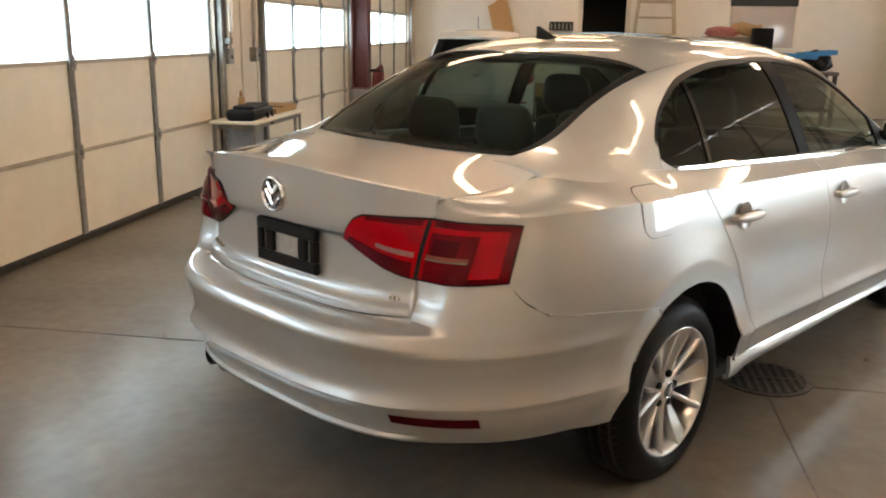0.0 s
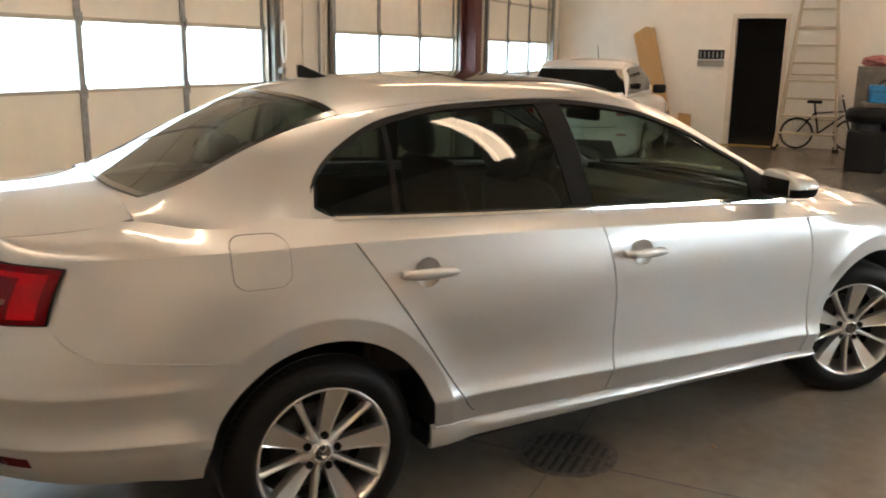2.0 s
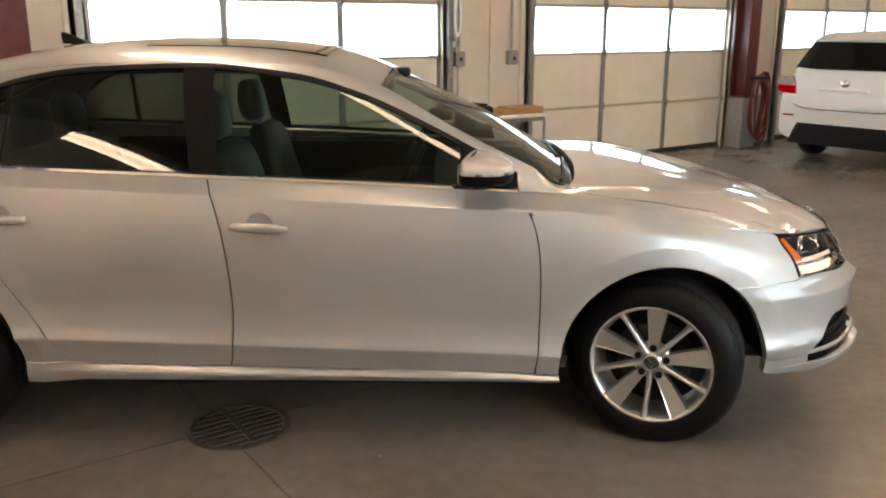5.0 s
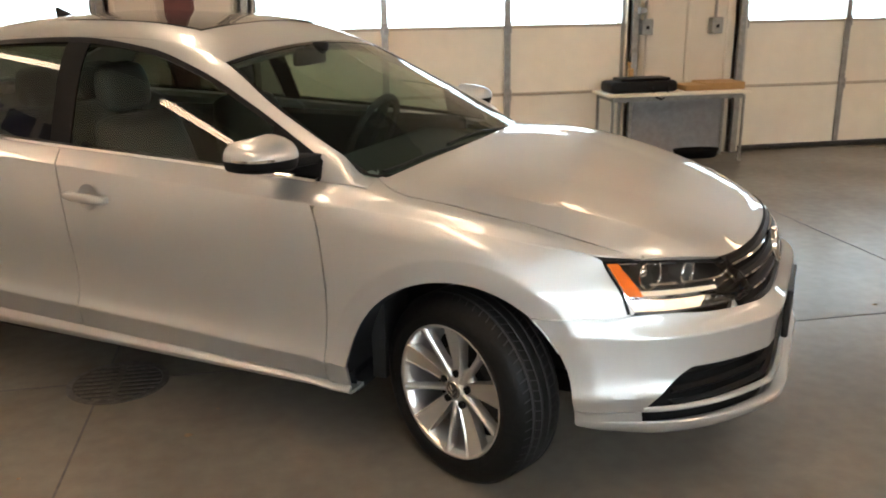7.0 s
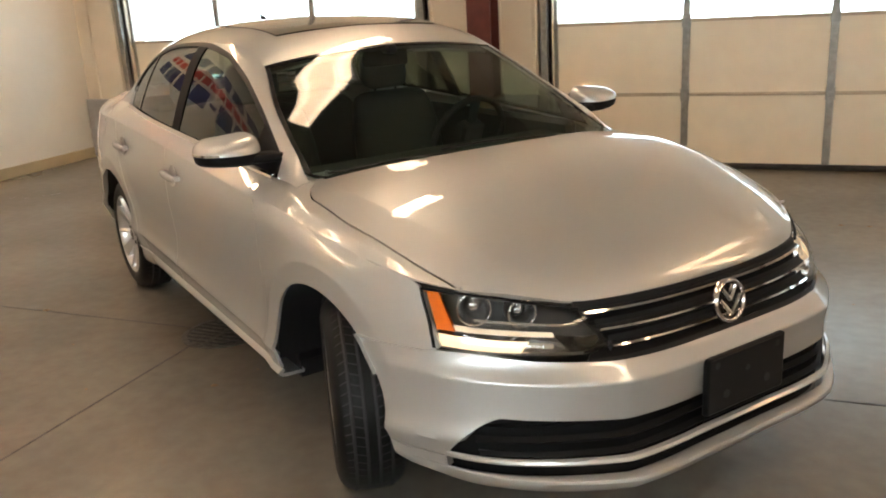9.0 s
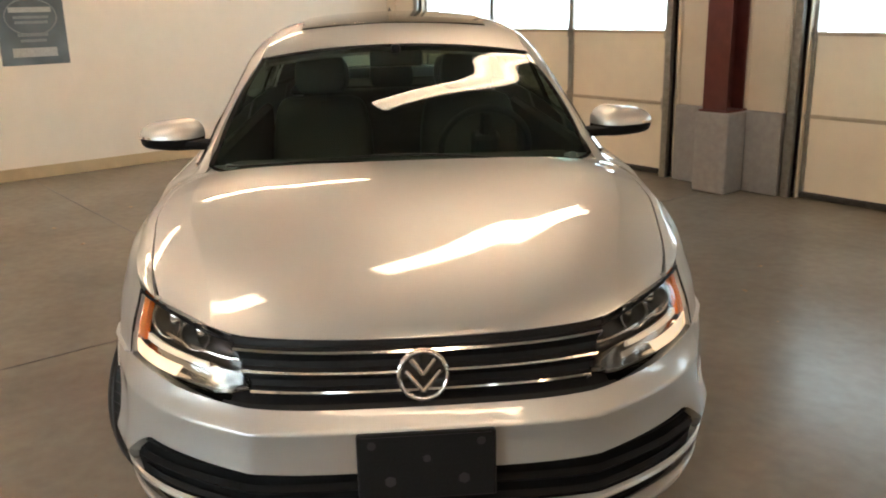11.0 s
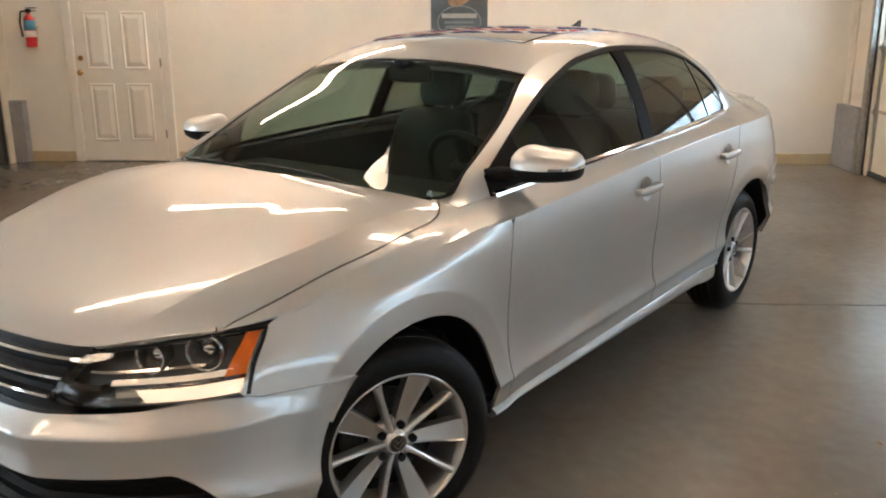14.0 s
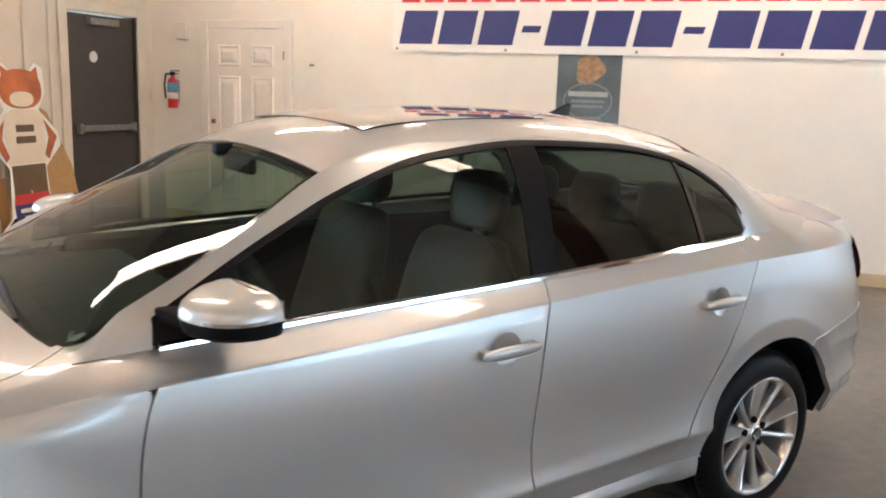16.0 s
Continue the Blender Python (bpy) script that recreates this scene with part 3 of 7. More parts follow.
def print_bar(y0, y1, z0, z1, m, lean=0.06):
    """A slanted bar printed on the banner."""
    bm = bmesh.new()
    vs = [bm.verts.new(p) for p in ((0.0065, y0, z0), (0.0065, y1, z0), (0.0065, y1 + lean, z1), (0.0065, y0 + lean, z1))]
    vt = [bm.verts.new(v.co + Vector((0.0015, 0, 0))) for v in vs]
    bm.faces.new(vt)
    for k in range(4):
        bm.faces.new((vs[k], vs[(k + 1) % 4], vt[(k + 1) % 4], vt[k]))
    bmesh.ops.recalc_face_normals(bm, faces=bm.faces)
    part("print", bm, m, b)


y = -2.28
for k in range(12):
    if k in (3, 7):
        print_bar(y + 0.02, y + 0.19, 0.19, 0.25, NAVY, 0.02)
        y += 0.24
    else:
        print_bar(y, y + 0.34, 0.075, 0.385, NAVY)
        y += 0.40
y = -2.26
for k in range(19):
    print_bar(y, y + 0.19, 0.46, 0.64, RED, 0.04)
    y += 0.235
for k in range(9):
    print_bar(-2.1 + k * 0.48, -1.72 + k * 0.48, 0.75, 1.1, NAVY)
for yy in (-2.3, -1.2, 0.0, 1.2, 2.3):
    for zz in (0.03, 1.22):
        bm = bmesh.new()
        cyl(bm, (0.006, yy, zz), (0.011, yy, zz), 0.014, 12)
        part("grommet", bm, GALV, b)

PRINT_PALE = mat("pale_print", (0.38, 0.40, 0.40), 0.5, 0, 60, 0.15)
PRINT_DULL = mat("dull_print", (0.20, 0.24, 0.26), 0.5, 0, 60, 0.15)
p = thing("poster", pose(XC + 0.004, -0.19, 1.03), "blue and grey hanging poster with white printed bars", "poster")
part("sheet", boxes((0, 0.004, -0.29, 0.29, 0, 0.86)), mat("poster_blue", (0.115, 0.15, 0.175), 0.5, 0, 3, 0.1, stain=0.3, stain_scale=2.5), p)
for z0, z1, w, m in ((0.07, 0.15, 0.19, PRINT_PALE), (0.20, 0.225, 0.11, PRINT_DULL), (0.25, 0.28, 0.13, PRINT_DULL), (0.36, 0.385, 0.14, PRINT_DULL), (0.405, 0.43, 0.15, PRINT_DULL), (0.46, 0.505, 0.18, PRINT_PALE)):
    part("print", boxes((0.0042, 0.0055, -w, w, z0, z1)), m, p)
bm = bmesh.new()
for k in range(24):
    a0, a1 = 2 * math.pi * k / 24, 2 * math.pi * (k + 1) / 24
    cyl(bm, (0.005, 0.22 * math.cos(a0), 0.42 + 0.16 * math.sin(a0)), (0.005, 0.22 * math.cos(a1), 0.42 + 0.16 * math.sin(a1)), 0.006, 6)
part("print_ring", bm, PRINT_DULL, p)
tan = part("print_shape", prism([(0.13 * math.cos(q) * (1 + 0.18 * math.cos(3 * q)), 0.70 + 0.13 * math.sin(q) * (1 + 0.12 * math.sin(2 * q))) for q in np.linspace(0, 2 * math.pi, 29)[:-1]], 0.002), mat("tan_print", (0.34, 0.22, 0.12), 0.5, 0, 20, 0.3), p, "plain tan printed shape")
tan.matrix_basis = pose(0.0072, 0, 0, 0, 0, 90)

# exit door in the south wall
d = thing("door_2", pose(-4.57, YD, 0), "closed dark brown steel exit door with a push bar", "door", kind="structure")
part("leaf", boxes((-0.47, 0.47, -0.06, -0.02, 0.01, 2.13), bevel=0.003), EXIT_DOOR, d)
for a, c2 in ((-0.49, -0.475), (0.475, 0.49)):
    part("jamb", boxes((a, c2, -0.15, 0.012, 0, 2.15)), EXIT_DOOR, d)
part("push_bar", boxes((-0.42, 0.36, 0.0, 0.05, 0.98, 1.04), (-0.43, -0.38, -0.02, 0.04, 0.96, 1.06), (0.34, 0.39, -0.02, 0.04, 0.96, 1.06), bevel=0.006), GALV, d, "steel push bar")
bm = bmesh.new()
cyl(bm, (0.12, -0.02, 1.72), (0.12, -0.014, 1.72), 0.055, 24)
part("sticker", bm, VINYL_WHITE, d, "round pale sticker")
part("closer", boxes((-0.2, 0.2, -0.02, 0.05, 2.03, 2.1), bevel=0.008), GALV, d)
for a, c2 in ((-0.60, -0.492), (0.492, 0.60)):
    part("casing", boxes((a, c2, 0.0, 0.03, 0, 2.25), bevel=0.005), STEEL_WALL, d)
part("casing", boxes((-0.492, 0.492, 0.0, 0.03, 2.152, 2.25), bevel=0.005), STEEL_WALL, d)
wall_s = bpy.data.objects["wall_south"]
for k in range(12):
    x = -3.86 + 0.3 * k
    part("rib", boxes((x - 0.02, x + 0.02, YD, YD + 0.022, 0, HC), bevel=0.008), STEEL_WALL, wall_s)
setting("footing_5", boxes((XC, -5.19, YD + 0.0005, YD + 0.16, 0, 0.66), bevel=0.008), BLOCK, "low grey block footing in the corner", "footing")

# cardboard display figure, kept to plain coloured shapes
def blob(cx, cz, rx, rz, n=28, p=2.4):
    return [(cx + rx * math.copysign(abs(math.cos(a)) ** (2 / p), math.cos(a)), cz + rz * math.copysign(abs(math.sin(a)) ** (2 / p), math.sin(a))) for a in [2 * math.pi * k / n for k in range(n)]]


ORANGE = mat("orange_print", (0.42, 0.12, 0.035), 0.6, 0, 6, 0.1, stain=0.2, stain_scale=6)
OLIVE = mat("olive_print", (0.13, 0.085, 0.04), 0.6, 0, 6, 0.1)
CREAM = mat("cream_print", (0.75, 0.66, 0.52), 0.6, 0, 6, 0.05)
c = thing("cardboard_standee", pose(-2.75, -4.12, 0, 4, 0, 6), "free-standing cardboard cut-out with plain orange, cream and brown areas", "standee")
outline = [(-0.30, 0), (0.34, 0), (0.36, 0.30), (0.24, 0.40), (0.20, 0.78), (0.40, 0.98), (0.38, 1.08), (0.20, 1.24), (0.27, 1.40), (0.25, 1.62), (0.16, 1.60), (0.10, 1.55), (-0.10, 1.55), (-0.18, 1.62), (-0.27, 1.58), (-0.27, 1.38), (-0.18, 1.24), (-0.38, 1.06), (-0.40, 0.95), (-0.20, 0.78), (-0.22, 0.40), (-0.36, 0.30)]
part("board", prism(outline, -0.006), VINYL_WHITE, c, "white edged card")
def print_shape(o, m, k):
    part("print", prism(o, 0.0012), m, c).matrix_basis = pose(0, 0.0005 + 0.0016 * k, 0)
print_shape(blob(0, 1.41, 0.235, 0.155), ORANGE, 0)
print_shape([(-0.21, 1.50), (-0.10, 1.53), (-0.20, 1.59)], ORANGE, 1)
print_shape([(0.19, 1.50), (0.21, 1.60), (0.10, 1.53)], ORANGE, 1)
print_shape(blob(0, 1.33, 0.13, 0.06), CREAM, 1)
print_shape([(-0.21, 0.82), (0.21, 0.82), (0.23, 1.20), (0.12, 1.25), (-0.12, 1.25), (-0.23, 1.20)], CREAM, 0)
print_shape([(-0.36, 1.02), (-0.24, 0.84), (-0.20, 0.88), (-0.26, 1.02), (-0.22, 1.17)], ORANGE, 1)
print_shape([(0.36, 1.02), (0.22, 1.17), (0.26, 1.02), (0.20, 0.88), (0.24, 0.84)], ORANGE, 1)
print_shape([(-0.19, 0.42), (-0.03, 0.42), (0, 0.62), (0.03, 0.42), (0.19, 0.42), (0.19, 0.81), (-0.19, 0.81)], OLIVE, 0)
print_shape([(-0.34, 0.02), (0.33, 0.02), (0.34, 0.29), (0.22, 0.40), (-0.20, 0.40), (-0.34, 0.29)], BLACK, 0)
print_shape([(-0.20, 0.35), (0.0, 0.20), (0.20, 0.35), (0.21, 0.50), (-0.21, 0.50)], NAVY, 2)
print_shape([(-0.21, 0.50), (0.21, 0.50), (0.19, 0.58), (-0.19, 0.58)], RED, 2)
for z, w in ((1.10, 0.10), (1.01, 0.11)):
    print_shape([(-w, z - 0.028), (w, z - 0.028), (w, z + 0.028), (-w, z + 0.028)], OLIVE, 1)
for z, w in ((0.45, 0.15), (0.39, 0.11)):
    print_shape([(-w, z - 0.016), (w, z - 0.016), (w, z + 0.016), (-w, z + 0.016)], VINYL_WHITE, 3)
part("prop", boxes((-0.05, 0.05, -0.30, -0.29, 0, 0.7)), CARDBOARD, c)
g = thing("credit_sign", pose(-1.80, -4.02, 0, 4, 0, 8), "white sign board with CREDIT in red and black capitals", "sign")
part("board", boxes((-0.55, 0.50, -0.01, 0.0, 0, 0.98), bevel=0.003), VINYL_WHITE, g)


def lettering(text, size, m, parent, loc, rot=(90, 0, 180)):
    cu = bpy.data.curves.new("lettering", "FONT")
    cu.body, cu.size, cu.extrude, cu.align_x = text, size, 0.0008, "CENTER"
    cu.space_character = 1.0
    tmp = bpy.data.objects.new("lettering", cu)
    scene.collection.objects.link(tmp)
    me = bpy.data.meshes.new_from_object(tmp.evaluated_get(bpy.context.evaluated_depsgraph_get()))
    bpy.data.objects.remove(tmp)
    me.materials.clear()
    o = link_part("lettering", me, m, parent)
    o.matrix_basis = pose(*loc, *rot)
    return o


lettering("CREDIT", 0.20, RED, g, (-0.22, 0.002, 0.78))
lettering("CREDIT", 0.20, BLACK, g, (-0.22, 0.002, 0.60))
lettering("PROBLEM", 0.17, RED, g, (-0.16, 0.002, 0.13))
for k in range(2):
    sgn = 1 if k else -1
    for i in range(5):
        for j in range(4):
            if (i + j) % 2:
                x, z = -0.27 + sgn * (0.06 + 0.05 * i), 0.36 + 0.04 * j + 0.012 * i
                part("check", boxes((x - 0.024, x + 0.024, 0.0004, 0.0018, z - 0.02, z + 0.02)), BLACK, g)
tagged(part("brown_board", prism([(-0.36, 0), (0.30, 0), (0.30, 1.1), (0.10, 1.32), (-0.10, 1.2), (-0.30, 0.7)], 0.012), CARDBOARD), "brown fibreboard sheet leaning against the wall", "board").matrix_basis = pose(-3.55, -4.70, 0, 9, 0, 0)

# shallow pan on the floor by the pier
pan_v, pan_f = lathe(((0.0, 0.012), (0.19, 0.012), (0.215, 0.075), (0.228, 0.078), (0.225, 0.06), (0.20, 0.0), (0.0, 0.0)), 32, "z")
pan = link_part("drain_pan", mesh_of("drain_pan", [(x, y * 0.42, z) for x, y, z in pan_v], pan_f), MATTE)
tagged(pan, "shallow black drain pan on the floor under the work table", "pan").matrix_basis = pose(3.92, 3.56, 0)

# grit and dry leaf crumbs on the concrete
rng = random.Random(11)
bm = bmesh.new()
for k in range(90):
    x, y = rng.uniform(-3.5, 7.0), rng.uniform(-4.2, 3.2)
    r = rng.choice((0.006, 0.008, 0.01, 0.016, 0.024))
    q0 = rng.uniform(0, 6.28)
    n = rng.randint(4, 6)
    vs = [bm.verts.new((x + r * rng.uniform(0.5, 1.2) * math.cos(q0 + 6.283 * w / n), y + r * rng.uniform(0.4, 0.9) * math.sin(q0 + 6.283 * w / n), 0.0005)) for w in range(n)]
    t = bm.verts.new((x, y, 0.002 + 0.25 * r))
    for w in range(n):
        bm.faces.new((vs[w], vs[(w + 1) % n], t))
tagged(part("grit", bm, mat("leaf_crumb", (0.16, 0.10, 0.05), 0.8, 0, 40, 0.4)), "scattered grit and leaf crumbs on the concrete", "grit", kind="stuff")

# ---- the silver sedan: its form ----
WB, WR, TYRE = 1.3255, 0.374, 0.316
XF, XR = 1.1, -1.3
f_width = pchip((0.16, 0.24, 0.30, 0.382, 0.391, 0.398, 0.404, 0.412, 0.45, 0.52, 0.62, 0.70, 0.78, 0.86, 0.93, 1.05), (0.800, 0.828, 0.846, 0.8705, 0.8755, 0.8775, 0.8765, 0.8735, 0.8635, 0.858, 0.864, 0.869, 0.866, 0.855, 0.838, 0.81))
f_nose = pchip((0.16, 0.22, 0.25, 0.262, 0.29, 0.32, 0.40, 0.44, 0.50, 0.545, 0.553, 0.558, 0.565, 0.59, 0.61, 0.68, 0.76, 0.9), (2.15, 2.19, 2.215, 2.225, 2.232, 2.222, 2.212, 2.206, 2.212, 2.224, 2.226, 2.224, 2.216, 2.190, 2.178, 2.16, 2.10, 2.05))
# tail: bumper lip, two folds, ledge, lid lip, lid fold, spoiler edge
f_tail = pchip((0.16, 0.30, 0.335, 0.345, 0.352, 0.36, 0.43, 0.455, 0.463, 0.470, 0.50, 0.56, 0.622, 0.630, 0.636, 0.650, 0.662, 0.668, 0.670, 0.673, 0.676, 0.684, 0.704, 0.712, 0.725, 0.76, 0.84, 0.885, 0.893, 0.90, 0.91, 1.0, 1.07, 1.10), (2.20, 2.27, 2.315, 2.334, 2.337, 2.326, 2.352, 2.376, 2.383, 2.380, 2.367, 2.376, 2.396, 2.400, 2.400, 2.393, 2.386, 2.377, 2.366, 2.334, 2.300, 2.288, 2.290, 2.286, 2.272, 2.262, 2.262, 2.266, 2.272, 2.284, 2.288, 2.294, 2.300, 2.302))
f_tail_side = pchip((0.16, 0.30, 0.40, 0.46, 0.60, 0.63, 0.70, 0.80, 0.90, 1.0, 1.1), (2.20, 2.27, 2.335, 2.360, 2.378, 2.378, 2.362, 2.342, 2.336, 2.334, 2.334))


def rear_fold(z):
    """Pressed folds along the rear bumper's sides."""
    return np.interp(z, (0.30, 0.36, 0.452, 0.460, 0.468, 0.52, 0.598, 0.606, 0.613, 0.64, 0.70), (-0.035, -0.022, 0.000, 0.006, 0.004, -0.007, 0.004, 0.008, 0.008, 0.002, 0.0))


f_nfront = spline((0.16, 0.45, 0.62, 0.76, 1.0), (3.3, 3.3, 2.9, 2.5, 2.5))
f_nrear = spline((0.16, 0.6, 0.95, 1.1), (3.1, 3.0, 2.7, 2.7))
f_shoulder = spline((-2.3, -1.9, -1.3, -0.29, 0.86, 1.35, 1.74, 1.86, 2.1), (0.965, 0.975, 0.972, 0.935, 0.880, 0.842, 0.778, 0.764, 0.744))
f_belt_z = spline((-1.9, -1.6, -1.3, -0.86, -0.25, 0.3, 0.66, 0.85), (1.052, 1.043, 1.031, 1.014, 0.990, 0.966, 0.944, 0.93))
f_belt_y = spline((-1.9, -1.6, -1.3, -0.9, -0.25, 0.3, 0.66, 0.85), (0.60, 0.665, 0.715, 0.755, 0.775, 0.77, 0.755, 0.74))
f_crown = spline((-1.9, -1.8, -1.5, -1.15, -1.0, -0.63, -0.3, 0.0, 0.22, 0.5, 0.8, 1.08), (1.065, 1.09, 1.245, 1.395, 1.425, 1.45, 1.447, 1.425, 1.375, 1.243, 1.090, 0.938))
f_deck = spline((-2.33, -2.27, -2.18, -2.0, -1.8, -1.6), (1.077, 1.078, 1.075, 1.076, 1.084, 1.094))
# upper edge of the side windows
f_wintop = pchip((-1.302, -1.28, -1.197, -1.0, -0.725, -0.366, 0.007, 0.246, 0.503, 0.72, 0.80), (1.108, 1.150, 1.226, 1.315, 1.357, 1.369, 1.335, 1.268, 1.154, 1.042, 0.998))
# upper edge of the pillars and roof sides, as half widths
f_edge = spline((-1.82, -1.72, -1.5, -1.15, -0.6, 0.0, 0.2, 0.35, 0.5, 0.7, 0.84, 0.97), (0.42, 0.495, 0.525, 0.535, 0.552, 0.548, 0.542, 0.561, 0.610, 0.655, 0.677, 0.694))


def crease_z(x):
    """Height of the lower crease along the doors."""
    return 0.398 - 0.034 * x


def lean(x, z):
    """Height along the body with the lower crease brought level."""
    return z + 0.034 * x * np.clip((0.8 - z) / 0.3, 0, 1) * np.clip((2.0 - np.abs(x)) / 0.6, 0, 1)


def arch_lip(x, z):
    """Flat pressed band round each wheel arch, with a firm outer edge."""
    y = 0.0
    for xc in (-WB, WB):
        r = np.hypot(x - xc, z - 0.318) - WR
        k = np.clip((0.175 - r) / 0.107, 0, 1)
        y = y + 0.0135 * np.where(r < 0.068, 1.0 - 0.10 * np.clip((0.068 - r) / 0.068, 0, 1), k ** 1.7)
    return y


def side_y(x, z):
    """Half width of the body at length x and height z."""
    x, z = np.broadcast_arrays(np.asarray(x, float), np.asarray(z, float))
    w = f_width(lean(x, z))
    tf = np.clip((x - XF) / (f_nose(z) - XF), 0, 1)
    tr = np.clip((XR - x) / (f_tail_side(z) + XR), 0, 1)
    nf, nr = f_nfront(z), f_nrear(z)
    return w * (1 - tf ** nf) ** (1 / nf) * (1 - tr ** nr) ** (1 / nr) + arch_lip(x, z)


def ring(z, phi, end):
    """Point on the nose (end 1) or tail (end -1) at height z; phi 0 is the middle, 90 the side."""
    z, phi = np.broadcast_arrays(np.asarray(z, float), np.asarray(phi, float))
    n = f_nfront(z) if end > 0 else f_nrear(z)
    x0 = XF if end > 0 else -XR
    c, s = np.abs(np.cos(phi)), np.sin(phi)
    if end > 0:
        a = f_nose(z) - x0
    else:
        k = np.clip((f_width(z) * np.abs(s) ** (2 / n) - 0.49) / 0.16, 0, 1)
        k = k * k * (3 - 2 * k)
        a = f_tail(z) * (1 - k) + f_tail_side(z) * k - x0
    x = x0 + a * c ** (2 / n)
    y = f_width(lean(end * x, z)) * np.sign(s) * np.abs(s) ** (2 / n)
    y = y + np.sign(s) * arch_lip(end * x, z) * np.clip((np.abs(y) - 0.6) / 0.15, 0, 1)
    if end < 0:
        y = y + np.sign(s) * rear_fold(z) * np.clip((x - 1.62) / 0.2, 0, 1) * np.clip(np.abs(s) * 1.5, 0, 1)
    if end > 0:
        x = x + (0.016 * np.clip(1 - np.abs(np.abs(y) - 0.41) / 0.27, 0, 1) - 0.020 * np.sin(math.pi * np.clip((np.abs(y) - 0.41) / 0.36, 0, 1))) * np.clip((0.64 - z) / 0.06, 0, 1)
    return np.stack([end * x, y, z], axis=-1)


def ring_phi_y(z, y, end):
    n = f_nfront(z) if end > 0 else f_nrear(z)
    return np.arcsin(np.clip(np.abs(y) / f_width(z), 0, 1) ** (n / 2)) * np.sign(y)


def ring_phi_x(z, x, end):
    n = f_nfront(z) if end > 0 else f_nrear(z)
    x0 = XF if end > 0 else -XR
    a = (f_nose(z) if end > 0 else f_tail_side(z)) - x0
    return np.arccos(np.clip((abs(x) - x0) / a, 0, 1) ** (n / 2))


hood_crease = pchip((0.9, 1.10, 1.26, 1.50, 1.62, 1.78, 1.94, 2.08), (0.655, 0.675, 0.670, 0.640, 0.605, 0.556, 0.513, 0.475))


def hood_z(x, y):
    x, y = np.broadcast_arrays(np.asarray(x, float), np.asarray(y, float))
    zs = f_shoulder(x)
    t = np.clip((x - XF) / (2.095 - XF), 0, 1)
    rho = np.clip(t ** 2.5 + (np.abs(y) / f_width(zs)) ** 2.5, 0, 1) ** 0.4
    h = 0.098 + 0.012 * np.sin(math.pi * np.clip((x - 1.0) / 1.0, 0, 1))
    d = np.abs(y) - hood_crease(x)
    fold = 0.0145 * np.clip(1 - np.where(d < 0, -d / 0.30, d / 0.13), 0, 1) * np.clip((x - 1.02) / 0.25, 0, 1) * np.clip((2.13 - x) / 0.12, 0, 1)
    return zs + h * (1 - rho ** 3.4) ** 0.75 + fold


def deck_z(x, y):
    return f_deck(x) - 0.15 * np.square(y)


def section(x, n=240):
    """The upper body's cross-section at x, from the belt (0) to the middle of the roof."""
    yb, zb, zc = float(f_belt_y(x)), float(f_belt_z(x)), float(f_crown(x))
    zc = max(zc, zb + 0.02)
    q = yb - 0.40 * (zc - zb)
    t = np.linspace(0, 1, n)
    w = float(np.interp(x, (-1.6, -0.9, 0.1, 0.9), (2.0, 2.4, 3.2, 3.2)))
    b0, b1, b2 = (1 - t) ** 2, 2 * w * t * (1 - t), t ** 2
    s = b0 + b1 + b2
    y = (b0 * yb + b1 * q) / s
    z = (b0 * zb + b1 * (zc - 0.012) + b2 * zc) / s
    return t, y, z


def upper_at_y(x, y):
    t, ys, zs = section(x)
    return float(np.interp(-abs(y), -ys, zs))


def upper_at_z(x, z):
    t, ys, zs = section(x)
    return float(np.interp(z, zs, ys))


def lin(a, b, n):
    return np.linspace(a, b, n)


def polyline(points, n):
    p = np.array(points, float)
    d = np.concatenate([[0], np.cumsum(np.hypot(*np.diff(p, axis=0).T))])
    s = np.linspace(0, d[-1], n)
    return np.stack([np.interp(s, d, p[:, 0]), np.interp(s, d, p[:, 1])], axis=1)


# ---- the silver sedan: its panels ----
CAR = thing("car", pose(0, 0, 0, 0, 0, -34.8), "silver four-door sedan parked with its front wheels turned", "car")
b_seam = spline((0.30, 0.315, 0.49, 0.746, 0.90, 1.02), (-0.228, -0.223, -0.202, -0.215, -0.25, -0.293))
a_seam = spline((0.28, 0.33, 0.45, 0.67, 0.80, 0.90, 0.96), (0.864, 0.871, 0.878, 0.878, 0.862, 0.82, 0.77))
c_seam = spline((0.30, 0.32, 0.36, 0.42, 0.60, 0.80, 1.055), (-0.70, -0.74, -0.80, -0.85, -0.968, -1.10, -1.272))
f_hood_edge = pchip((0.935, 0.95, 0.98, 1.02, 1.06, 1.15, 1.34, 1.56, 1.70, 1.85), (0.590, 0.630, 0.665, 0.700, 0.730, 0.760, 0.766, 0.737, 0.711, 0.67))
f_fender_in = pchip((0.735, 0.85, 0.90, 0.935, 0.95, 0.98, 1.02, 1.06, 1.15, 1.34, 1.56, 1.70, 1.85), (0.737, 0.70, 0.64, 0.590, 0.630, 0.665, 0.700, 0.730, 0.760, 0.766, 0.737, 0.711, 0.67))
GAP = 0.0025


def sill_z(x):
    """Lower edge of the doors."""
    return 0.312 - 0.024 * x


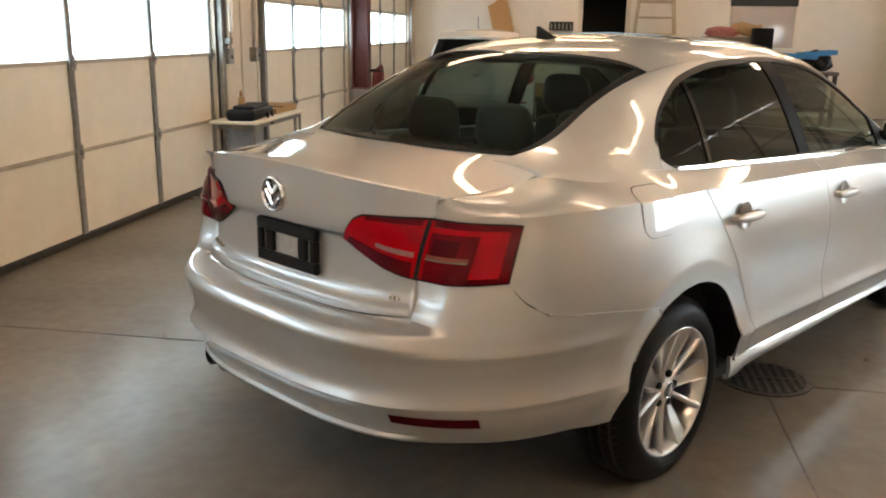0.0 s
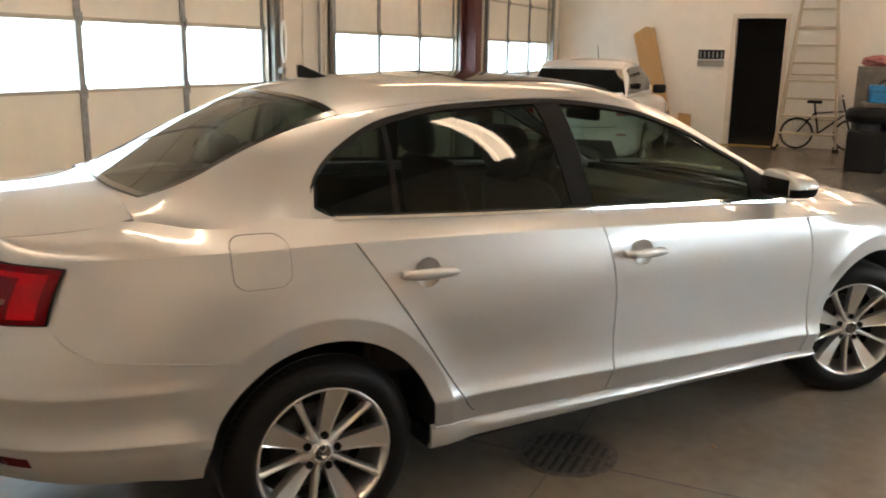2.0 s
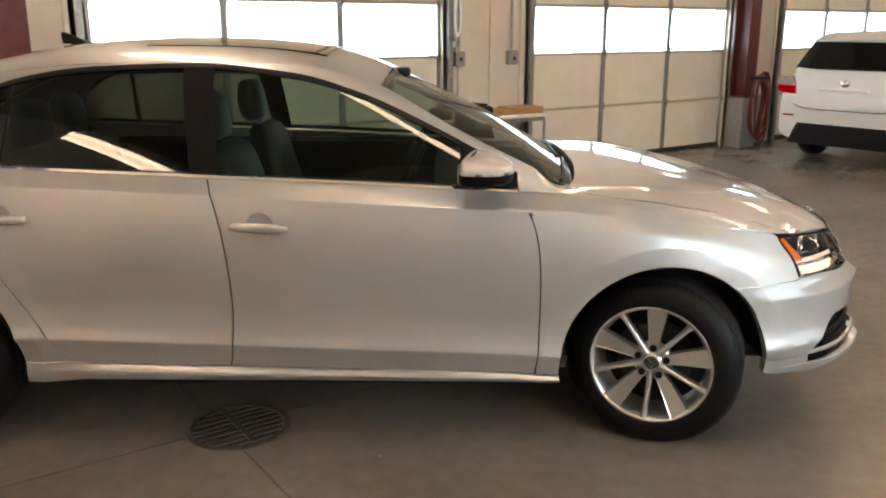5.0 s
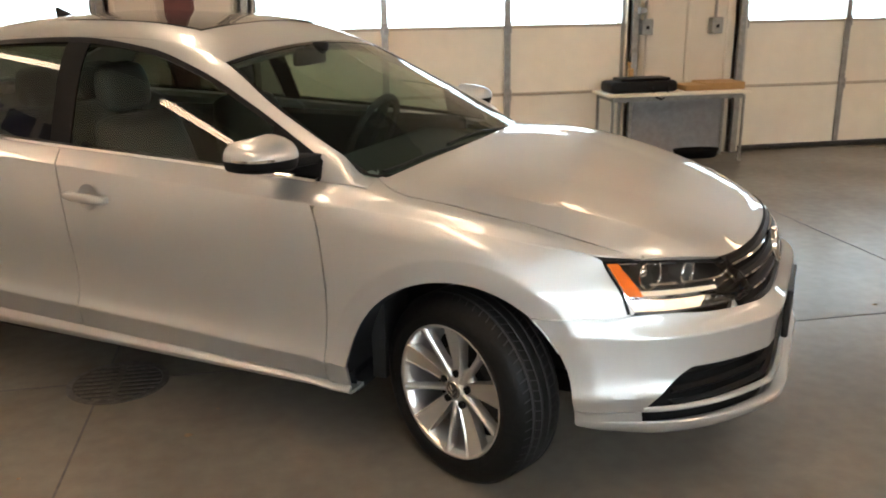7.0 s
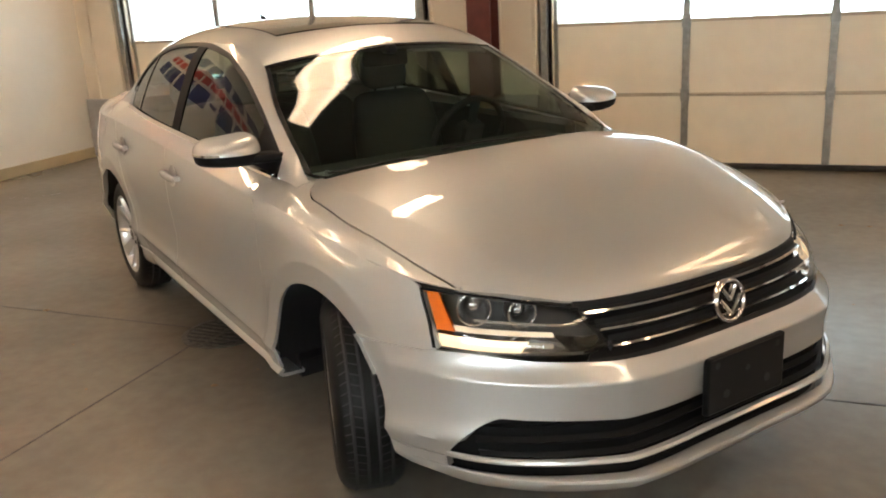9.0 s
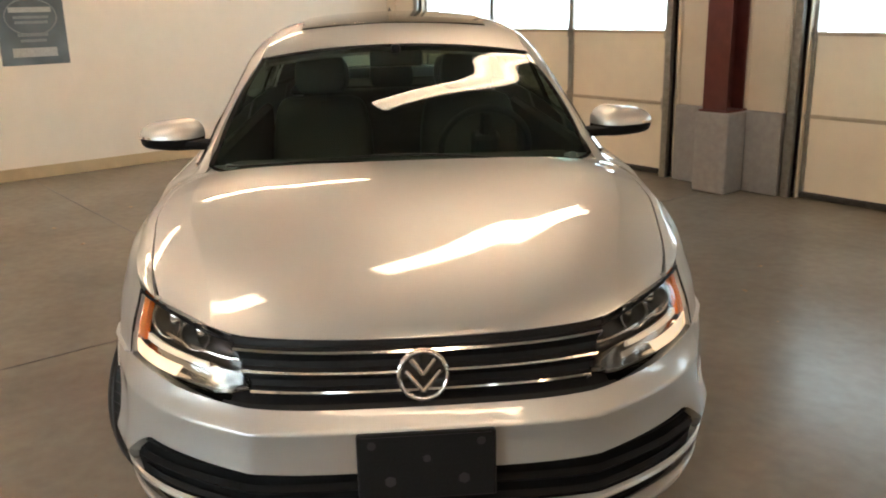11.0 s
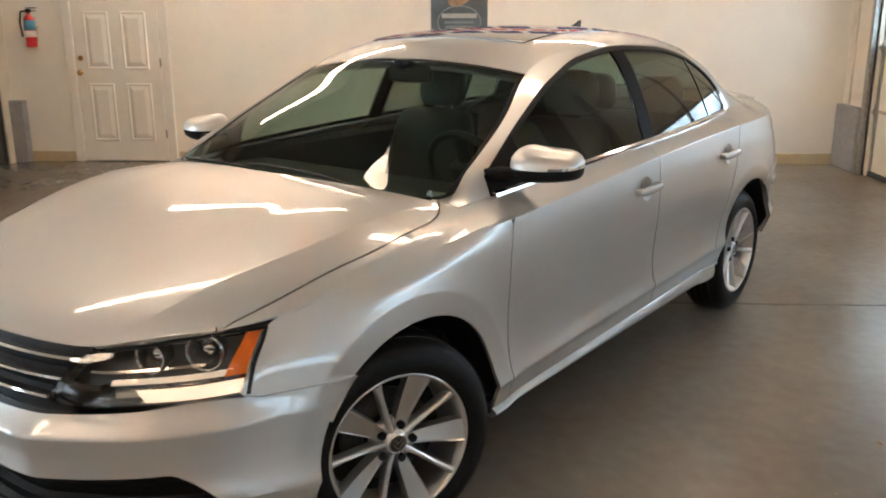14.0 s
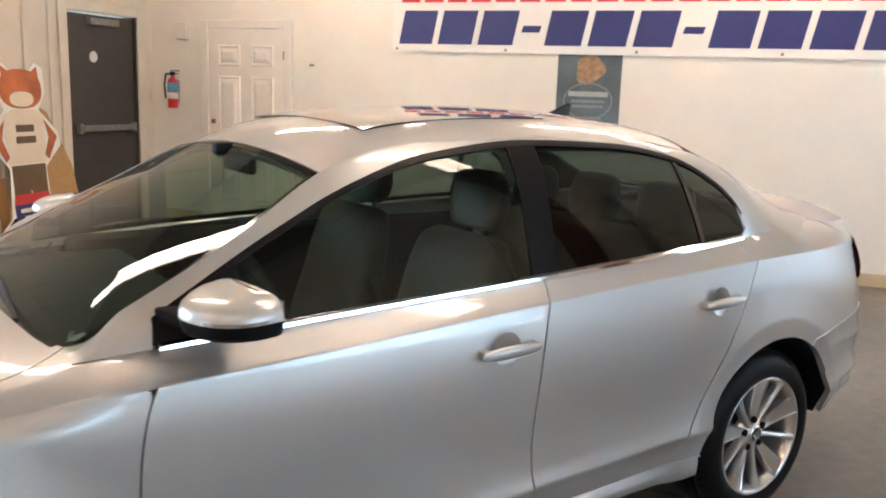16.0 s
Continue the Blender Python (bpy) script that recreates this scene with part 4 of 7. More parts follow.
def side_grid(xa, xb, nu):
    """Door skin between two seams (functions of z): body side with its two creases, then up to the belt."""
    rows = []
    for band, n in (("low", 8), ("lip", 6), ("side", 34), ("edge", 6), ("top", 9)):
        for v in lin(0, 1, n)[0 if band == "low" else 1:]:
            row = []
            for u in lin(0, 1, nu):
                x = float(xa(0.6) + (xb(0.6) - xa(0.6)) * u)
                for _ in range(3):
                    zd, zc, zs, zb = sill_z(x), crease_z(x), float(f_shoulder(x)), float(f_belt_z(x)) - 0.006
                    a, b = {"low": (zd, zc - 0.008), "lip": (zc - 0.008, zc + 0.008), "side": (zc + 0.008, zs - 0.006), "edge": (zs - 0.006, zs + 0.006), "top": (zs + 0.006, zb)}[band]
                    z = a + (b - a) * v
                    x = float(xa(z) + (xb(z) - xa(z)) * u)
                if z <= zs:
                    y = float(side_y(x, z))
                else:
                    k = (z - zs) / (zb - zs)
                    ya, yb = float(side_y(x, zs)), float(f_belt_y(x)) + 0.012
                    y = ya + (yb - ya) * (0.85 * k + 0.15 * k * k)
                row.append((x, y, z))
            rows.append(row)
    return np.array(rows)


front_door = side_grid(lambda z: b_seam(z) + GAP, lambda z: a_seam(z) - GAP, 44)
rear_door = side_grid(lambda z: c_seam(z) + GAP, lambda z: b_seam(z) - GAP, 44)
sill = np.array([[(x, float(side_y(x, 0.30)) + o * (1.0 if x > -0.74 else max(0.25, 1 - (-0.74 - x) / 0.1)), (sill_z(x) - (0.0045 if x > -0.74 else -0.001)) * (1 - k) + 0.252 * k) for x in lin(-0.958, 0.955, 60)] for o, k in ((-0.09, 1.05), (-0.026, 1.0), (-0.006, 0.92), (0.006, 0.66), (0.009, 0.48), (0.008, 0.40), (-0.004, 0.10), (-0.010, 0.0))])


def fillet(x, z):
    """Rounding of the front fender below its shoulder."""
    a = np.clip((x - 0.88) / 0.22, 0, 1) * np.clip((1.72 - x) / 0.25, 0, 1)
    q = np.clip(1 - (f_shoulder(x) - z) / 0.06, 0, 1)
    return 0.024 * a * q * q if x > 0 else 0.0


def arch_grid(xc, outer, n_in=44):
    """Skin round a wheel arch, from the arch's circle out to a boundary polyline."""
    g = []
    for x, z in outer:
        d = np.array((x - xc, z - 0.318))
        r = np.hypot(*d)
        k = d / r
        g.append([(xc + k[0] * q, float(side_y(xc + k[0] * q, 0.318 + k[1] * q)) - float(fillet(xc + k[0] * q, 0.318 + k[1] * q)), 0.318 + k[1] * q) for q in WR + (max(r, WR + 0.001) - WR) * lin(0, 1, n_in) ** 1.25])
    return np.array(g)


top_f = [(x, float(f_shoulder(x))) for x in lin(0.845, 1.715, 40)]
fender_outer = polyline([(0.955, sill_z(0.95)), (0.872, sill_z(0.87))] + [(float(a_seam(z)) + GAP, z) for z in lin(0.31, 0.86, 17)] + top_f + [(1.742, 0.766), (1.846, 0.624), (1.80, 0.613), (1.565, 0.609)], 150)
fender_top = []
for x in np.concatenate([lin(0.735, 1.715, 48), lin(1.73, 1.84, 8)]):
    zs = float(f_shoulder(x))
    y0 = float(side_y(x, zs)) - float(fillet(x, zs))
    a = min(1.0, float(fillet(x, zs)) / 0.02)
    row = []
    for k in lin(0, 1, 22) ** 1.3:
        y = y0 + (float(f_fender_in(x)) + GAP - y0) * k
        rise = 1 - a * max(0.0, 1 - k / 0.6) ** 2
        row.append((x, y, zs + (float(hood_z(x, y)) - zs) * (rise if k else 0.0)))
    fender_top.append(row)
fender_top = np.array(fender_top)
top_r = [(x, float(f_shoulder(x))) for x in lin(-1.215, -2.0, 34)]
quarter_outer = polyline([(-0.960, sill_z(-0.95)), (-0.72, sill_z(-0.72)), (-0.765, 0.337)] + [(float(c_seam(z)) - GAP, z) for z in lin(0.36, 0.965, 20)] + top_r + [(-2.0, 0.79), (-2.0, 0.735), (-1.96, 0.7125), (-1.90, 0.7035), (-1.80, 0.6945), (-1.54, 0.660)], 240)


DECK_LIFT = upper_at_y(-1.755, 0.600) - 0.004 - float(deck_z(-1.755, 0.600))


def edge_r(x):
    """Where the rear quarter meets the pillar or the trunk lid."""
    if x > -1.80:
        return float(f_belt_y(x)), float(f_belt_z(x))
    k = min(1.0, (-1.80 - x) / 0.12)
    k = k * k * (3 - 2 * k)
    v = min(1.0, (-1.755 - x) / 0.42)
    y = float(f_belt_y(max(x, -1.9))) * (1 - k) + (0.604 - 0.032 * v) * k
    return y, float(f_belt_z(max(x, -1.9))) * (1 - k) + (float(deck_z(x, y)) + DECK_LIFT * (1 - v) ** 4) * k


def blend_top(x, ya, za, yb, zb, k):
    """From the shoulder crease to the upper edge; rounder towards the tail."""
    w = min(1.0, max(0.0, (-1.45 - x) / 0.6))
    w = 0.75 * w * w * (3 - 2 * w)
    a = k * math.pi / 2
    y = (1 - w) * (ya + (yb - ya) * k) + w * (yb + (ya - yb) * math.cos(a) ** 0.9)
    z = (1 - w) * (za + (zb - za) * (1.25 * k - 0.25 * k * k)) + w * (za + (zb - za) * math.sin(a) ** 0.9)
    return (x, y, z)


def pillar_flow(x, t):
    """Smooth sweep of the rear pillar from the shoulder (t 0) to the screen's edge (t 1)."""
    zs = float(f_shoulder(x))
    p0, ye = (float(side_y(x, zs)), zs), float(f_edge(x))
    p1 = (ye, upper_at_y(x, ye))
    c = (p0[0] + (p1[0] - p0[0]) * 0.42 - 0.012, p0[1] + (p1[1] - p0[1]) * 0.40)
    return tuple((1 - t) ** 2 * p0[k] + 2 * t * (1 - t) * c[k] + t * t * p1[k] for k in (0, 1))


def pillar_mix(x):
    k = [min(1.0, max(0.0, q)) for q in ((-1.32 - x) / 0.16, (x + 1.81) / 0.26)]
    return (k[0] * k[0] * (3 - 2 * k[0])) * (k[1] * k[1] * (3 - 2 * k[1]))


def quarter_row(x):
    """The rear quarter from its shoulder up to the pillar or the trunk lid."""
    ya, za = float(side_y(x, f_shoulder(x))), float(f_shoulder(x))
    yb, zb = edge_r(x)
    row, m = [blend_top(x, ya, za, yb, zb, k) for k in lin(0, 1, 16)], pillar_mix(x)
    if m:
        row = [(x, p[1] * (1 - m) + q[0] * m, p[2] * (1 - m) + q[1] * m) for p, q in zip(row, [pillar_flow(x, 0.32 * k) for k in lin(0, 1, 16)])]
    return row


quarter_top = np.array([quarter_row(x) for x in lin(-1.215, -2.0, 40)])


def lid_w(z):
    """Half width of the trunk lid's rear face."""
    return float(np.interp(z, (0.66, 0.673, 0.70, 0.787, 0.87, 0.968, 1.03), (0.43, 0.475, 0.500, 0.497, 0.515, 0.542, 0.568)))


corner = []
for r in lin(0, 1, 16):
    row = []
    for q in lin(0, 1, 24):
        z = 0.79 + 0.18 * r
        for _ in range(3):
            p = float(ring_phi_x(z, 2.0, -1)) * (1 - q) + float(ring_phi_y(z, lid_w(z) + 0.005, -1)) * q
            low = float(np.interp(-ring(z, p, -1)[0], (2.0, 2.02, 2.04, 2.052, 2.058), (0.738, 0.750, 0.775, 0.80, 0.80)))
            z = low + (0.97 - low) * r
        row.append(ring(z, p, -1))
    corner.append(np.array(row))
for k in lin(0.0667, 1, 15):
    row = []
    for j in range(24):
        p = corner[15][j]
        xt = -2.0 - 0.175 * j / 23
        b = blend_top(xt, p[1], 0.97, *edge_r(xt), k)
        row.append((p[0] + (xt - p[0]) * (1 - math.cos(k * math.pi / 2)), b[1], b[2]))
    corner.append(np.array(row))
corner = np.array(corner)

for s in (-1, 1):
    panel("front_door", mirrored([front_door], s), SILVER, CAR)
    panel("rear_door", mirrored([rear_door], s), SILVER, CAR)
    panel("sill", mirrored([sill], s), SILVER, CAR)
    panel("front_fender", mirrored([arch_grid(WB, fender_outer), fender_top], s), SILVER, CAR)
    panel("rear_quarter", mirrored([arch_grid(-WB, quarter_outer), quarter_top, corner], s), SILVER, CAR, flange=0.006)

# hood
hood = []
cols = np.concatenate([lin(0, 0.70, 18), lin(0.735, 0.775, 3), lin(0.79, 0.81, 5), lin(0.83, 1.0, 8)])
cols = np.concatenate([-cols[:0:-1], cols])
for v in lin(0, 1, 60):
    row = []
    for u in cols:
        xa = 1.066 - 0.131 * abs(u) ** 3
        xb = float(ring(0.738, ring_phi_y(0.738, 0.66 * u, 1), 1)[0]) - 0.004
        x = xa + (xb - xa) * v
        ye = float(f_hood_edge(x)) - GAP
        yc = min(float(hood_crease(x)), ye - 0.03)
        y = math.copysign(yc * abs(u) / 0.8 if abs(u) < 0.8 else yc + (ye - yc) * (abs(u) - 0.8) / 0.2, u)
        row.append((x, y, float(hood_z(x, y))))
    hood.append(row)
# the leading edge drops to the grille's rim and climbs along the lamps
hood = np.array(hood)
for j in range(hood.shape[1]):
    y = hood[-1, j, 1]
    z = float(np.interp(abs(y), (0, 0.25, 0.42, 0.47, 0.585, 0.70), (0.737, 0.737, 0.735, 0.738, 0.760, 0.770)))
    d = np.array((float(ring(z, ring_phi_y(z, y, 1), 1)[0]) - 0.003, y, z)) - hood[-1, j]
    hood[:, j] += np.clip((lin(0, 1, 60) - 0.70) / 0.30, 0, 1)[:, None] ** 2.5 * d
panel("hood", [hood], SILVER, CAR, centre=(1.4, 0, 0))

# trunk lid: deck with its spoiler edge, then the folded rear face
def lid_edge(u):
    """The lid's rear upper edge at u (-1 to 1)."""
    y = 0.568 * u
    z = float(deck_z(-2.30, y))
    return ring(z, ring_phi_y(z, y, -1), -1)


deck = []
for v in np.concatenate([lin(0, 0.85, 24), lin(0.87, 0.97, 6), lin(0.98, 1, 4)]):
    row = []
    for u in lin(-1, 1, 49):
        y = (0.600 - 0.032 * v) * u
        xa, e = -1.80 + 0.045 * min(1.0, abs(y) / 0.47) ** 2, lid_edge(u)
        x = xa + (float(e[0]) - xa) * v
        lift = upper_at_y(max(xa, -1.80), y) - 0.004 - float(deck_z(xa, y))
        row.append((x, y, float(deck_z(x, y)) + lift * (1 - v) ** 4 - 0.003 * max(0.0, v - 0.98) / 0.02))
    deck.append(row)
LID_ROWS = (0.0, 0.012, 0.03, 0.10, 0.2, 0.3, 0.38, 0.43, 0.448, 0.455, 0.465, 0.48, 0.50, 0.55, 0.65, 0.75, 0.82, 0.86, 0.89, 0.905, 0.92, 0.935, 0.95, 0.97, 0.985, 1.0)
lid_back = []
for v in LID_ROWS:
    row = []
    for u in lin(-1, 1, 61):
        zt, zb = float(lid_edge(u)[2]) - 0.003, 0.681 + 0.017 * u ** 4
        # the fold is at one height right across, whatever the edge above it does
        z = zt + (0.897 - zt) * v / 0.455 if v < 0.455 else 0.897 + (zb - 0.897) * (v - 0.455) / 0.545
        y = lid_w(z) * u
        row.append(ring(z, ring_phi_y(z, y, -1), -1))
    lid_back.append(row)
panel("trunk_lid", [np.array(deck), np.array(lid_back)], SILVER, CAR, centre=(-1.6, 0, 0.5), flange=0.010)


# bumpers
U_LOW = float(ring_phi_x(0.318, 1.882, 1) / ring_phi_x(0.318, WB + WR, 1))
U_TOP = float(ring_phi_x(0.455, 2.01, 1) / ring_phi_x(0.455, WB + 0.345, 1))


def intake(u):
    """Lower and upper edges of the front air intake at u (0 middle, 1 far corner)."""
    k = (abs(u) - U_TOP) / (U_LOW - U_TOP)
    zt = 0.440 + 0.022 * min(1, abs(u) / U_TOP)
    k = max(0.0, k + 0.12) if k < 0.12 else k * 0.86 + 0.137
    return 0.322, max(0.320, zt - 0.128 * min(1.0, k) ** 1.6)


front_hi, front_lo = [], []
NU = 121
for v in np.concatenate([lin(0, 0.66, 14), lin(0.69, 0.83, 9), lin(0.86, 1, 6)]):
    row = []
    for u in lin(-1, 1, NU):
        zb, zt = intake(u)
        top = 0.594 + 0.018 * min(1.0, abs(u) / 0.6) ** 2 + 0.008 * math.exp(-((abs(u) - 0.66) / 0.12) ** 2)
        # rows gather along the bumper's crease
        z = zt + (0.536 - zt) * v / 0.66 if v < 0.66 else 0.536 + (0.576 - 0.536) * (v - 0.66) / 0.19 if v < 0.85 else 0.576 + (top - 0.576) * (v - 0.85) / 0.15
        xe = WB + math.sqrt(max(0, (WR + 0.0) ** 2 - (z - 0.318) ** 2))
        p = float(ring_phi_x(z, max(xe, XF + 0.02), 1))
        row.append(ring(z, p * u, 1))
    front_hi.append(row)
for z, ox in ((0.350, -0.006), (0.347, 0.006), (0.340, 0.010), (0.334, 0.006), (0.332, -0.006)):
    front_lo.append([ring(z, float(ring_phi_x(z, 1.875, 1)) * u, 1) + np.array((ox, 0, 0)) for u in lin(-0.99, 0.99, NU)])
lip = []
for z, ox in ((0.300, -0.014), (0.299, 0.010), (0.296, 0.018), (0.288, 0.021), (0.270, 0.017), (0.256, 0.010), (0.250, 0.0), (0.246, -0.02)):
    xe = WB + math.sqrt(max(0, WR ** 2 - (z - 0.318) ** 2))
    rise = lambda u: 0.034 * (max(0.0, abs(u) - 0.72) / 0.28) ** 1.3 * (0.300 - z) / 0.054
    lip.append([ring(z + rise(u), float(ring_phi_x(z, xe, 1)) * u, 1) + np.array((ox, 0, 0)) * (1 - abs(u) ** 3) for u in lin(-1, 1, NU)])
side_lo = []
for z in lin(0.296, 0.330, 6):
    xe = WB + math.sqrt(max(0, WR ** 2 - (z - 0.318) ** 2))
    side_lo.append([ring(z, float(ring_phi_x(z, xe, 1)) * u, 1) for u in lin(U_LOW, 1, 20)])
bumper_f = panel("front_bumper", [np.array(front_hi), np.array(lip), np.array(side_lo), np.array(side_lo) * np.array((1, -1, 1))], SILVER, CAR, centre=(1.2, 0, 0.4), flange=0.03)
panel("bumper_trim", [np.array(front_lo)], SILVER, bumper_f, "bright trim strip along the intake", 0.008, (1.2, 0, 0.3))
back = [[ring(z, float(ring_phi_x(z, 1.80, 1)) * u, 1) - np.array((0.045, 0, 0)) for u in lin(-0.95, 0.95, 61)] for z in lin(0.25, 0.50, 8)]
panel("lower_grille", [np.array(back)], MATTE, bumper_f, "black plastic lower grille", 0.01, (1.2, 0, 0.3))
for z in (0.35, 0.395, 0.44):
    g = [[ring(z + dz, float(ring_phi_x(z, 1.9, 1)) * u, 1) - np.array((0.03 - ox, 0, 0)) for u in lin(-0.85, 0.85, 61)] for dz, ox in ((-0.012, 0), (0, 0.012), (0.012, 0))]
    panel("grille_bar", [np.array(g)], MATTE, bumper_f, "", 0.012, (1.2, 0, 0.3))

def seam_z(x):
    """Upper edge of the rear bumper along the side."""
    return float(np.interp(-x, (1.53, 1.58, 1.80, 1.90, 1.96, 2.0, 2.02, 2.04, 2.052, 2.056), (0.655, 0.662, 0.691, 0.700, 0.709, 0.7335, 0.7465, 0.7715, 0.797, 0.815)))


rear_b = []
tops = []
U_LID = float(ring_phi_y(0.70, 0.506, -1) / ring_phi_x(0.70, WB + 0.06, -1))
REAR_U = np.unique(np.concatenate([lin(-1, 1, 161), [s * (U_LID + d) for s in (-1, 1) for d in (-0.004, 0.0, 0.006, 0.0065)]]))
for u in REAR_U:
    a = abs(u)
    zt = 0.6798 + 0.0165 * (a / U_LID) ** 4 if a < U_LID else 0.695 + (0.815 - 0.695) * min(1, (a - U_LID) / 0.006)
    if a > U_LID + 0.07:
        for k in range(12):
            xe = WB + math.sqrt(max(0, WR ** 2 - (zt - 0.318) ** 2)) if zt < 0.69 else WB + 0.06
            zt = 0.5 * zt + 0.5 * seam_z(float(ring(zt, float(ring_phi_x(zt, xe, -1)) * u, -1)[0]))
    tops.append(zt)
BUMPER_ROWS = (0.335, 0.345, 0.352, 0.360, 0.40, 0.435, 0.452, 0.458, 0.463, 0.469, 0.478, 0.50, 0.53, 0.56, 0.58, 0.597, 0.606, 0.614, 0.622, 0.629, 0.636, 0.645, 0.655, 0.662, 0.666, 0.6685, 0.670, 0.6715, 0.673)
for i in range(len(BUMPER_ROWS) + 10):
    row = []
    for u, zt in zip(REAR_U, tops):
        a = abs(u)
        zl = 0.330 + 0.006 * (1 - a ** 6)
        if i < len(BUMPER_ROWS):
            z = min(BUMPER_ROWS[i] if i else zl, zt - 0.0004 * (len(BUMPER_ROWS) - i) - 0.003)
        else:
            z0 = min(0.673, zt - 0.003)
            z = z0 + (zt - z0) * (i - len(BUMPER_ROWS) + 1) / 10
        xe = WB + math.sqrt(max(0, WR ** 2 - max(0.0, z - 0.318) ** 2)) if z < 0.69 else WB + 0.06
        row.append(ring(z, float(ring_phi_x(z, xe, -1)) * u, -1))
    rear_b.append(row)
bumper_r = panel("rear_bumper", [np.array(rear_b)], SILVER, CAR, centre=(-1.2, 0, 0.4), flange=0.02)

# roof, pillars and glass
def up(x, y):
    return (x, y, upper_at_y(x, y))


def pillar_z(x, y, z):
    """The front pillar's height, sinking into the fender at its base."""
    m = min(1.0, max(0.0, (x - 0.85) / 0.125))
    m = m * m * (3 - 2 * m)
    return z * (1 - m) + (float(hood_z(x, y)) + 0.002) * m


def glass_z(x, y):
    """Height of the evenly bowed screens: from the crown down to the pillar edge."""
    e = float(f_edge(x))
    zc, ze = float(f_crown(x)) + 0.016 * math.sin(math.pi * min(1.0, max(0.0, (x - 0.335) / 0.72))) ** 2, upper_at_y(x, e)
    m = min(1.0, max(0.0, (x - 0.50) / 0.50))
    ze -= 0.032 * m * m
    return zc + (ze - 0.006 - zc) * (abs(y) / e) ** 2.05


def screen_grid(xt, xb, nu, nv, inset=0.0, bow=lambda v: 0.0):
    g = []
    for v in lin(0, 1, nv):
        row = []
        for u in lin(-1, 1, nu):
            x = xt(u) + (xb(u) - xt(u)) * v
            y = (float(f_edge(x)) - inset) * u
            k = bow(v)
            row.append((x, y, upper_at_y(x, y) * (1 - k) + glass_z(x, y) * k if k else upper_at_y(x, y)))
        g.append(row)
    return np.array(g)


ws_top = lambda u: 0.335 - 0.02 * u * u
ws_bot = lambda u: 1.055 - 0.03 * u * u - 0.085 * u ** 10
rg_top = lambda u: -1.20 + 0.06 * u * u
rg_bot = lambda u: -1.80 + 0.05 * u * u
WSCREEN = screen_grid(ws_top, ws_bot, 71, 44, 0.004, lambda v: 1.0)
panel("windshield", [WSCREEN], FRONT_GLASS, CAR, "clear laminated windshield", 0.005)
panel("rear_window", [screen_grid(rg_top, rg_bot, 41, 30, 0.004, lambda v: 0.6 * min(1.0, v * 4))], CAR_GLASS, CAR, "rear window with fine heater lines", 0.005)
ROOF = screen_grid(lambda u: ws_top(u) - 0.006, lambda u: rg_top(u) + 0.006, 41, 50, 0.002, lambda v: max(0.0, 1 - 3 * v) ** 2)
roof = panel("roof", [ROOF], SILVER, CAR)
panel("headliner", [ROOF * np.array((0.99, 0.99, 1)) - np.array((0, 0, 0.03))], LINING, CAR)
sun = np.array([[(x, y, upper_at_y(x, y) + 0.004) for y in lin(-0.40, 0.40, 21)] for x in lin(0.10, -0.58, 24)])
panel("sunroof", [sun], GLOSSBLACK, roof, "dark glass sunroof", 0.006)

frame_side = []
for x in np.concatenate([lin(0.975, 0.81, 10), lin(0.799, 0.70, 8), lin(0.66, -1.28, 70), lin(-1.30, -1.805, 24)]):
    t, ys, zs = section(x)
    if x > 0.805:
        z0 = float(f_belt_z(x)) - 0.004
    elif x > -1.30:
        z0 = max(float(f_wintop(x)), float(f_belt_z(x)))
    else:
        z0 = float(f_belt_z(x))
    e = float(f_edge(x))
    t0, t1 = np.interp(z0, zs, t), np.interp(-e, -ys, t)
    tt = lin(t0, max(t1, t0 + 0.004), 14)
    row, m = [(x, y, pillar_z(x, y, z)) for y, z in zip(np.interp(tt, t, ys).tolist(), np.interp(tt, t, zs).tolist())], pillar_mix(x)
    if m:
        row = [(x, p[1] * (1 - m) + q[0] * m, p[2] * (1 - m) + q[1] * m) for p, q in zip(row, [pillar_flow(x, 0.32 + 0.68 * k) for k in lin(0, 1, 14)])]
    frame_side.append(row)
frame_side = np.array(frame_side)


def win_grid(xa, xb, nu=36, nv=16, inset=0.006, off=0.006, low=0.0):
    """Side glass between two slanted ends, each a function of v (0 belt, 1 top)."""
    g = []
    for v in lin(0, 1, nv):
        row = []
        for u in lin(0, 1, nu):
            x = xa(v) + (xb(v) - xa(v)) * u
            zb, zt = float(f_belt_z(x)) + low, max(float(f_wintop(x)) - inset, float(f_belt_z(x)) + low + 0.003)
            z = zb + (zt - zb) * v
            row.append((x, upper_at_z(x, z) - off, z))
        g.append(row)
    return np.array(g)


w_front = win_grid(lambda v: -0.25 - 0.035 * v, lambda v: 0.715)
w_rear = win_grid(lambda v: -1.02 + 0.02 * v, lambda v: -0.345 - 0.05 * v)
w_quarter = win_grid(lambda v: -1.292, lambda v: -1.04 + 0.02 * v, 20)
b_post = win_grid(lambda v: -0.345 - 0.05 * v, lambda v: -0.25 - 0.035 * v, 6, 16, 0.004, 0.001)
corner_lift = lambda x: 0.034 * max(0.0, (-1.215 - x) / 0.087) ** 2
win_corner = np.array([[(x, upper_at_z(x, z) + 0.003, z) for x, z in [(x, float(f_belt_z(x)) - 0.004 + (corner_lift(x) + 0.004) * v) for x in lin(-1.218, -1.304, 14)]] for v in lin(0, 1, 5)])
c_post = win_grid(lambda v: -1.04 + 0.02 * v, lambda v: -1.02 + 0.02 * v, 4, 16, 0.004, 0.002)
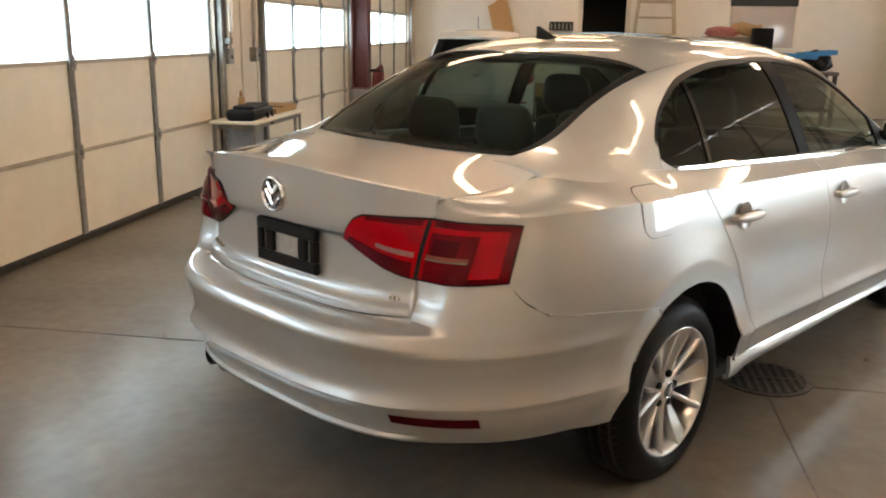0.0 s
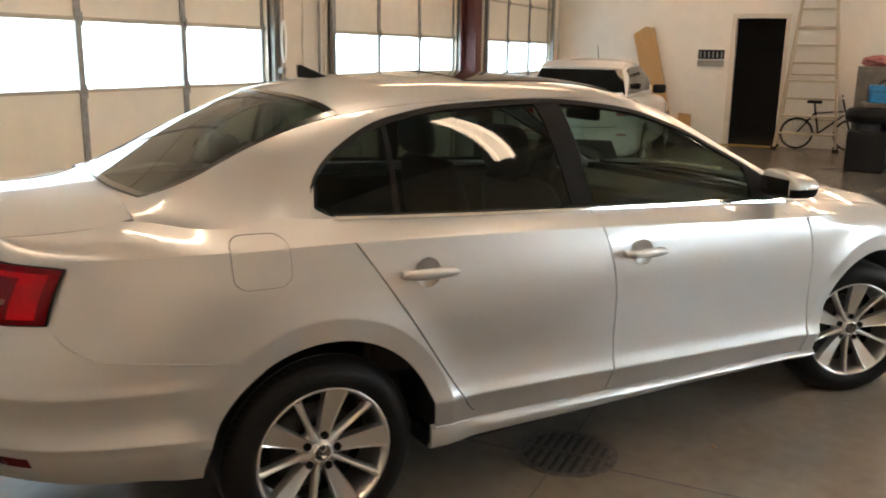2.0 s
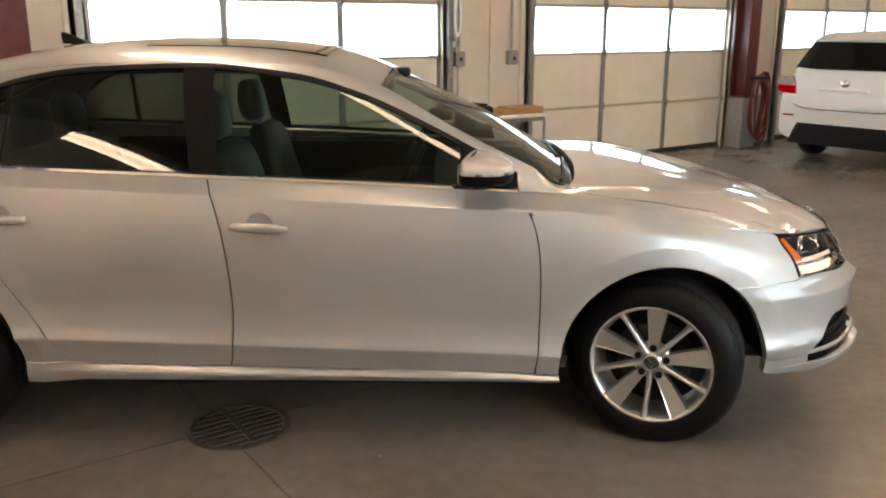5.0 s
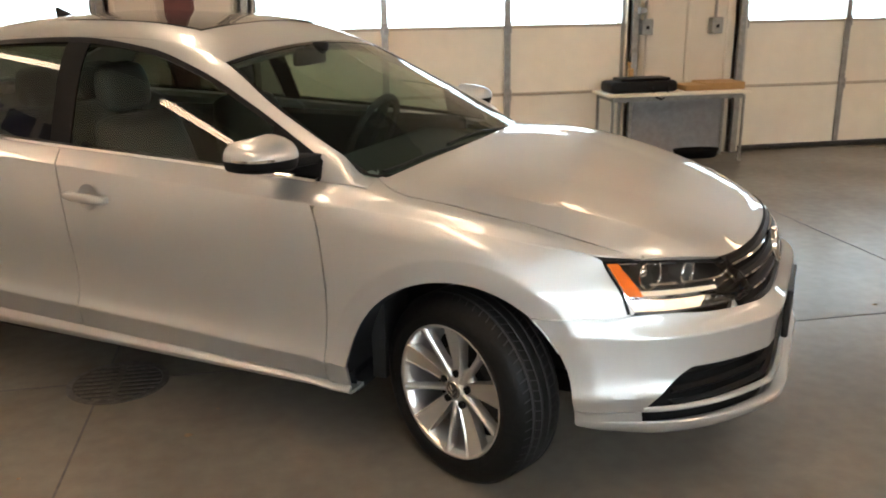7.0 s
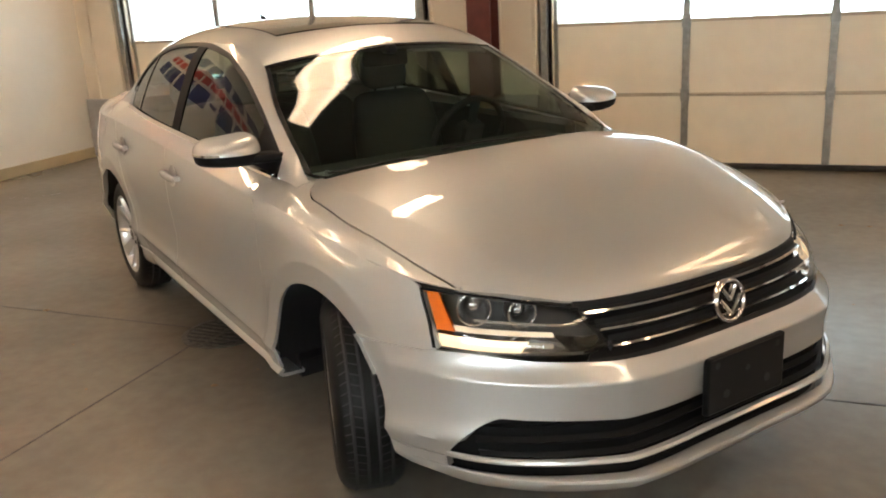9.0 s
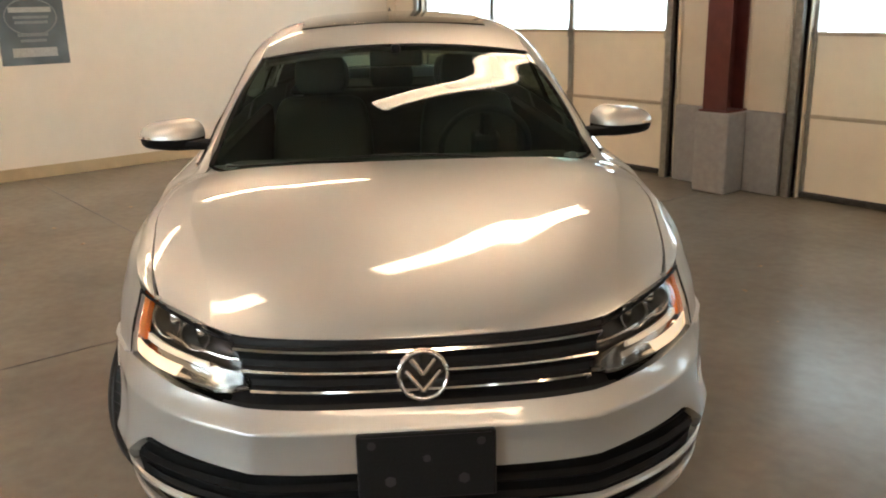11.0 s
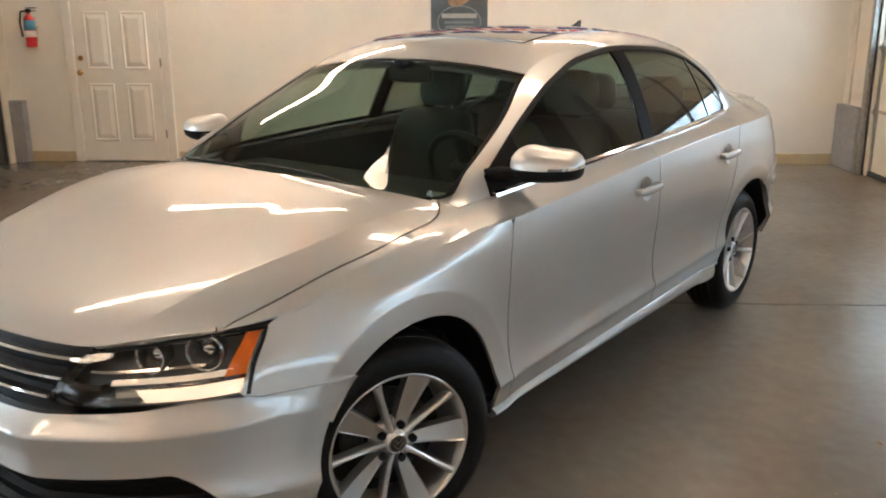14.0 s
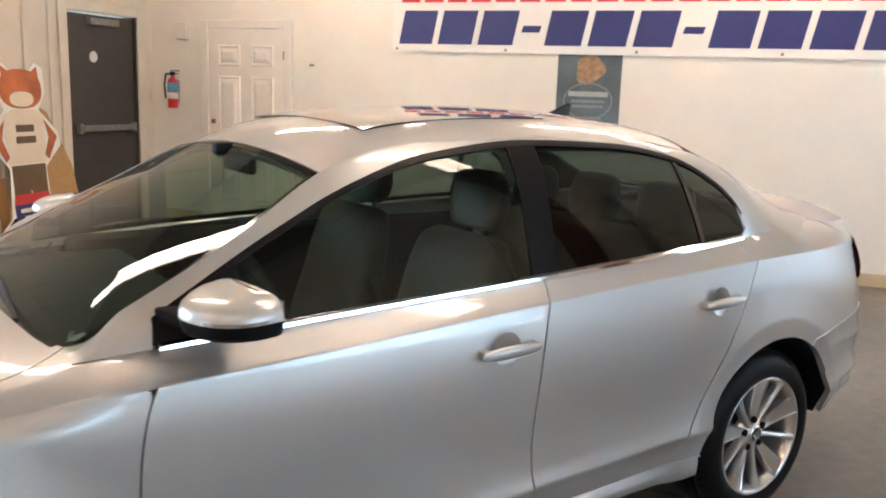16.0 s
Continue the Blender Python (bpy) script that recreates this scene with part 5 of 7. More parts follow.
top_trim = np.array([[(x, upper_at_z(x, max(float(f_wintop(x)) - d, float(f_belt_z(x)) + 0.004)) + o, max(float(f_wintop(x)) - d, float(f_belt_z(x)) + 0.004)) for x in np.concatenate([lin(0.80, -1.2, 64), lin(-1.21, -1.296, 12)])] for d, o in ((0.0, 0.002), (0.008, 0.003), (0.017, 0.0))])
belt_trim = np.array([[(x, float(f_belt_y(x)) + o, float(f_belt_z(x)) + dz) for x in lin(0.80, -1.245, 62)] for o, dz in ((0.012, -0.008), (0.019, -0.001), (0.017, 0.008), (0.004, 0.013))])
for s in (-1, 1):
    panel("side_frame", mirrored([frame_side], s), SILVER, CAR, flange=0.02)
    panel("front_side_window", mirrored([w_front], s), CAR_GLASS, CAR, "front door window glass", 0.004)
    panel("rear_side_window", mirrored([w_rear], s), TINT_GLASS, CAR, "rear door window glass", 0.004)
    panel("quarter_window", mirrored([w_quarter], s), TINT_GLASS, CAR, "small fixed quarter window", 0.004)
    panel("window_post", mirrored([b_post], s), MATTE, CAR, "black post between the doors", 0.01)
    panel("window_post", mirrored([c_post], s), GLOSSBLACK, CAR, "black divider bar", 0.01)
    panel("window_trim", mirrored([top_trim], s), BLACK, CAR, "black rubber window surround", 0.012)
    panel("window_corner", mirrored([win_corner], s), SILVER, CAR, "painted corner behind the quarter window", 0.006)
    panel("belt_trim", mirrored([belt_trim], s), CHROME, CAR, "bright strip under the windows", 0.004)

# lamps and grille
for s in (-1, 1):
    g = []
    for v in lin(0, 1, 22):
        row = []
        for u in lin(0, 1, 48):
            # u 0 inner end, 1 outer end
            b, t = 0.345 + 0.628 * u, 0.452 + 0.507 * u
            z0 = float(np.interp(b, (0.345, 0.40, 0.45, 0.60, 0.80, 0.976), (0.634, 0.619, 0.615, 0.617, 0.618, 0.623)))
            z1 = float(np.interp(t, (0.452, 0.69, 0.83, 0.961), (0.727, 0.755, 0.764, 0.767)))
            row.append(ring(z0 + (z1 - z0) * v, b + (t - b) * v, 1))
        g.append(row)
    g = mirrored([np.array(g)], s)[0]
    lamp = panel("headlight", [g], CLEAR, CAR, "clear lens headlight with an amber side marker", 0.004, (1.2, 0, 0.6))
    back = lambda d: g - np.array((d, 0.55 * d * s, 0))
    panel("lamp_housing", [back(0.075)], LAMP_GREY, lamp, "", 0.05, (1.2, 0, 0.6))
    panel("lens_edge", [g[20:22] - np.array((-0.001, -0.001 * s, 0))], MATTE, lamp, "", 0.004, (1.2, 0, 0.6))
    panel("lens_edge", [g[:, 46:48] + np.array((0.001, 0.001 * s, 0))], MATTE, lamp, "", 0.004, (1.2, 0, 0.6))
    at = lambda h, r, c: h[int(r), int(c)] * (1 - r % 1) * (1 - c % 1) + h[min(21, int(r) + 1), int(c)] * (r % 1) * (1 - c % 1) + h[int(r), min(47, int(c) + 1)] * (1 - r % 1) * (c % 1) + h[min(21, int(r) + 1), min(47, int(c) + 1)] * (r % 1) * (c % 1)
    near, far = back(0.014), back(0.06)
    # amber block at the outer end, leaning with the lens edge
    panel("amber_marker", [np.array([[at(near, r, c) for c in lin(39.0 + 0.10 * r, 45.6, 8)] for r in lin(6.5, 20.0, 12)])], AMBER, lamp, "amber side marker", 0.014, (1.2, 0, 0.6))
    panel("side_reflector", [g[2:20, 45:47] - np.array((0.01, 0.008 * s, 0))], REFLECTOR, lamp, "", 0.01, (1.2, 0, 0.6))
    # chrome tray along the lower edge, its outer half lit, and a lit bar over it
    panel("chrome_tray", [np.array([[at(near, 0.6 + 4.6 * k * min(1.0, 0.25 + c / 16), c) * (1 - k) + at(far, 0.6 + 4.6 * k * min(1.0, 0.25 + c / 16), c) * k for c in lin(1, 45, 45)] for k in lin(0, 1, 7)])], CHROME_DARK, lamp, "chrome tray along the lower edge of the lamp", 0.01, (1.2, 0, 0.6))
    panel("lit_tray", [np.array([[at(back(0.012), 0.7 + 4.4 * k, c) for c in lin(22.5 - 3.0 * k, 44.5, 26)] for k in lin(0, 1, 6)])], LIT, lamp, "lit outer half of the lower lamp strip", 0.004, (1.2, 0, 0.6))
    panel("lit_bar", [np.array([[at(back(0.024), 6.3 + 2.0 * k, c) for c in lin(12.0, 39.5, 30)] for k in lin(0, 1, 4)])], LIT_BAR, lamp, "slim lit bar across the lamp", 0.012, (1.2, 0, 0.6))
    mid = back(0.05)
    panel("chrome_rib", [mid[9:11, 4:34]], CHROME_DARK, lamp, "thin chrome rib across the lamp", 0.03, (1.2, 0, 0.6))
    panel("chrome_rib", [back(0.03)[18:20, 12:44]], REFLECTOR, lamp, "thin chrome rib across the lamp", 0.04, (1.2, 0, 0.6))
    for u, r0 in ((18, 0.040), (31, 0.047)):
        c = g[14, u] - np.array((0.062, 0.03 * s, 0))
        turn = -90 + s * (16 if u == 18 else 30)
        v, f = lathe(((r0 * 0.90, -0.02), (r0, 0.026), (r0 * 0.93, 0.028), (r0 * 0.86, 0.012), (r0 * 0.6, -0.012), (0.0, -0.02)), 32)
        r = link_part("projector", mesh_of("projector", v, f), LAMP_GREY, lamp, "round dark reflector bowl")
        r.matrix_basis = pose(*c, 0, 0, turn)
        v, f = lathe(((r0 * 1.02, 0.024), (r0, 0.031), (r0 * 0.92, 0.030), (r0 * 0.90, 0.024)), 32)
        link_part("projector_ring", mesh_of("projector_ring", v, f), CHROME_DARK, r, "chrome ring")
        v, f = lathe([(0.55 * r0 * math.cos(q), -0.012 + 0.5 * r0 * math.sin(q)) for q in lin(0, math.pi / 2, 8)], 24)
        link_part("bulb_cap", mesh_of("bulb_cap", v, f), CHROME_DARK, r)
g = [[ring(z, float(np.interp(z, (0.60, 0.634, 0.735), (0.40, 0.345, 0.46))) * u, 1) - np.array((0.035, 0, 0)) for u in lin(-1, 1, 41)] for z in lin(0.588, 0.738, 10)]
grille = panel("grille", [np.array(g)], MATTE, CAR, "gloss black grille with bright slats", 0.01, (1.2, 0, 0.6))
slat_end = lambda z: float(np.interp(z, (0.634, 0.735), (0.345, 0.46))) - 0.006
for z in (0.714, 0.674, 0.632):
    dip = lambda p: -0.012 * p * p
    gg = [[ring(z + dz + dip(p), p, 1) - np.array((0.004 - ox, 0, 0)) for p in lin(-slat_end(z), slat_end(z), 41)] for dz, ox in ((-0.008, -0.014), (-0.005, 0.003), (0.004, 0.004), (0.007, -0.014))]
    panel("slat", [np.array(gg)], BLACK, grille, "", 0.03, (1.2, 0, 0.6))
    gg = [[ring(z + dz + dip(p), p, 1) + np.array((0.003, 0, 0)) for p in lin(-slat_end(z), slat_end(z), 41)] for dz in (-0.0025, 0.0025)]
    panel("slat_trim", [np.array(gg)], CHROME, grille, "thin bright line on the slat", 0.004, (1.2, 0, 0.6))
gg = [[ring(z, p, 1) - np.array((0.006, 0, 0)) for p in lin(-0.42, 0.42, 41)] for z in (0.587, 0.595, 0.604)]
panel("grille_frame", [np.array(gg)], BLACK, grille, "gloss black lower rim of the grille", 0.02, (1.2, 0, 0.6))
gg = [[ring(z, p, 1) - np.array((0.006, 0, 0)) for p in lin(-0.45, 0.45, 41)] for z in (0.722, 0.730, 0.738)]
panel("grille_frame", [np.array(gg)], BLACK, grille, "gloss black upper rim of the grille", 0.02, (1.2, 0, 0.6))

for s in (-1, 1):
    g = []
    for v in lin(0, 1, 12):
        row = []
        for u in lin(0, 1, 40):
            # u 0 inner tip on the lid, 1 outer end on the quarter
            b = float(np.interp(u, (0, 0.45, 1), (0.219, 0.481, 0.877)))
            t = float(np.interp(u, (0, 0.45, 1), (0.296, 0.597, 0.940)))
            z0 = float(np.interp(b, (0.219, 0.26, 0.30, 0.357, 0.42, 0.481, 0.70, 0.877), (0.884, 0.861, 0.843, 0.820, 0.806, 0.800, 0.806, 0.811)))
            z1 = float(np.interp(t, (0.296, 0.325, 0.598, 0.90, 0.940), (0.948, 0.960, 0.967, 0.955, 0.951)))
            pb, pt = ring(z0, b, -1), ring(z1, t, -1)
            row.append((pb * (1 - v) + pt * v + 0.014 * (0.25 + 3.0 * v * (1 - v)) * np.array((-0.8, -0.6 * u, 0.0)) * np.array((1, -1, 1))) * np.array((1.003, 1.006, 1)))
        g.append(row)
    g = mirrored([np.array(g)], s)[0]
    panel("lamp_surround", [g * np.array((0.9985, 0.9975, 1)) + (g - g.mean(axis=(0, 1))) * np.array((0.016, 0.016, 0.07))], MATTE, CAR, "black gasket round the tail lamp", 0.01, (-1.2, 0, 0.8))
    lamp = panel("tail_lamp", [g], RED_LENS, CAR, "red tail lamp with a darker lower band", 0.012, (-1.2, 0, 0.8))
    o = np.array((-0.003, 0.002 * s, 0))
    dull = lambda r0, r1, c0, c1, k, m, name, label: panel(name, [g[r0:r1, c0:c1] + k * o], m, lamp, label, 0.001, (-1.2, 0, 0.8))
    dull(1, 10, 19, 32, 0.5, MID_RED, "brake_lens", "darker brake lamp block")
    dull(0, 2, 19, 40, 0.45, MID_RED, "lens_rim", "darker rim of the lens")
    dull(10, 12, 19, 40, 0.45, MID_RED, "lens_rim", "darker rim of the lens")
    dull(0, 12, 37, 40, 0.4, MID_RED, "lens_rim", "darker rim of the lens")
    dull(10, 12, 3, 17, 0.45, MID_RED, "lens_rim", "darker rim of the lens")
    dull(5, 9, 20, 28, 0.9, DEEP_RED, "inner_lens", "dark inner square of the lamp")
    dull(0, 4, 1, 17, 0.5, MID_RED, "lower_lens", "darker lower band of the lamp")
    dull(4, 6, 7, 17, 0.9, PALE_RED, "reverse_lens", "pale strip across the lid lamp")
    dull(4, 6, 19, 31, 1.2, MID_PALE, "strip_lens", "brownish strip across the wing lamp")
    line = g[4:5, 19:31] + 1.6 * o
    panel("strip_line", [np.concatenate([line, line + np.array((0, 0, 0.004))])], CHROME, lamp, "thin bright line under the strip", 0.001, (-1.2, 0, 0.8))
    panel("lens_gap", [g[:, 17:19] + o], BLACK, lamp, "dark gap between lid and wing lens", 0.003, (-1.2, 0, 0.8))

# wheels
def wheel(x, s, turn, spin):
    w = thing("wheel", pose(x, s * 0.737, 0.311, 0, 0, turn + (180 if s > 0 else 0)), "", "")
    w.parent = CAR
    h = 0.1025
    prof = ((0.214, -h + 0.010), (0.221, -h + 0.002), (0.232, -h - 0.003), (0.252, -h - 0.005), (0.270, -h - 0.001), (0.290, -h + 0.010), (0.304, -h + 0.025), (0.3125, -h + 0.045), (TYRE, -0.03))
    prof = list(prof) + [(r, -o) for r, o in prof[::-1]]
    v, f = lathe(prof, 128)
    # the tyre stands flat on the floor
    v = [(x2, y2 * (1 + 0.04 * max(0.0, -z2 - 0.24) / 0.06), max(z2, -0.311)) for x2, y2, z2 in v]
    tyre = link_part("tyre", mesh_of("tyre", v, f), RUBBER, w, "black road tyre with tread grooves")
    for o in (-0.055, -0.018, 0.018, 0.055):
        v, f = lathe(((TYRE - 0.0015, o - 0.005), (TYRE + 0.0004, o - 0.005), (TYRE + 0.0004, o + 0.005), (TYRE - 0.0015, o + 0.005)), 72)
        link_part("tread_groove", mesh_of("tread_groove", [(x2, y2, max(z2, -0.311)) for x2, y2, z2 in v], f), DARK, tyre)
    v, f = lathe(((0.2475, -h - 0.0055), (0.2485, -h - 0.0068), (0.2500, -h - 0.0055)), 72)
    link_part("sidewall_ridge", mesh_of("sidewall_ridge", v, f), RUBBER, tyre)
    bm = bmesh.new()
    for k in range(64):
        for y0, y1, sk in ((-0.080, -0.058, 0.03), (-0.050, -0.022, -0.03), (0.022, 0.050, 0.03), (0.058, 0.080, -0.03)):
            q = 2 * math.pi * (k + 0.5 * (y0 > 0)) / 64
            vs = []
            for yy, dq in ((y0, -0.006), (y0, 0.006), (y1, sk + 0.006), (y1, sk - 0.006)):
                rr = 0.3168 if abs(yy) < 0.055 else 0.3132 if abs(yy) < 0.07 else 0.3040
                vs.append(bm.verts.new((rr * math.cos(q + dq), yy, max(-0.3105, rr * math.sin(q + dq)))))
            bm.faces.new(vs)
    tagged(part("tread_pattern", bm, DARK, tyre), kind="stuff")
    v, f = lathe(((0.203, 0.09), (0.198, 0.0), (0.195, -0.05), (0.203, -0.080), (0.210, -0.094), (0.215, -0.1005), (0.2205, -0.1005), (0.2225, -0.096), (0.222, -0.085)), 96)
    rim = link_part("rim", mesh_of("rim", v, f), ALLOY, w, "silver alloy rim with five broad and five narrow spokes")
    for i in range(10):
        bm = bmesh.new()
        rows = []
        if i % 2 == 0:
            # broad paddle: flat face with a raised ridge along its leading edge
            for r, hw, o in ((0.030, 0.017, -0.066), (0.062, 0.0185, -0.064), (0.10, 0.0235, -0.068), (0.155, 0.031, -0.080), (0.190, 0.0355, -0.090), (0.210, 0.0375, -0.0965)):
                rows.append([bm.verts.new((r, o + y, t * hw)) for t, y in ((-1.0, 0.030), (-1.0, 0.0), (-0.88, -0.006), (-0.74, -0.001), (0.84, 0.005), (0.95, 0.002), (1.0, 0.008), (1.0, 0.032))])
        else:
            # narrow rib with a rounded crest
            for r, hw, o in ((0.030, 0.012, -0.066), (0.07, 0.0095, -0.068), (0.13, 0.0085, -0.078), (0.18, 0.009, -0.089), (0.210, 0.013, -0.0965)):
                rows.append([bm.verts.new((r, o + y, t * hw)) for t, y in ((-1.0, 0.030), (-1.0, 0.004), (-0.55, -0.003), (0.0, -0.005), (0.55, -0.003), (1.0, 0.004), (1.0, 0.030))])
        for r0, r1 in zip(rows[:-1], rows[1:]):
            for k in range(len(r0) - 1):
                bm.faces.new((r0[k], r0[k + 1], r1[k + 1], r1[k]))
        bmesh.ops.recalc_face_normals(bm, faces=bm.faces)
        bmesh.ops.transform(bm, matrix=Matrix.Rotation(-(2 * math.pi * i / 10 + spin), 4, "Y"), verts=bm.verts)
        part("spoke", bm, ALLOY, rim, "", True)
    v, f = lathe(((0.040, -0.04), (0.040, -0.066), (0.037, -0.070), (0.034, -0.071), (0.033, -0.075), (0.029, -0.077), (0.0, -0.078)), 40)
    link_part("hub_cap", mesh_of("hub_cap", v, f), ALLOY, rim, "round alloy hub cap")
    v, f = lathe(((0.0305, -0.0772), (0.0285, -0.0795), (0.025, -0.0795), (0.024, -0.0785)), 28)
    link_part("cap_ring", mesh_of("cap_ring", v, f), CHROME, rim, "thin chrome ring on the hub cap")
    v, f = lathe(((0.024, -0.0787), (0.0, -0.0792)), 24)
    link_part("cap_badge", mesh_of("cap_badge", v, f), LAMP_GREY, rim, "plain dark badge of the hub cap")
    bm = bmesh.new()
    for q in (-1, 1):
        for zt, zb, ww in ((0.60, 0.02, 0.46), (0.16, -0.62, 0.66)):
            cyl(bm, (q * ww * 0.026, -0.080, zt * 0.026), (0, -0.080, zb * 0.026), 0.0026, 6)
    part("cap_mark", bm, CHROME, rim)
    v, f = lathe(((0.072, -0.030), (0.070, -0.050), (0.060, -0.056), (0.0, -0.056)), 32)
    link_part("hub", mesh_of("hub", v, f), ALLOY, rim)
    for i in range(5):
        a = 2 * math.pi * i / 5 + spin
        bm = bmesh.new()
        c0 = (0.054 * math.cos(a), 0.054 * math.sin(a))
        cyl(bm, (c0[0], -0.055, c0[1]), (c0[0], -0.0715, c0[1]), 0.0125, 14)
        part("lug_bolt", bm, MATTE, rim)
    v, f = lathe(((0.07, 0.0), (0.14, 0.0), (0.14, 0.02), (0.07, 0.02)), 48)
    link_part("brake_disc", mesh_of("brake_disc", v, f), DARKMETAL, w, "dark steel brake disc")
    v, f = lathe(((0.19, 0.03), (0.0, 0.03)), 32)
    link_part("backing_plate", mesh_of("backing_plate", v, f), BLACK, w)
    return w


wheel(-WB, -1, 0, 0.1)
wheel(-WB, 1, 0, 0.4)
wheel(WB, -1, -22, 0.25)
wheel(WB, 1, -22, 0.0)

# wheel wells and underbody
for x in (-WB, WB):
    for s in (-1, 1):
        well = [(x + (WR + 0.012) * math.cos(a), 0.318 + (WR + 0.012) * math.sin(a)) for a in lin(0.0, math.pi, 24)]
        lip_y = [min(0.858, float(side_y(px, pz)) - 0.014 - 0.03 * (px < -1.5) * max(0.0, 1 - (pz - 0.318) / 0.2)) for px, pz in well]
        g = [[(px, s * (py if k else 0.52), pz) for (px, pz), py in zip(well, lip_y)] for k in (1, 0)]
        link_part("wheel_liner", mesh_of("wheel_liner", *sheet([np.array(g)], 0)), BLACK, CAR)
        g = [[(x + r * math.cos(a), s * 0.52, 0.318 + r * math.sin(a)) for a in lin(-0.04, math.pi + 0.04, 24)] for r in (0.02, WR + 0.02)]
        link_part("wheel_liner", mesh_of("wheel_liner", *sheet([np.array(g)], 0)), BLACK, CAR)
part("underbody", boxes((-1.70, 1.95, -0.48, 0.48, 0.21, 0.27), (-0.93, 0.93, -0.78, 0.78, 0.22, 0.28), (-2.10, -1.70, -0.5, 0.5, 0.355, 0.42), (1.72, 2.0, -0.5, 0.5, 0.22, 0.3)), BLACK, CAR)
part("bulkhead", boxes((0.95, 1.0, -0.70, 0.70, 0.25, 0.93), (-1.85, -1.8, -0.58, 0.58, 0.25, 0.98), (-0.93, 0.93, -0.79, -0.785, 0.27, 0.86), (-0.93, 0.93, 0.785, 0.79, 0.27, 0.86)), CABIN, CAR)

# cabin
part("dashboard", boxes((0.50, 0.98, -0.70, 0.70, 0.62, 0.90), (0.36, 0.52, -0.14, 0.14, 0.45, 0.82), bevel=0.05, seg=3), CABIN, CAR, "dark padded dashboard", True)
part("parcel_shelf", boxes((-1.80, -1.22, -0.60, 0.60, 0.98, 1.02), bevel=0.01), CABIN, CAR, "dark rear parcel shelf")
part("door_lining", boxes((-1.15, 0.7, -0.76, -0.70, 0.5, 0.945), (-1.15, 0.7, 0.70, 0.76, 0.5, 0.945), bevel=0.02), CABIN, CAR)


def pad(stations, p=3.0, n=28):
    """Stuffed shape through level superellipse sections (z, x middle, half depth, half width)."""
    a = np.array(stations, float)
    f = [pchip(a[:, 0], a[:, k]) for k in (1, 2, 3)]
    rows = []
    for z in a[0, 0] + (a[-1, 0] - a[0, 0]) * (0.5 - 0.5 * np.cos(lin(0, math.pi, 18))):
        q = [2 * math.pi * k / n for k in range(n + 1)]
        rows.append([(float(f[0](z)) + float(f[1](z)) * math.copysign(abs(math.cos(c)) ** (2 / p), math.cos(c)), float(f[2](z)) * math.copysign(abs(math.sin(c)) ** (2 / p), math.sin(c)), z) for c in q])
    return np.array(rows)


def seat(x, y, w, rear=False):
    """Seat with a shaped back leaning rearwards and a rounded cushion."""
    h = 0.0 if rear else 0.05
    back = pad(((0.40, x + 0.04, 0.01, w * 0.80), (0.43, x + 0.03, 0.085, w * 0.96), (0.60, x - 0.01, 0.095, w), (0.82, x - 0.07, 0.080, w * 0.98), (0.96 + h, x - 0.115, 0.065, w * 0.86), (1.0 + h, x - 0.128, 0.045, w * 0.74), (1.012 + h, x - 0.132, 0.004, w * 0.55)), 3.2)
    panel("seat_back", [back + np.array((0, y, 0))], SEAT, CAR, "dark leather seat back", 0, (x, y, 0.7))
    base = pad(((0.30, x + 0.24, 0.20, w * 0.8), (0.33, x + 0.24, 0.26, w * 0.96), (0.42, x + 0.25, 0.28, w), (0.475, x + 0.25, 0.26, w * 0.93), (0.49, x + 0.25, 0.20, w * 0.8)), 4.0)
    panel("seat_cushion", [base + np.array((0, y, 0))], SEAT, CAR, "", 0, (x + 0.2, y, 0.4))


def headrest(x, y, z):
    """Rounded headrest on two posts."""
    g = pad(((z, x + 0.012, 0.02, 0.085), (z + 0.012, x + 0.010, 0.045, 0.110), (z + 0.07, x, 0.058, 0.130), (z + 0.14, x - 0.006, 0.052, 0.122), (z + 0.18, x - 0.010, 0.036, 0.098), (z + 0.192, x - 0.012, 0.006, 0.06)), 2.8)
    panel("headrest", [g + np.array((0, y, 0))], SEAT, CAR, "dark rounded headrest", 0, (x, y, z + 0.09))
    for d in (-0.06, 0.06):
        bm = bmesh.new()
        cyl(bm, (x + 0.03, y + d, z - 0.09), (x, y + d, z + 0.05), 0.007, 8)
        part("headrest_post", bm, CHROME_DARK, CAR)


for y in (-0.36, 0.36):
    seat(-0.18, y, 0.25)
    headrest(-0.36, y, 1.07)
seat(-1.05, 0, 0.62, True)
for y in (-0.38, 0.0, 0.38):
    headrest(-1.24, y, 1.0)
tv, tf = lathe([(0.185 + 0.016 * math.cos(a), 0.016 * math.sin(a)) for a in lin(0, 2 * math.pi, 9)], 40, "z")
wheel_s = link_part("steering_wheel", mesh_of("steering_wheel", tv, tf), CABIN, CAR, "dark three-spoke steering wheel")
wheel_s.matrix_basis = Matrix.Translation((0.40, 0.36, 0.90)) @ Matrix.Rotation(radians(-65), 4, "Y")
part("wheel_boss", boxes((-0.18, 0.18, -0.025, 0.025, -0.02, 0.02), (-0.07, 0.07, -0.06, 0.06, -0.04, 0.03), bevel=0.015), CABIN, wheel_s)
part("mirror", boxes((0.30, 0.33, -0.11, 0.11, 1.235, 1.305), (0.30, 0.40, -0.02, 0.02, 1.29, 1.33), bevel=0.012, seg=2), BLACK, CAR, "inner rear-view mirror", True)

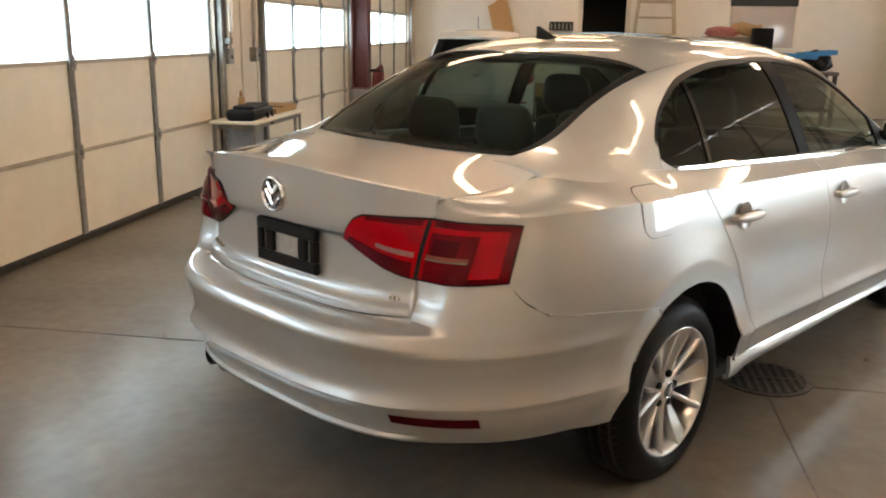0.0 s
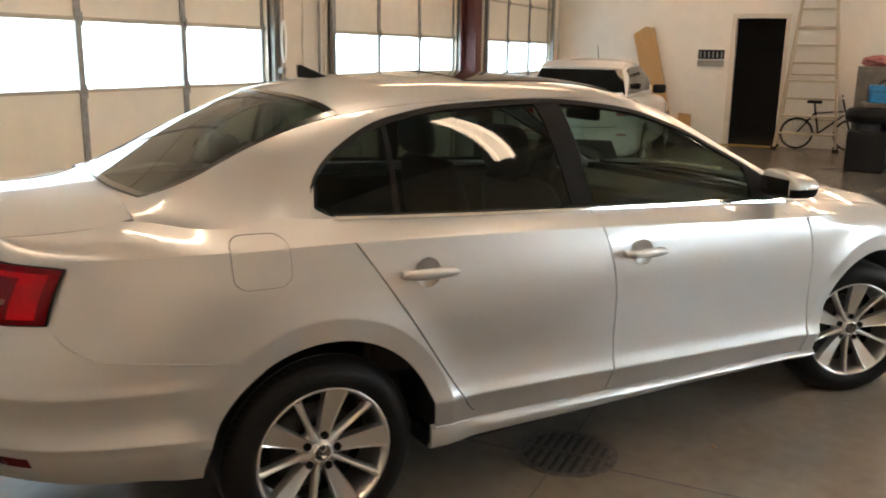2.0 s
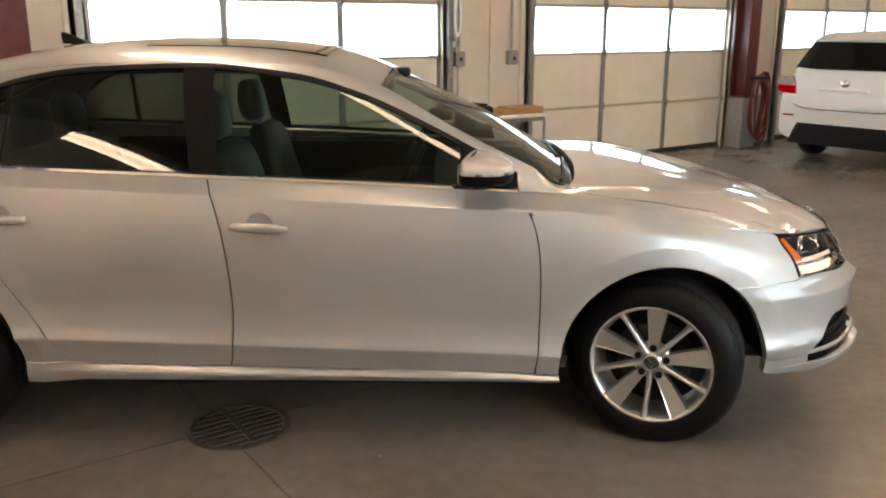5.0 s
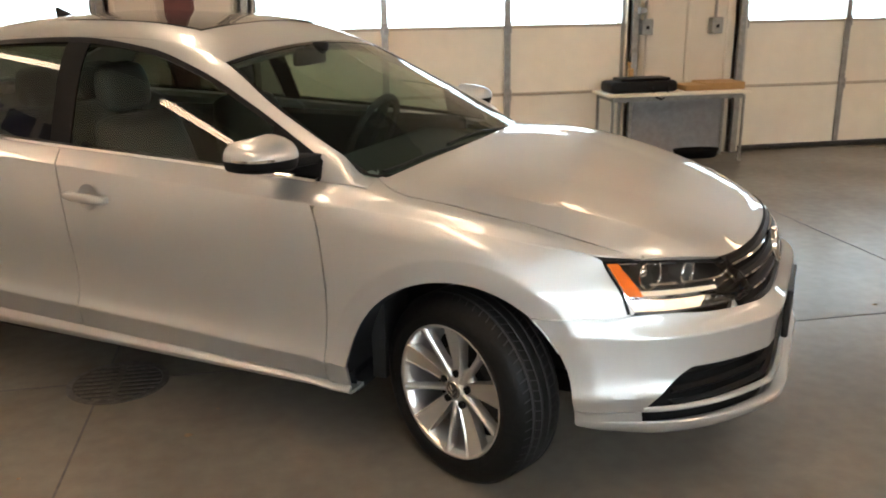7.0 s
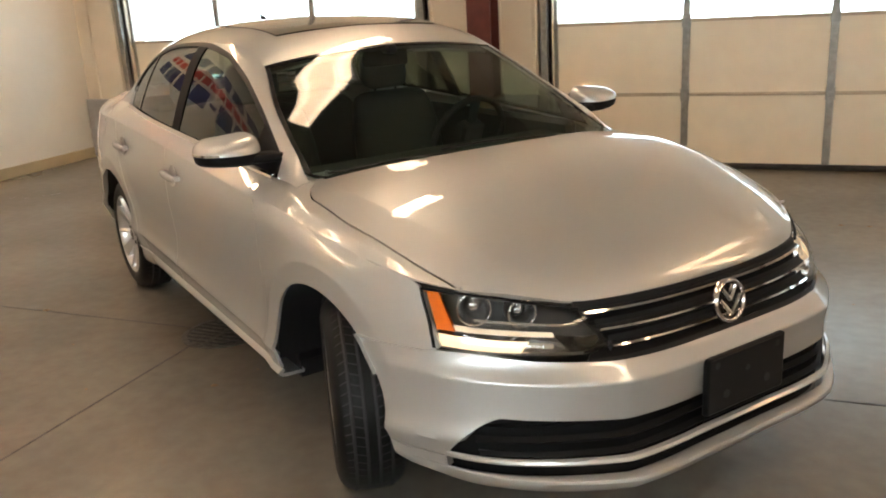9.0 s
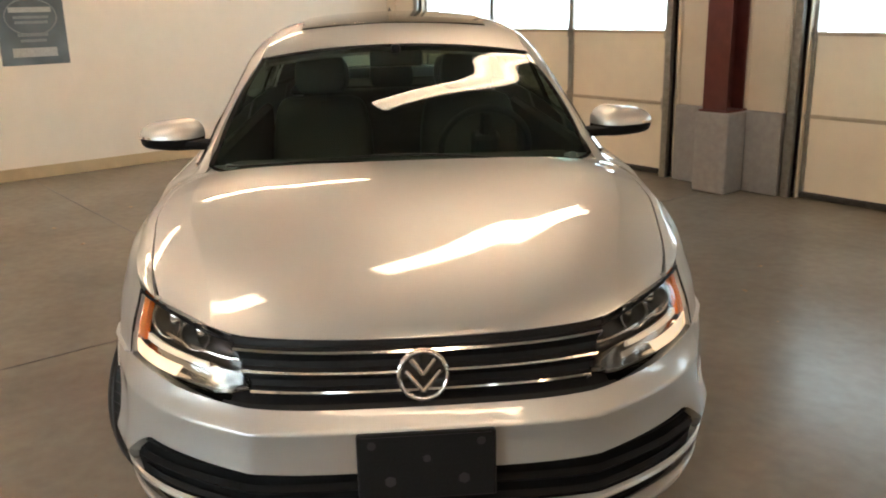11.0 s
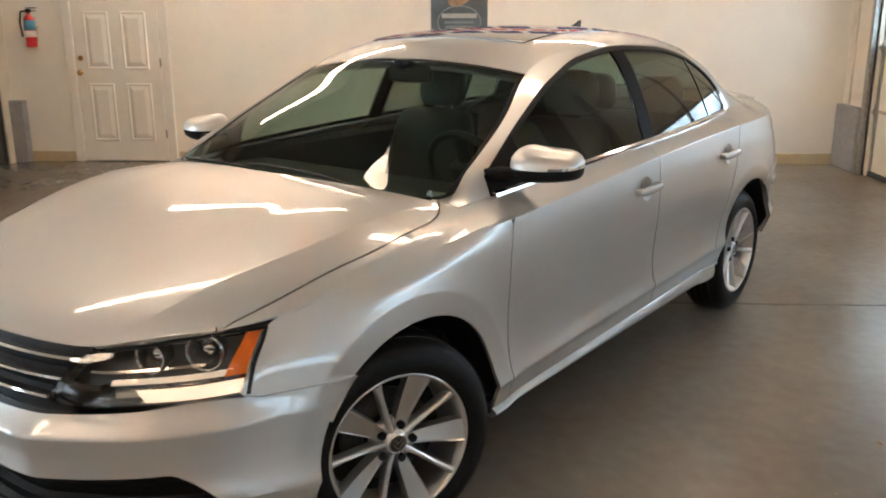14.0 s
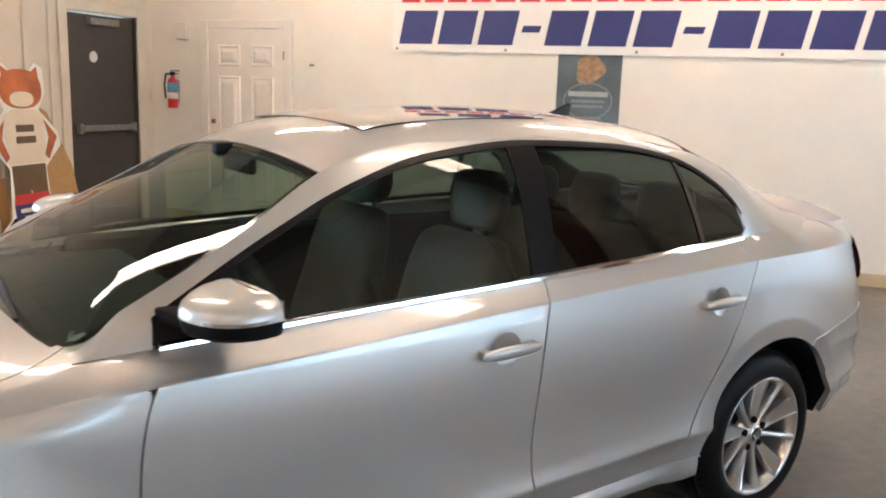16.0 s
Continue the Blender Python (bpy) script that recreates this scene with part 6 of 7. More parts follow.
# door mirrors
def mirror_shell(s, levels):
    """Stacked outlines (height, scale, shift): pointed in front, blunt at the glass."""
    rows = []
    for z, k, sh in levels:
        row = []
        for q in lin(0, 2 * math.pi, 49):
            cx, cy = math.cos(q), math.sin(q)
            p = 2.4 if cx > 0 else 5.0
            r = (abs(cx) ** p + abs(cy) ** p) ** (-1 / p)
            x = cx * r * (0.118 if cx > 0 else 0.045)
            y = cy * r * 0.118
            row.append((x * k + sh, y * (0.35 + 0.65 * k), z * (1 - 0.12 * y * s / 0.118)))
        rows.append(row)
    return np.array(rows)


for s in (-1, 1):
    cap = mirror_shell(s, ((-0.012, 1.0, 0.0), (0.0, 0.995, 0.0), (0.014, 0.95, -0.002), (0.027, 0.84, -0.006), (0.038, 0.66, -0.012), (0.045, 0.40, -0.018), (0.047, 0.06, -0.02)))
    m = panel("door_mirror", [cap], SILVER, CAR, "silver door mirror on a black foot", 0, (0, 0, -0.01))
    m.matrix_basis = pose(0.660, s * 0.862, 1.036, 0, 0, 16 * s)
    bowl = mirror_shell(s, ((-0.0125, 0.985, 0.0), (-0.026, 0.975, 0.0), (-0.042, 0.94, -0.002), (-0.051, 0.85, -0.004), (-0.054, 0.5, -0.006), (-0.054, 0.02, -0.006)))
    panel("mirror_base", [bowl], MATTE, m, "black lower half of the mirror", 0, (0, 0, 0))
    part("mirror_foot", boxes((0.0, 0.085, min(-s * 0.20, -s * 0.06), max(-s * 0.20, -s * 0.06), -0.052, -0.020), bevel=0.011, seg=2), MATTE, m, "", True)
    strip = mirror_shell(s, ((-0.0115, 1.008, 0.0), (-0.003, 1.008, 0.0)))[:, 2:12] if s > 0 else mirror_shell(s, ((-0.0115, 1.008, 0.0), (-0.003, 1.008, 0.0)))[:, 37:47]
    panel("turn_strip", [strip], REFLECTOR, m, "clear turn signal strip", 0.003, (0, 0, 0))
    part("mirror_glass", boxes((-0.050, -0.046, -0.092, 0.092, -0.040, 0.024), bevel=0.001), CHROME, m)
    panel("mirror_sail", mirrored([win_grid(lambda v: 0.60, lambda v: 0.803, 12, 10, 0.002, -0.003)], s), MATTE, CAR, "black triangle at the window corner", 0.008)

# handles
for s in (-1, 1):
    for x, z, seam in ((-0.090, 0.832, 0), (-0.985, 0.860, 0)):
        y = float(side_y(x, z))
        bm = bmesh.new()
        bmesh.ops.create_uvsphere(bm, u_segments=20, v_segments=12, radius=1)
        for ve in bm.verts:
            c = ve.co
            ve.co = Vector((0.102 * math.copysign(abs(c.x) ** 0.7, c.x), 0.014 * c.y, 0.017 * math.copysign(abs(c.z) ** 0.8, c.z)))
        h = part("door_handle", bm, SILVER, CAR, "silver pull door handle", True)
        h.matrix_basis = pose(x, s * (y + 0.030), z, 0, 1.5)
        for fx in (-0.08, 0.08):
            part("handle_foot", boxes((fx - 0.015, fx + 0.015, -0.015 - 0.015 * s, 0.015 - 0.015 * s, -0.012, 0.012), bevel=0.004), SILVER, h)
        v, f = lathe(((0.047, 0.0035), (0.041, -0.001), (0.0, -0.002)), 32)
        cup = link_part("handle_cup", mesh_of("handle_cup", v, f), mat("cup_shadow_paint", (0.40, 0.39, 0.38), 0.35, 0.7) if "cup_shadow_paint" not in bpy.data.materials else bpy.data.materials["cup_shadow_paint"], CAR, "round hollow behind the handle")
        cup.matrix_basis = pose(x, s * (y + 0.005), z, 6, 0, 0 if s > 0 else 180)

# plates, badges, antenna
holder = part("plate_holder", boxes((2.218, 2.240, -0.160, 0.160, 0.385, 0.553), bevel=0.006, seg=2), BLACK, bumper_f, "empty black plate bracket")
for y, z, r in ((-0.125, 0.528, 0.010), (0.125, 0.528, 0.010), (0.0, 0.490, 0.009), (-0.085, 0.435, 0.014), (0.085, 0.435, 0.014)):
    bm = bmesh.new()
    cyl(bm, (2.2395, y, z), (2.2412, y, z), r, 6 if r > 0.012 else 14)
    part("bracket_hole", bm, DARK, holder)
part("bracket_rib", boxes((2.239, 2.2425, -0.150, 0.150, 0.543, 0.549)), BLACK, holder)
PLATE_Y = -0.035
plate = part("plate_frame", boxes(*[(-2.285, -2.262, PLATE_Y + a, PLATE_Y + b, c, d) for a, b, c, d in ((-0.145, 0.145, 0.855, 0.890), (-0.145, 0.145, 0.756, 0.790), (-0.145, -0.118, 0.790, 0.855), (0.118, 0.145, 0.790, 0.855), (-0.100, -0.062, 0.790, 0.855), (0.062, 0.100, 0.790, 0.855))], bevel=0.004), BLACK, CAR, "black plate frame, empty, with a pale centre")
part("plate_back", boxes((-2.272, -2.258, PLATE_Y - 0.14, PLATE_Y + 0.14, 0.762, 0.885)), mat("bare_lid_paint", (0.45, 0.44, 0.42), 0.4, 0.5, 60, 0.1), plate)


def badge(parent, loc, rot, r):
    v, f = lathe(((r, 0.0), (r, 0.012), (r * 0.93, 0.018), (r * 0.84, 0.016), (r * 0.82, 0.008)), 40)
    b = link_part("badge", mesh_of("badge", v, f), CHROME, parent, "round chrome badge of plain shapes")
    b.matrix_basis = Matrix.Translation(loc) @ rot
    v, f = lathe(((r * 0.84, 0.007), (0.0, 0.009)), 32)
    link_part("badge_field", mesh_of("badge_field", v, f), GLOSSBLACK, b)
    for zt, zb, w in ((0.60, 0.02, 0.46), (0.16, -0.62, 0.66)):
        bm = bmesh.new()
        for q in (-1, 1):
            cyl(bm, (q * w * r, 0.011, zt * r), (0, 0.011, zb * r), r * 0.095, 8)
        bmesh.ops.remove_doubles(bm, verts=bm.verts, dist=0.0001)
        part("badge_chevron", bm, CHROME, b)
    return b


badge(CAR, (2.160, 0, 0.664), Matrix.Rotation(radians(-90), 4, "Z") @ Matrix.Rotation(radians(10), 4, "X"), 0.062)
badge(CAR, (-2.291, -0.01, 0.977), Matrix.Rotation(radians(90), 4, "Z"), 0.054)
bm = bmesh.new()
vs = [bm.verts.new(p) for p in ((-0.07, 0, 0), (0.06, 0.022, 0), (0.06, -0.022, 0), (-0.055, 0, 0.047), (-0.075, 0, 0.045), (0.09, 0, -0.004))]
bmesh.ops.convex_hull(bm, input=bm.verts)
part("antenna", bm, BLACK, roof, "black shark fin antenna").matrix_basis = pose(-1.0, 0, upper_at_y(-1.0, 0) - 0.002, 0, 3)


# small exterior details
def skin(x, z, s, off):
    zs = float(f_shoulder(x))
    if z <= zs:
        y = float(side_y(x, z))
    else:
        row = np.array(quarter_row(x))
        y = float(np.interp(z, row[:, 2], row[:, 1]))
    return (x, s * (y + off), z)


def squircle(a, b):
    a, b = 2 * a - 1, 2 * b - 1
    return 0.5 + 0.5 * a * (1 - 0.16 * b ** 6), 0.5 + 0.5 * b * (1 - 0.16 * a ** 6)


flap = [[skin(-1.590 + 0.168 * squircle(u, v)[0], 0.870 + 0.142 * squircle(u, v)[1], -1, 0.0028) for u in lin(0, 1, 16)] for v in lin(0, 1, 16)]
flap_rim = [[skin(-1.5915 + 0.171 * squircle(u, v)[0], 0.8685 + 0.145 * squircle(u, v)[1], -1, 0.0012) for u in lin(0, 1, 16)] for v in lin(0, 1, 16)]
panel("fuel_flap_gap", [np.array(flap_rim)], BLACK, CAR, "dark gap round the fuel flap", 0.002)
panel("fuel_flap", [np.array(flap)], SILVER, CAR, "silver fuel filler flap", 0.002)
for s in (-1, 1):
    g = [[ring(z, p * s, -1) * np.array((1.0015, 1.003, 1)) for p in lin(float(ring_phi_y(0.42, 0.50, -1)), float(ring_phi_y(0.42, 0.70, -1)), 16)] for z in (0.404, 0.416, 0.430)]
    panel("rear_reflector", [np.array(g)], DEEP_RED, bumper_r, "slim red reflector in the bumper", 0.004, (-1.2, 0, 0.5))
g = [[ring(z, float(ring_phi_y(z, 0.62, -1)) * u, -1) * np.array((0.97, 0.97, 1)) for u in lin(-1, 1, 41)] for z in lin(0.335, 0.41, 5)]
panel("rear_valance", [np.array(g)], BLACK, bumper_r, "black lower valance", 0.01, (-1.2, 0, 0.5))
for y in (0.44, 0.52):
    v, f = lathe(((0.028, 0.0), (0.032, 0.0), (0.032, 0.14), (0.028, 0.14), (0.026, 0.02)), 24)
    e = link_part("exhaust_tip", mesh_of("exhaust_tip", v, f), DARKMETAL, CAR, "dark round exhaust tip")
    e.matrix_basis = pose(-2.255, y - 0.04, 0.315, 0, 0, -90)
# border print and seals of the screens
def border(grid, rows, cols, off):
    g = np.array(grid)
    n = np.cross(np.gradient(g, axis=0), np.gradient(g, axis=1))
    n /= np.linalg.norm(n, axis=2, keepdims=True) + 1e-9
    if n[..., 2].sum() < 0:
        n = -n
    g = g + n * off
    return [g[:rows], g[-rows:], g[:, :cols], g[:, -cols:]]


panel("screen_seal", border(WSCREEN, 2, 2, 0.002), GLOSSBLACK, CAR, "black border round the windshield", 0.003)
panel("screen_seal", border(screen_grid(rg_top, rg_bot, 41, 30, 0.004, lambda v: 0.6 * min(1.0, v * 4)), 2, 2, 0.002), GLOSSBLACK, CAR, "black border round the rear window", 0.003)
cowl = []
for v in lin(0, 1, 5):
    cowl.append([(ws_bot(u) - 0.02 + 0.045 * v, 0.70 * u, float(glass_z(min(1.05, ws_bot(u)), 0.69 * u)) - 0.012 - 0.022 * v) for u in lin(-0.96, 0.96, 41)])
panel("cowl", [np.array(cowl)], BLACK, CAR, "black cowl below the windshield", 0.01, (1, 0, 0.5))
for y0, y1, x1 in ((0.42, -0.18, 0.93), (-0.12, -0.62, 0.86)):
    bm = bmesh.new()
    pts = []
    for k in lin(0, 1, 9):
        y = y0 + (y1 - y0) * k
        u = y / 0.72
        x = ws_bot(u) - 0.012 - 0.03 * math.sin(math.pi * k * 0.6)
        pts.append(Vector((x, y, glass_z(min(x, 1.05), y) + 0.006)))
    rings = [[bm.verts.new((p.x + 0.006 * math.cos(a), p.y, p.z + 0.004 * math.sin(a))) for a in lin(0, 2 * math.pi, 9)[:-1]] for p in pts]
    for r0, r1 in zip(rings[:-1], rings[1:]):
        for k in range(8):
            bm.faces.new((r0[k], r0[(k + 1) % 8], r1[(k + 1) % 8], r1[k]))
    bm.faces.new(rings[0])
    bm.faces.new(rings[-1][::-1])
    bmesh.ops.recalc_face_normals(bm, faces=bm.faces)
    part("wiper", bm, BLACK, CAR, "black wiper arm and blade", True)
# small bright model letters, drawn as plain bars
for y0, n, z, d in ((0.50, 7, 0.735, 0.019), (-0.432, 3, 0.737, 0.0125)):
    for k in range(n):
        y = y0 - d * k
        p = ring(z, float(ring_phi_y(z, y, -1)), -1)
        part("lettering_bar", boxes((p[0] - 0.004, p[0] + 0.002, y - 0.32 * d, y + 0.32 * d, z - 0.007, z + 0.007), bevel=0.0015), CHROME_DARK, CAR)

# ---- far end of the workshop ----
def loft(stations, p=4.0, n=40):
    """Closed body through superellipse sections (x, half width, bottom, top)."""
    g = []
    for x, w, z0, z1 in stations:
        c, h = (z0 + z1) / 2, (z1 - z0) / 2
        row = []
        for k in range(n + 1):
            a = 2 * math.pi * k / n
            row.append((x, w * math.copysign(abs(math.cos(a)) ** (2 / p), math.cos(a)), c + h * math.copysign(abs(math.sin(a)) ** (2 / p), math.sin(a))))
        g.append(row)
    return np.array(g)


def smooth_stations(st, n):
    a = np.array(st, float)
    f = [spline(a[:, 0], a[:, k]) for k in (1, 2, 3)]
    xs = lin(a[0, 0], a[-1, 0], n)
    return [(x, float(f[0](x)), float(f[1](x)), float(f[2](x))) for x in xs]


hb = thing("car", pose(7.22, 1.86, 0, 0, 0, 4) @ Matrix.Diagonal((1, 0.90, 1, 1)), "white five-door hatchback parked facing the far wall", "car")
low = smooth_stations(((0.0, 0.80, 0.27, 0.80), (0.05, 0.835, 0.24, 0.93), (0.12, 0.855, 0.23, 0.985), (0.30, 0.87, 0.22, 1.0), (1.0, 0.88, 0.22, 0.99), (2.2, 0.88, 0.22, 0.96), (3.2, 0.87, 0.22, 0.93), (3.8, 0.83, 0.24, 0.85), (4.2, 0.70, 0.28, 0.72), (4.37, 0.45, 0.36, 0.60)), 40)
low = [(-0.004, 0.01, 0.50, 0.52), (-0.003, 0.70, 0.32, 0.76)] + low
top = smooth_stations(((0.08, 0.70, 0.86, 1.00), (0.22, 0.70, 0.86, 1.26), (0.40, 0.68, 0.86, 1.405), (0.8, 0.67, 0.86, 1.46), (1.6, 0.67, 0.86, 1.475), (2.2, 0.66, 0.86, 1.39), (2.8, 0.66, 0.86, 1.14), (3.2, 0.60, 0.80, 0.93)), 40)
panel("body", [loft(low, 6.5)], WHITE_PAINT, hb, flange=0, centre=(2, 0, 0.6))
f_tw, f_tt = spline([a[0] for a in top], [a[1] for a in top]), spline([a[0] for a in top], [a[3] for a in top])
panel("cabin", [loft(top, 3.2)], WHITE_PAINT, hb, flange=0, centre=(2, 0, 0.9))


def cabin_pt(x, z, s, off):
    w, zt = float(f_tw(x)), float(f_tt(x))
    c, h = (0.86 + zt) / 2, (zt - 0.86) / 2
    k = min(0.999, abs(z - c) / h)
    return (x, s * (w * (1 - k ** 3.2) ** (1 / 3.2) + off), z)


DARK_GLASS = mat("dark_window", (0.006, 0.007, 0.007), 0.05, 0, 5, 0.1, spec=0.3)
for s in (-1, 1):
    for x0, x1 in ((0.44, 0.87), (0.885, 1.63), (1.645, 2.48)):
        g = [[cabin_pt(x, 1.02 + (min(1.42, float(f_tt(x)) - 0.10) - 1.02) * v, s, 0.006) for x in lin(x0, x1, 12)] for v in lin(0, 1, 8)]
        panel("side_window", [np.array(g)], DARK_GLASS, hb, "dark side window", 0.008, (1.6, 0, 0.9))
g = []
for v in lin(0, 1, 10):
    z = 1.06 + 0.28 * v
    x = float(np.interp(z, [a[3] for a in top[:8]], [a[0] for a in top[:8]]))
    w = 0.69 - 0.10 * v
    g.append([(0.03 + 0.19 * v + 0.05 * abs(u) ** 4, w * u, z) for u in lin(-1, 1, 20)])
panel("rear_window", [np.array(g)], DARK_GLASS, hb, "dark rear window", 0.09, (2, 0, 1))
g = []
for v in lin(0, 1, 5):
    g.append([(0.22 + 0.30 * v + 0.06 * abs(u) ** 3, 0.60 * u, 1.375 + 0.075 * v - 0.02 * abs(u) ** 3) for u in lin(-1, 1, 16)])
panel("roof_spoiler", [np.array(g)], WHITE_PAINT, hb, "white roof spoiler", 0.03, (1, 0, 1))
g = [[(-0.016 + 0.004 * abs(u) ** 3 + 0.075 * v * v, 0.66 * u, 0.62 + 0.44 * v) for u in lin(-1, 1, 18)] for v in lin(0, 1, 8)]
panel("tailgate", [np.array(g)], WHITE_PAINT, hb, "white tailgate", 0.015, (2, 0, 0.8))
seam = [[(-0.0175, (0.62 + 0.03 * q) * math.copysign(min(1, abs(u) * 1.0), u), 0.612 + 0.004 * k + 0.05 * abs(u) ** 8) for u in lin(-1, 1, 25)] for k, q in ((0, 0), (1, 0), (2, 0))]
panel("tailgate_gap", [np.array(seam)], DARK, hb, "dark gap round the tailgate", 0.004, (2, 0, 0.8))
part("tailgate_grip", boxes((-0.02, 0.06, -0.30, 0.30, 0.82, 0.85), bevel=0.006), WHITE_PAINT, hb)
bm = bmesh.new()
bmesh.ops.create_uvsphere(bm, u_segments=20, v_segments=10, radius=1, matrix=Matrix.Translation((0.01, 0, 0.90)) @ Matrix.Diagonal((0.02, 0.065, 0.045, 1)))
part("badge", bm, CHROME, hb, "oval chrome badge of plain shape", True)
for s in (-1, 1):
    o1 = [(s * y, z) for y, z in ((0.60, 0.795), (0.622, 0.885), (0.852, 0.885), (0.838, 0.845), (0.80, 0.80))]
    o2 = [(s * y, z) for y, z in ((0.623, 0.888), (0.655, 0.970), (0.70, 0.990), (0.80, 0.990), (0.842, 0.960), (0.852, 0.888))]
    l = part("tail_lamp", prism(o1, -0.36), RED_LENS, hb, "red tail lamp wrapped round the corner")
    l.matrix_basis = pose(-0.030, 0, -0.02, 0, 0, 90)
    part("clear_section", prism(o2, -0.36), mat("clear_lamp_top", (0.55, 0.46, 0.44), 0.12, 0.5, 40, 0.4, coat=1.0), l, "clear upper section")
    part("reflector", boxes((-0.008, 0.03, s * 0.68 - 0.075, s * 0.68 + 0.075, 0.525, 0.545), bevel=0.004), RED_LENS, hb)
    m = part("door_mirror", boxes((2.20, 2.32, s * 0.86 - 0.11, s * 0.86 + 0.10, 0.98, 1.11), bevel=0.035, seg=3), BLACK, hb, "black door mirror", True)
bm = bmesh.new()
cyl(bm, (1.95, 0.10, 1.42), (1.80, 0.10, 1.66), 0.006, 8)
part("antenna", bm, BLACK, hb, "thin black roof antenna")
part("lower_bumper", prism([(-0.55, 0.455), (0.55, 0.455), (0.60, 0.36), (0.66, 0.225), (-0.66, 0.225), (-0.60, 0.36)], 0.06), BLACK, hb, "black lower bumper insert").matrix_basis = pose(-0.014, 0, 0, 0, 0, -90)
for x in (0.82, 3.42):
    for s in (-1, 1):
        w = thing("wheel", pose(x, s * 0.78, 0.315, 0, 0, 180 if s > 0 else 0), "", "")
        w.parent = hb
        v, f = lathe(((0.205, -0.10), (0.25, -0.108), (0.29, -0.10), (0.315, -0.07), (0.315, 0.07), (0.29, 0.10), (0.2, 0.10)), 48)
        link_part("tyre", mesh_of("tyre", v, f), RUBBER, w)
        v, f = lathe(((0.0, -0.075), (0.05, -0.08), (0.12, -0.072), (0.19, -0.09), (0.206, -0.10), (0.206, -0.08)), 40)
        link_part("rim", mesh_of("rim", v, f), ALLOY, w, "silver wheel rim")
        # flat black half discs on the body stand in for shaded arch openings
        half = [(0.35 * math.cos(a), 0.35 * math.sin(a)) for a in lin(-0.2, math.pi + 0.2, 24)]
        part("arch_shade", prism(half, 0.004), BLACK, w, "flat black half disc in place of the wheel arch's shade").matrix_basis = pose(0, -0.1035, 0)
        bm = bmesh.new()
        for k in range(7):
            a = 2 * math.pi * k / 7
            cyl(bm, (0.06 * math.cos(a), -0.112, 0.06 * math.sin(a)), (0.19 * math.cos(a), -0.118, 0.19 * math.sin(a)), 0.016, 6)
        part("spokes", bm, ALLOY, w, "silver spokes")

# leaning cardboard, key rack, switch, step ladder
p = part("cardboard_sheet", prism([(-0.19, 0), (0.19, 0), (0.19, 2.04), (0.05, 2.10), (-0.19, 2.02)], 0.05), CARDBOARD)
tagged(p, "tall brown cardboard sleeve leaning on the wall", "cardboard").matrix_basis = pose(12.30, 1.62, 0, 0, 0, -90) @ pose(0, 0, 0, -4, -15, 0)
p = part("cardboard_flap", prism([(-0.12, 0), (0.12, 0), (0.10, 0.5), (-0.12, 0.52)], 0.03), CARDBOARD)
tagged(p, "short brown cardboard piece leaning on the wall", "cardboard").matrix_basis = pose(12.40, 1.30, 0, 0, 0, -90) @ pose(0, 0, 0, -6, 0, 0)
k = thing("key_rack", pose(XB - 0.02, 0.94, 1.36), "dark key rack with hanging keys on the wall", "key rack")
part("board", boxes((-0.02, 0.02, -0.22, 0.22, 0.12, 0.28), bevel=0.005), BLACK, k)
for i in range(6):
    y = -0.18 + 0.072 * i
    part("key", boxes((-0.045, -0.022, y - 0.014, y + 0.014, 0.14, 0.25), bevel=0.004), GALV, k)
part("tray", boxes((-0.08, 0.02, -0.22, 0.22, 0.0, 0.10), bevel=0.006), GALV, k)
for y, z in ((1.25, 1.08), (0.78, 1.08), (1.02, 0.98)):
    tagged(part("outlet", boxes((XB - 0.012, XB, y - 0.04, y + 0.04, z, z + 0.12), bevel=0.004), DOOR_WHITE), "white outlet plate on the far wall", "outlet", "wall outlets")
setting("door_trim", boxes((XB - 0.02, XB, 0.552, 0.63, 0, 2.26), (XB - 0.02, XB, -0.33, -0.252, 0, 2.26), (XB - 0.02, XB, -0.252, 0.552, 2.182, 2.26), bevel=0.004), STEEL_WALL, "cream painted frame of the far doorway", "trim")
setting("floor_stripe", boxes((XB - 0.35, XB - 0.021, -0.34, 0.70, 0.0, 0.002)), mat("yellow_paint", (0.50, 0.30, 0.04), 0.5, 0, 12, 0.25), "worn yellow stripe painted at the doorway", "stripe")
b = part("rubbish_bag", bmesh.new(), BLACK)
bm = bmesh.new()
bmesh.ops.create_icosphere(bm, subdivisions=4, radius=1)
for ve in bm.verts:
    q = ve.co * (1 + 0.25 * noise.noise(ve.co * 2.3) + 0.1 * noise.noise(ve.co * 6))
    ve.co = Vector((q.x * 0.30, q.y * 0.40, max(0, q.z * 0.16 + 0.10)))
bm.to_mesh(b.data)
bm.free()
tagged(b, "crumpled black plastic sheet lying on the floor", "plastic sheet").matrix_basis = pose(12.0, 1.30, 0)

l = thing("step_ladder", pose(12.28, -0.76, 0), "tall cream fibreglass step ladder standing open by the wall", "ladder")
ALU = mat("ladder_cream", (0.46, 0.39, 0.28), 0.5, 0, 20, 0.08)
H = 3.1
for s in (-1, 1):
    for dx, ex in ((-0.26, 0.0), (0.20, 0.05)):
        bm = bmesh.new()
        cyl(bm, (dx, s * 0.48, 0.02), (ex, s * 0.21, H), 0.032, 4)
        part("rail", bm, ALU, l)
    part("foot", boxes((-0.30, -0.22, s * 0.48 - 0.05, s * 0.48 + 0.05, 0, 0.05), bevel=0.006), BLACK, l)
    part("foot", boxes((0.16, 0.24, s * 0.48 - 0.05, s * 0.48 + 0.05, 0, 0.05), bevel=0.006), BLACK, l)
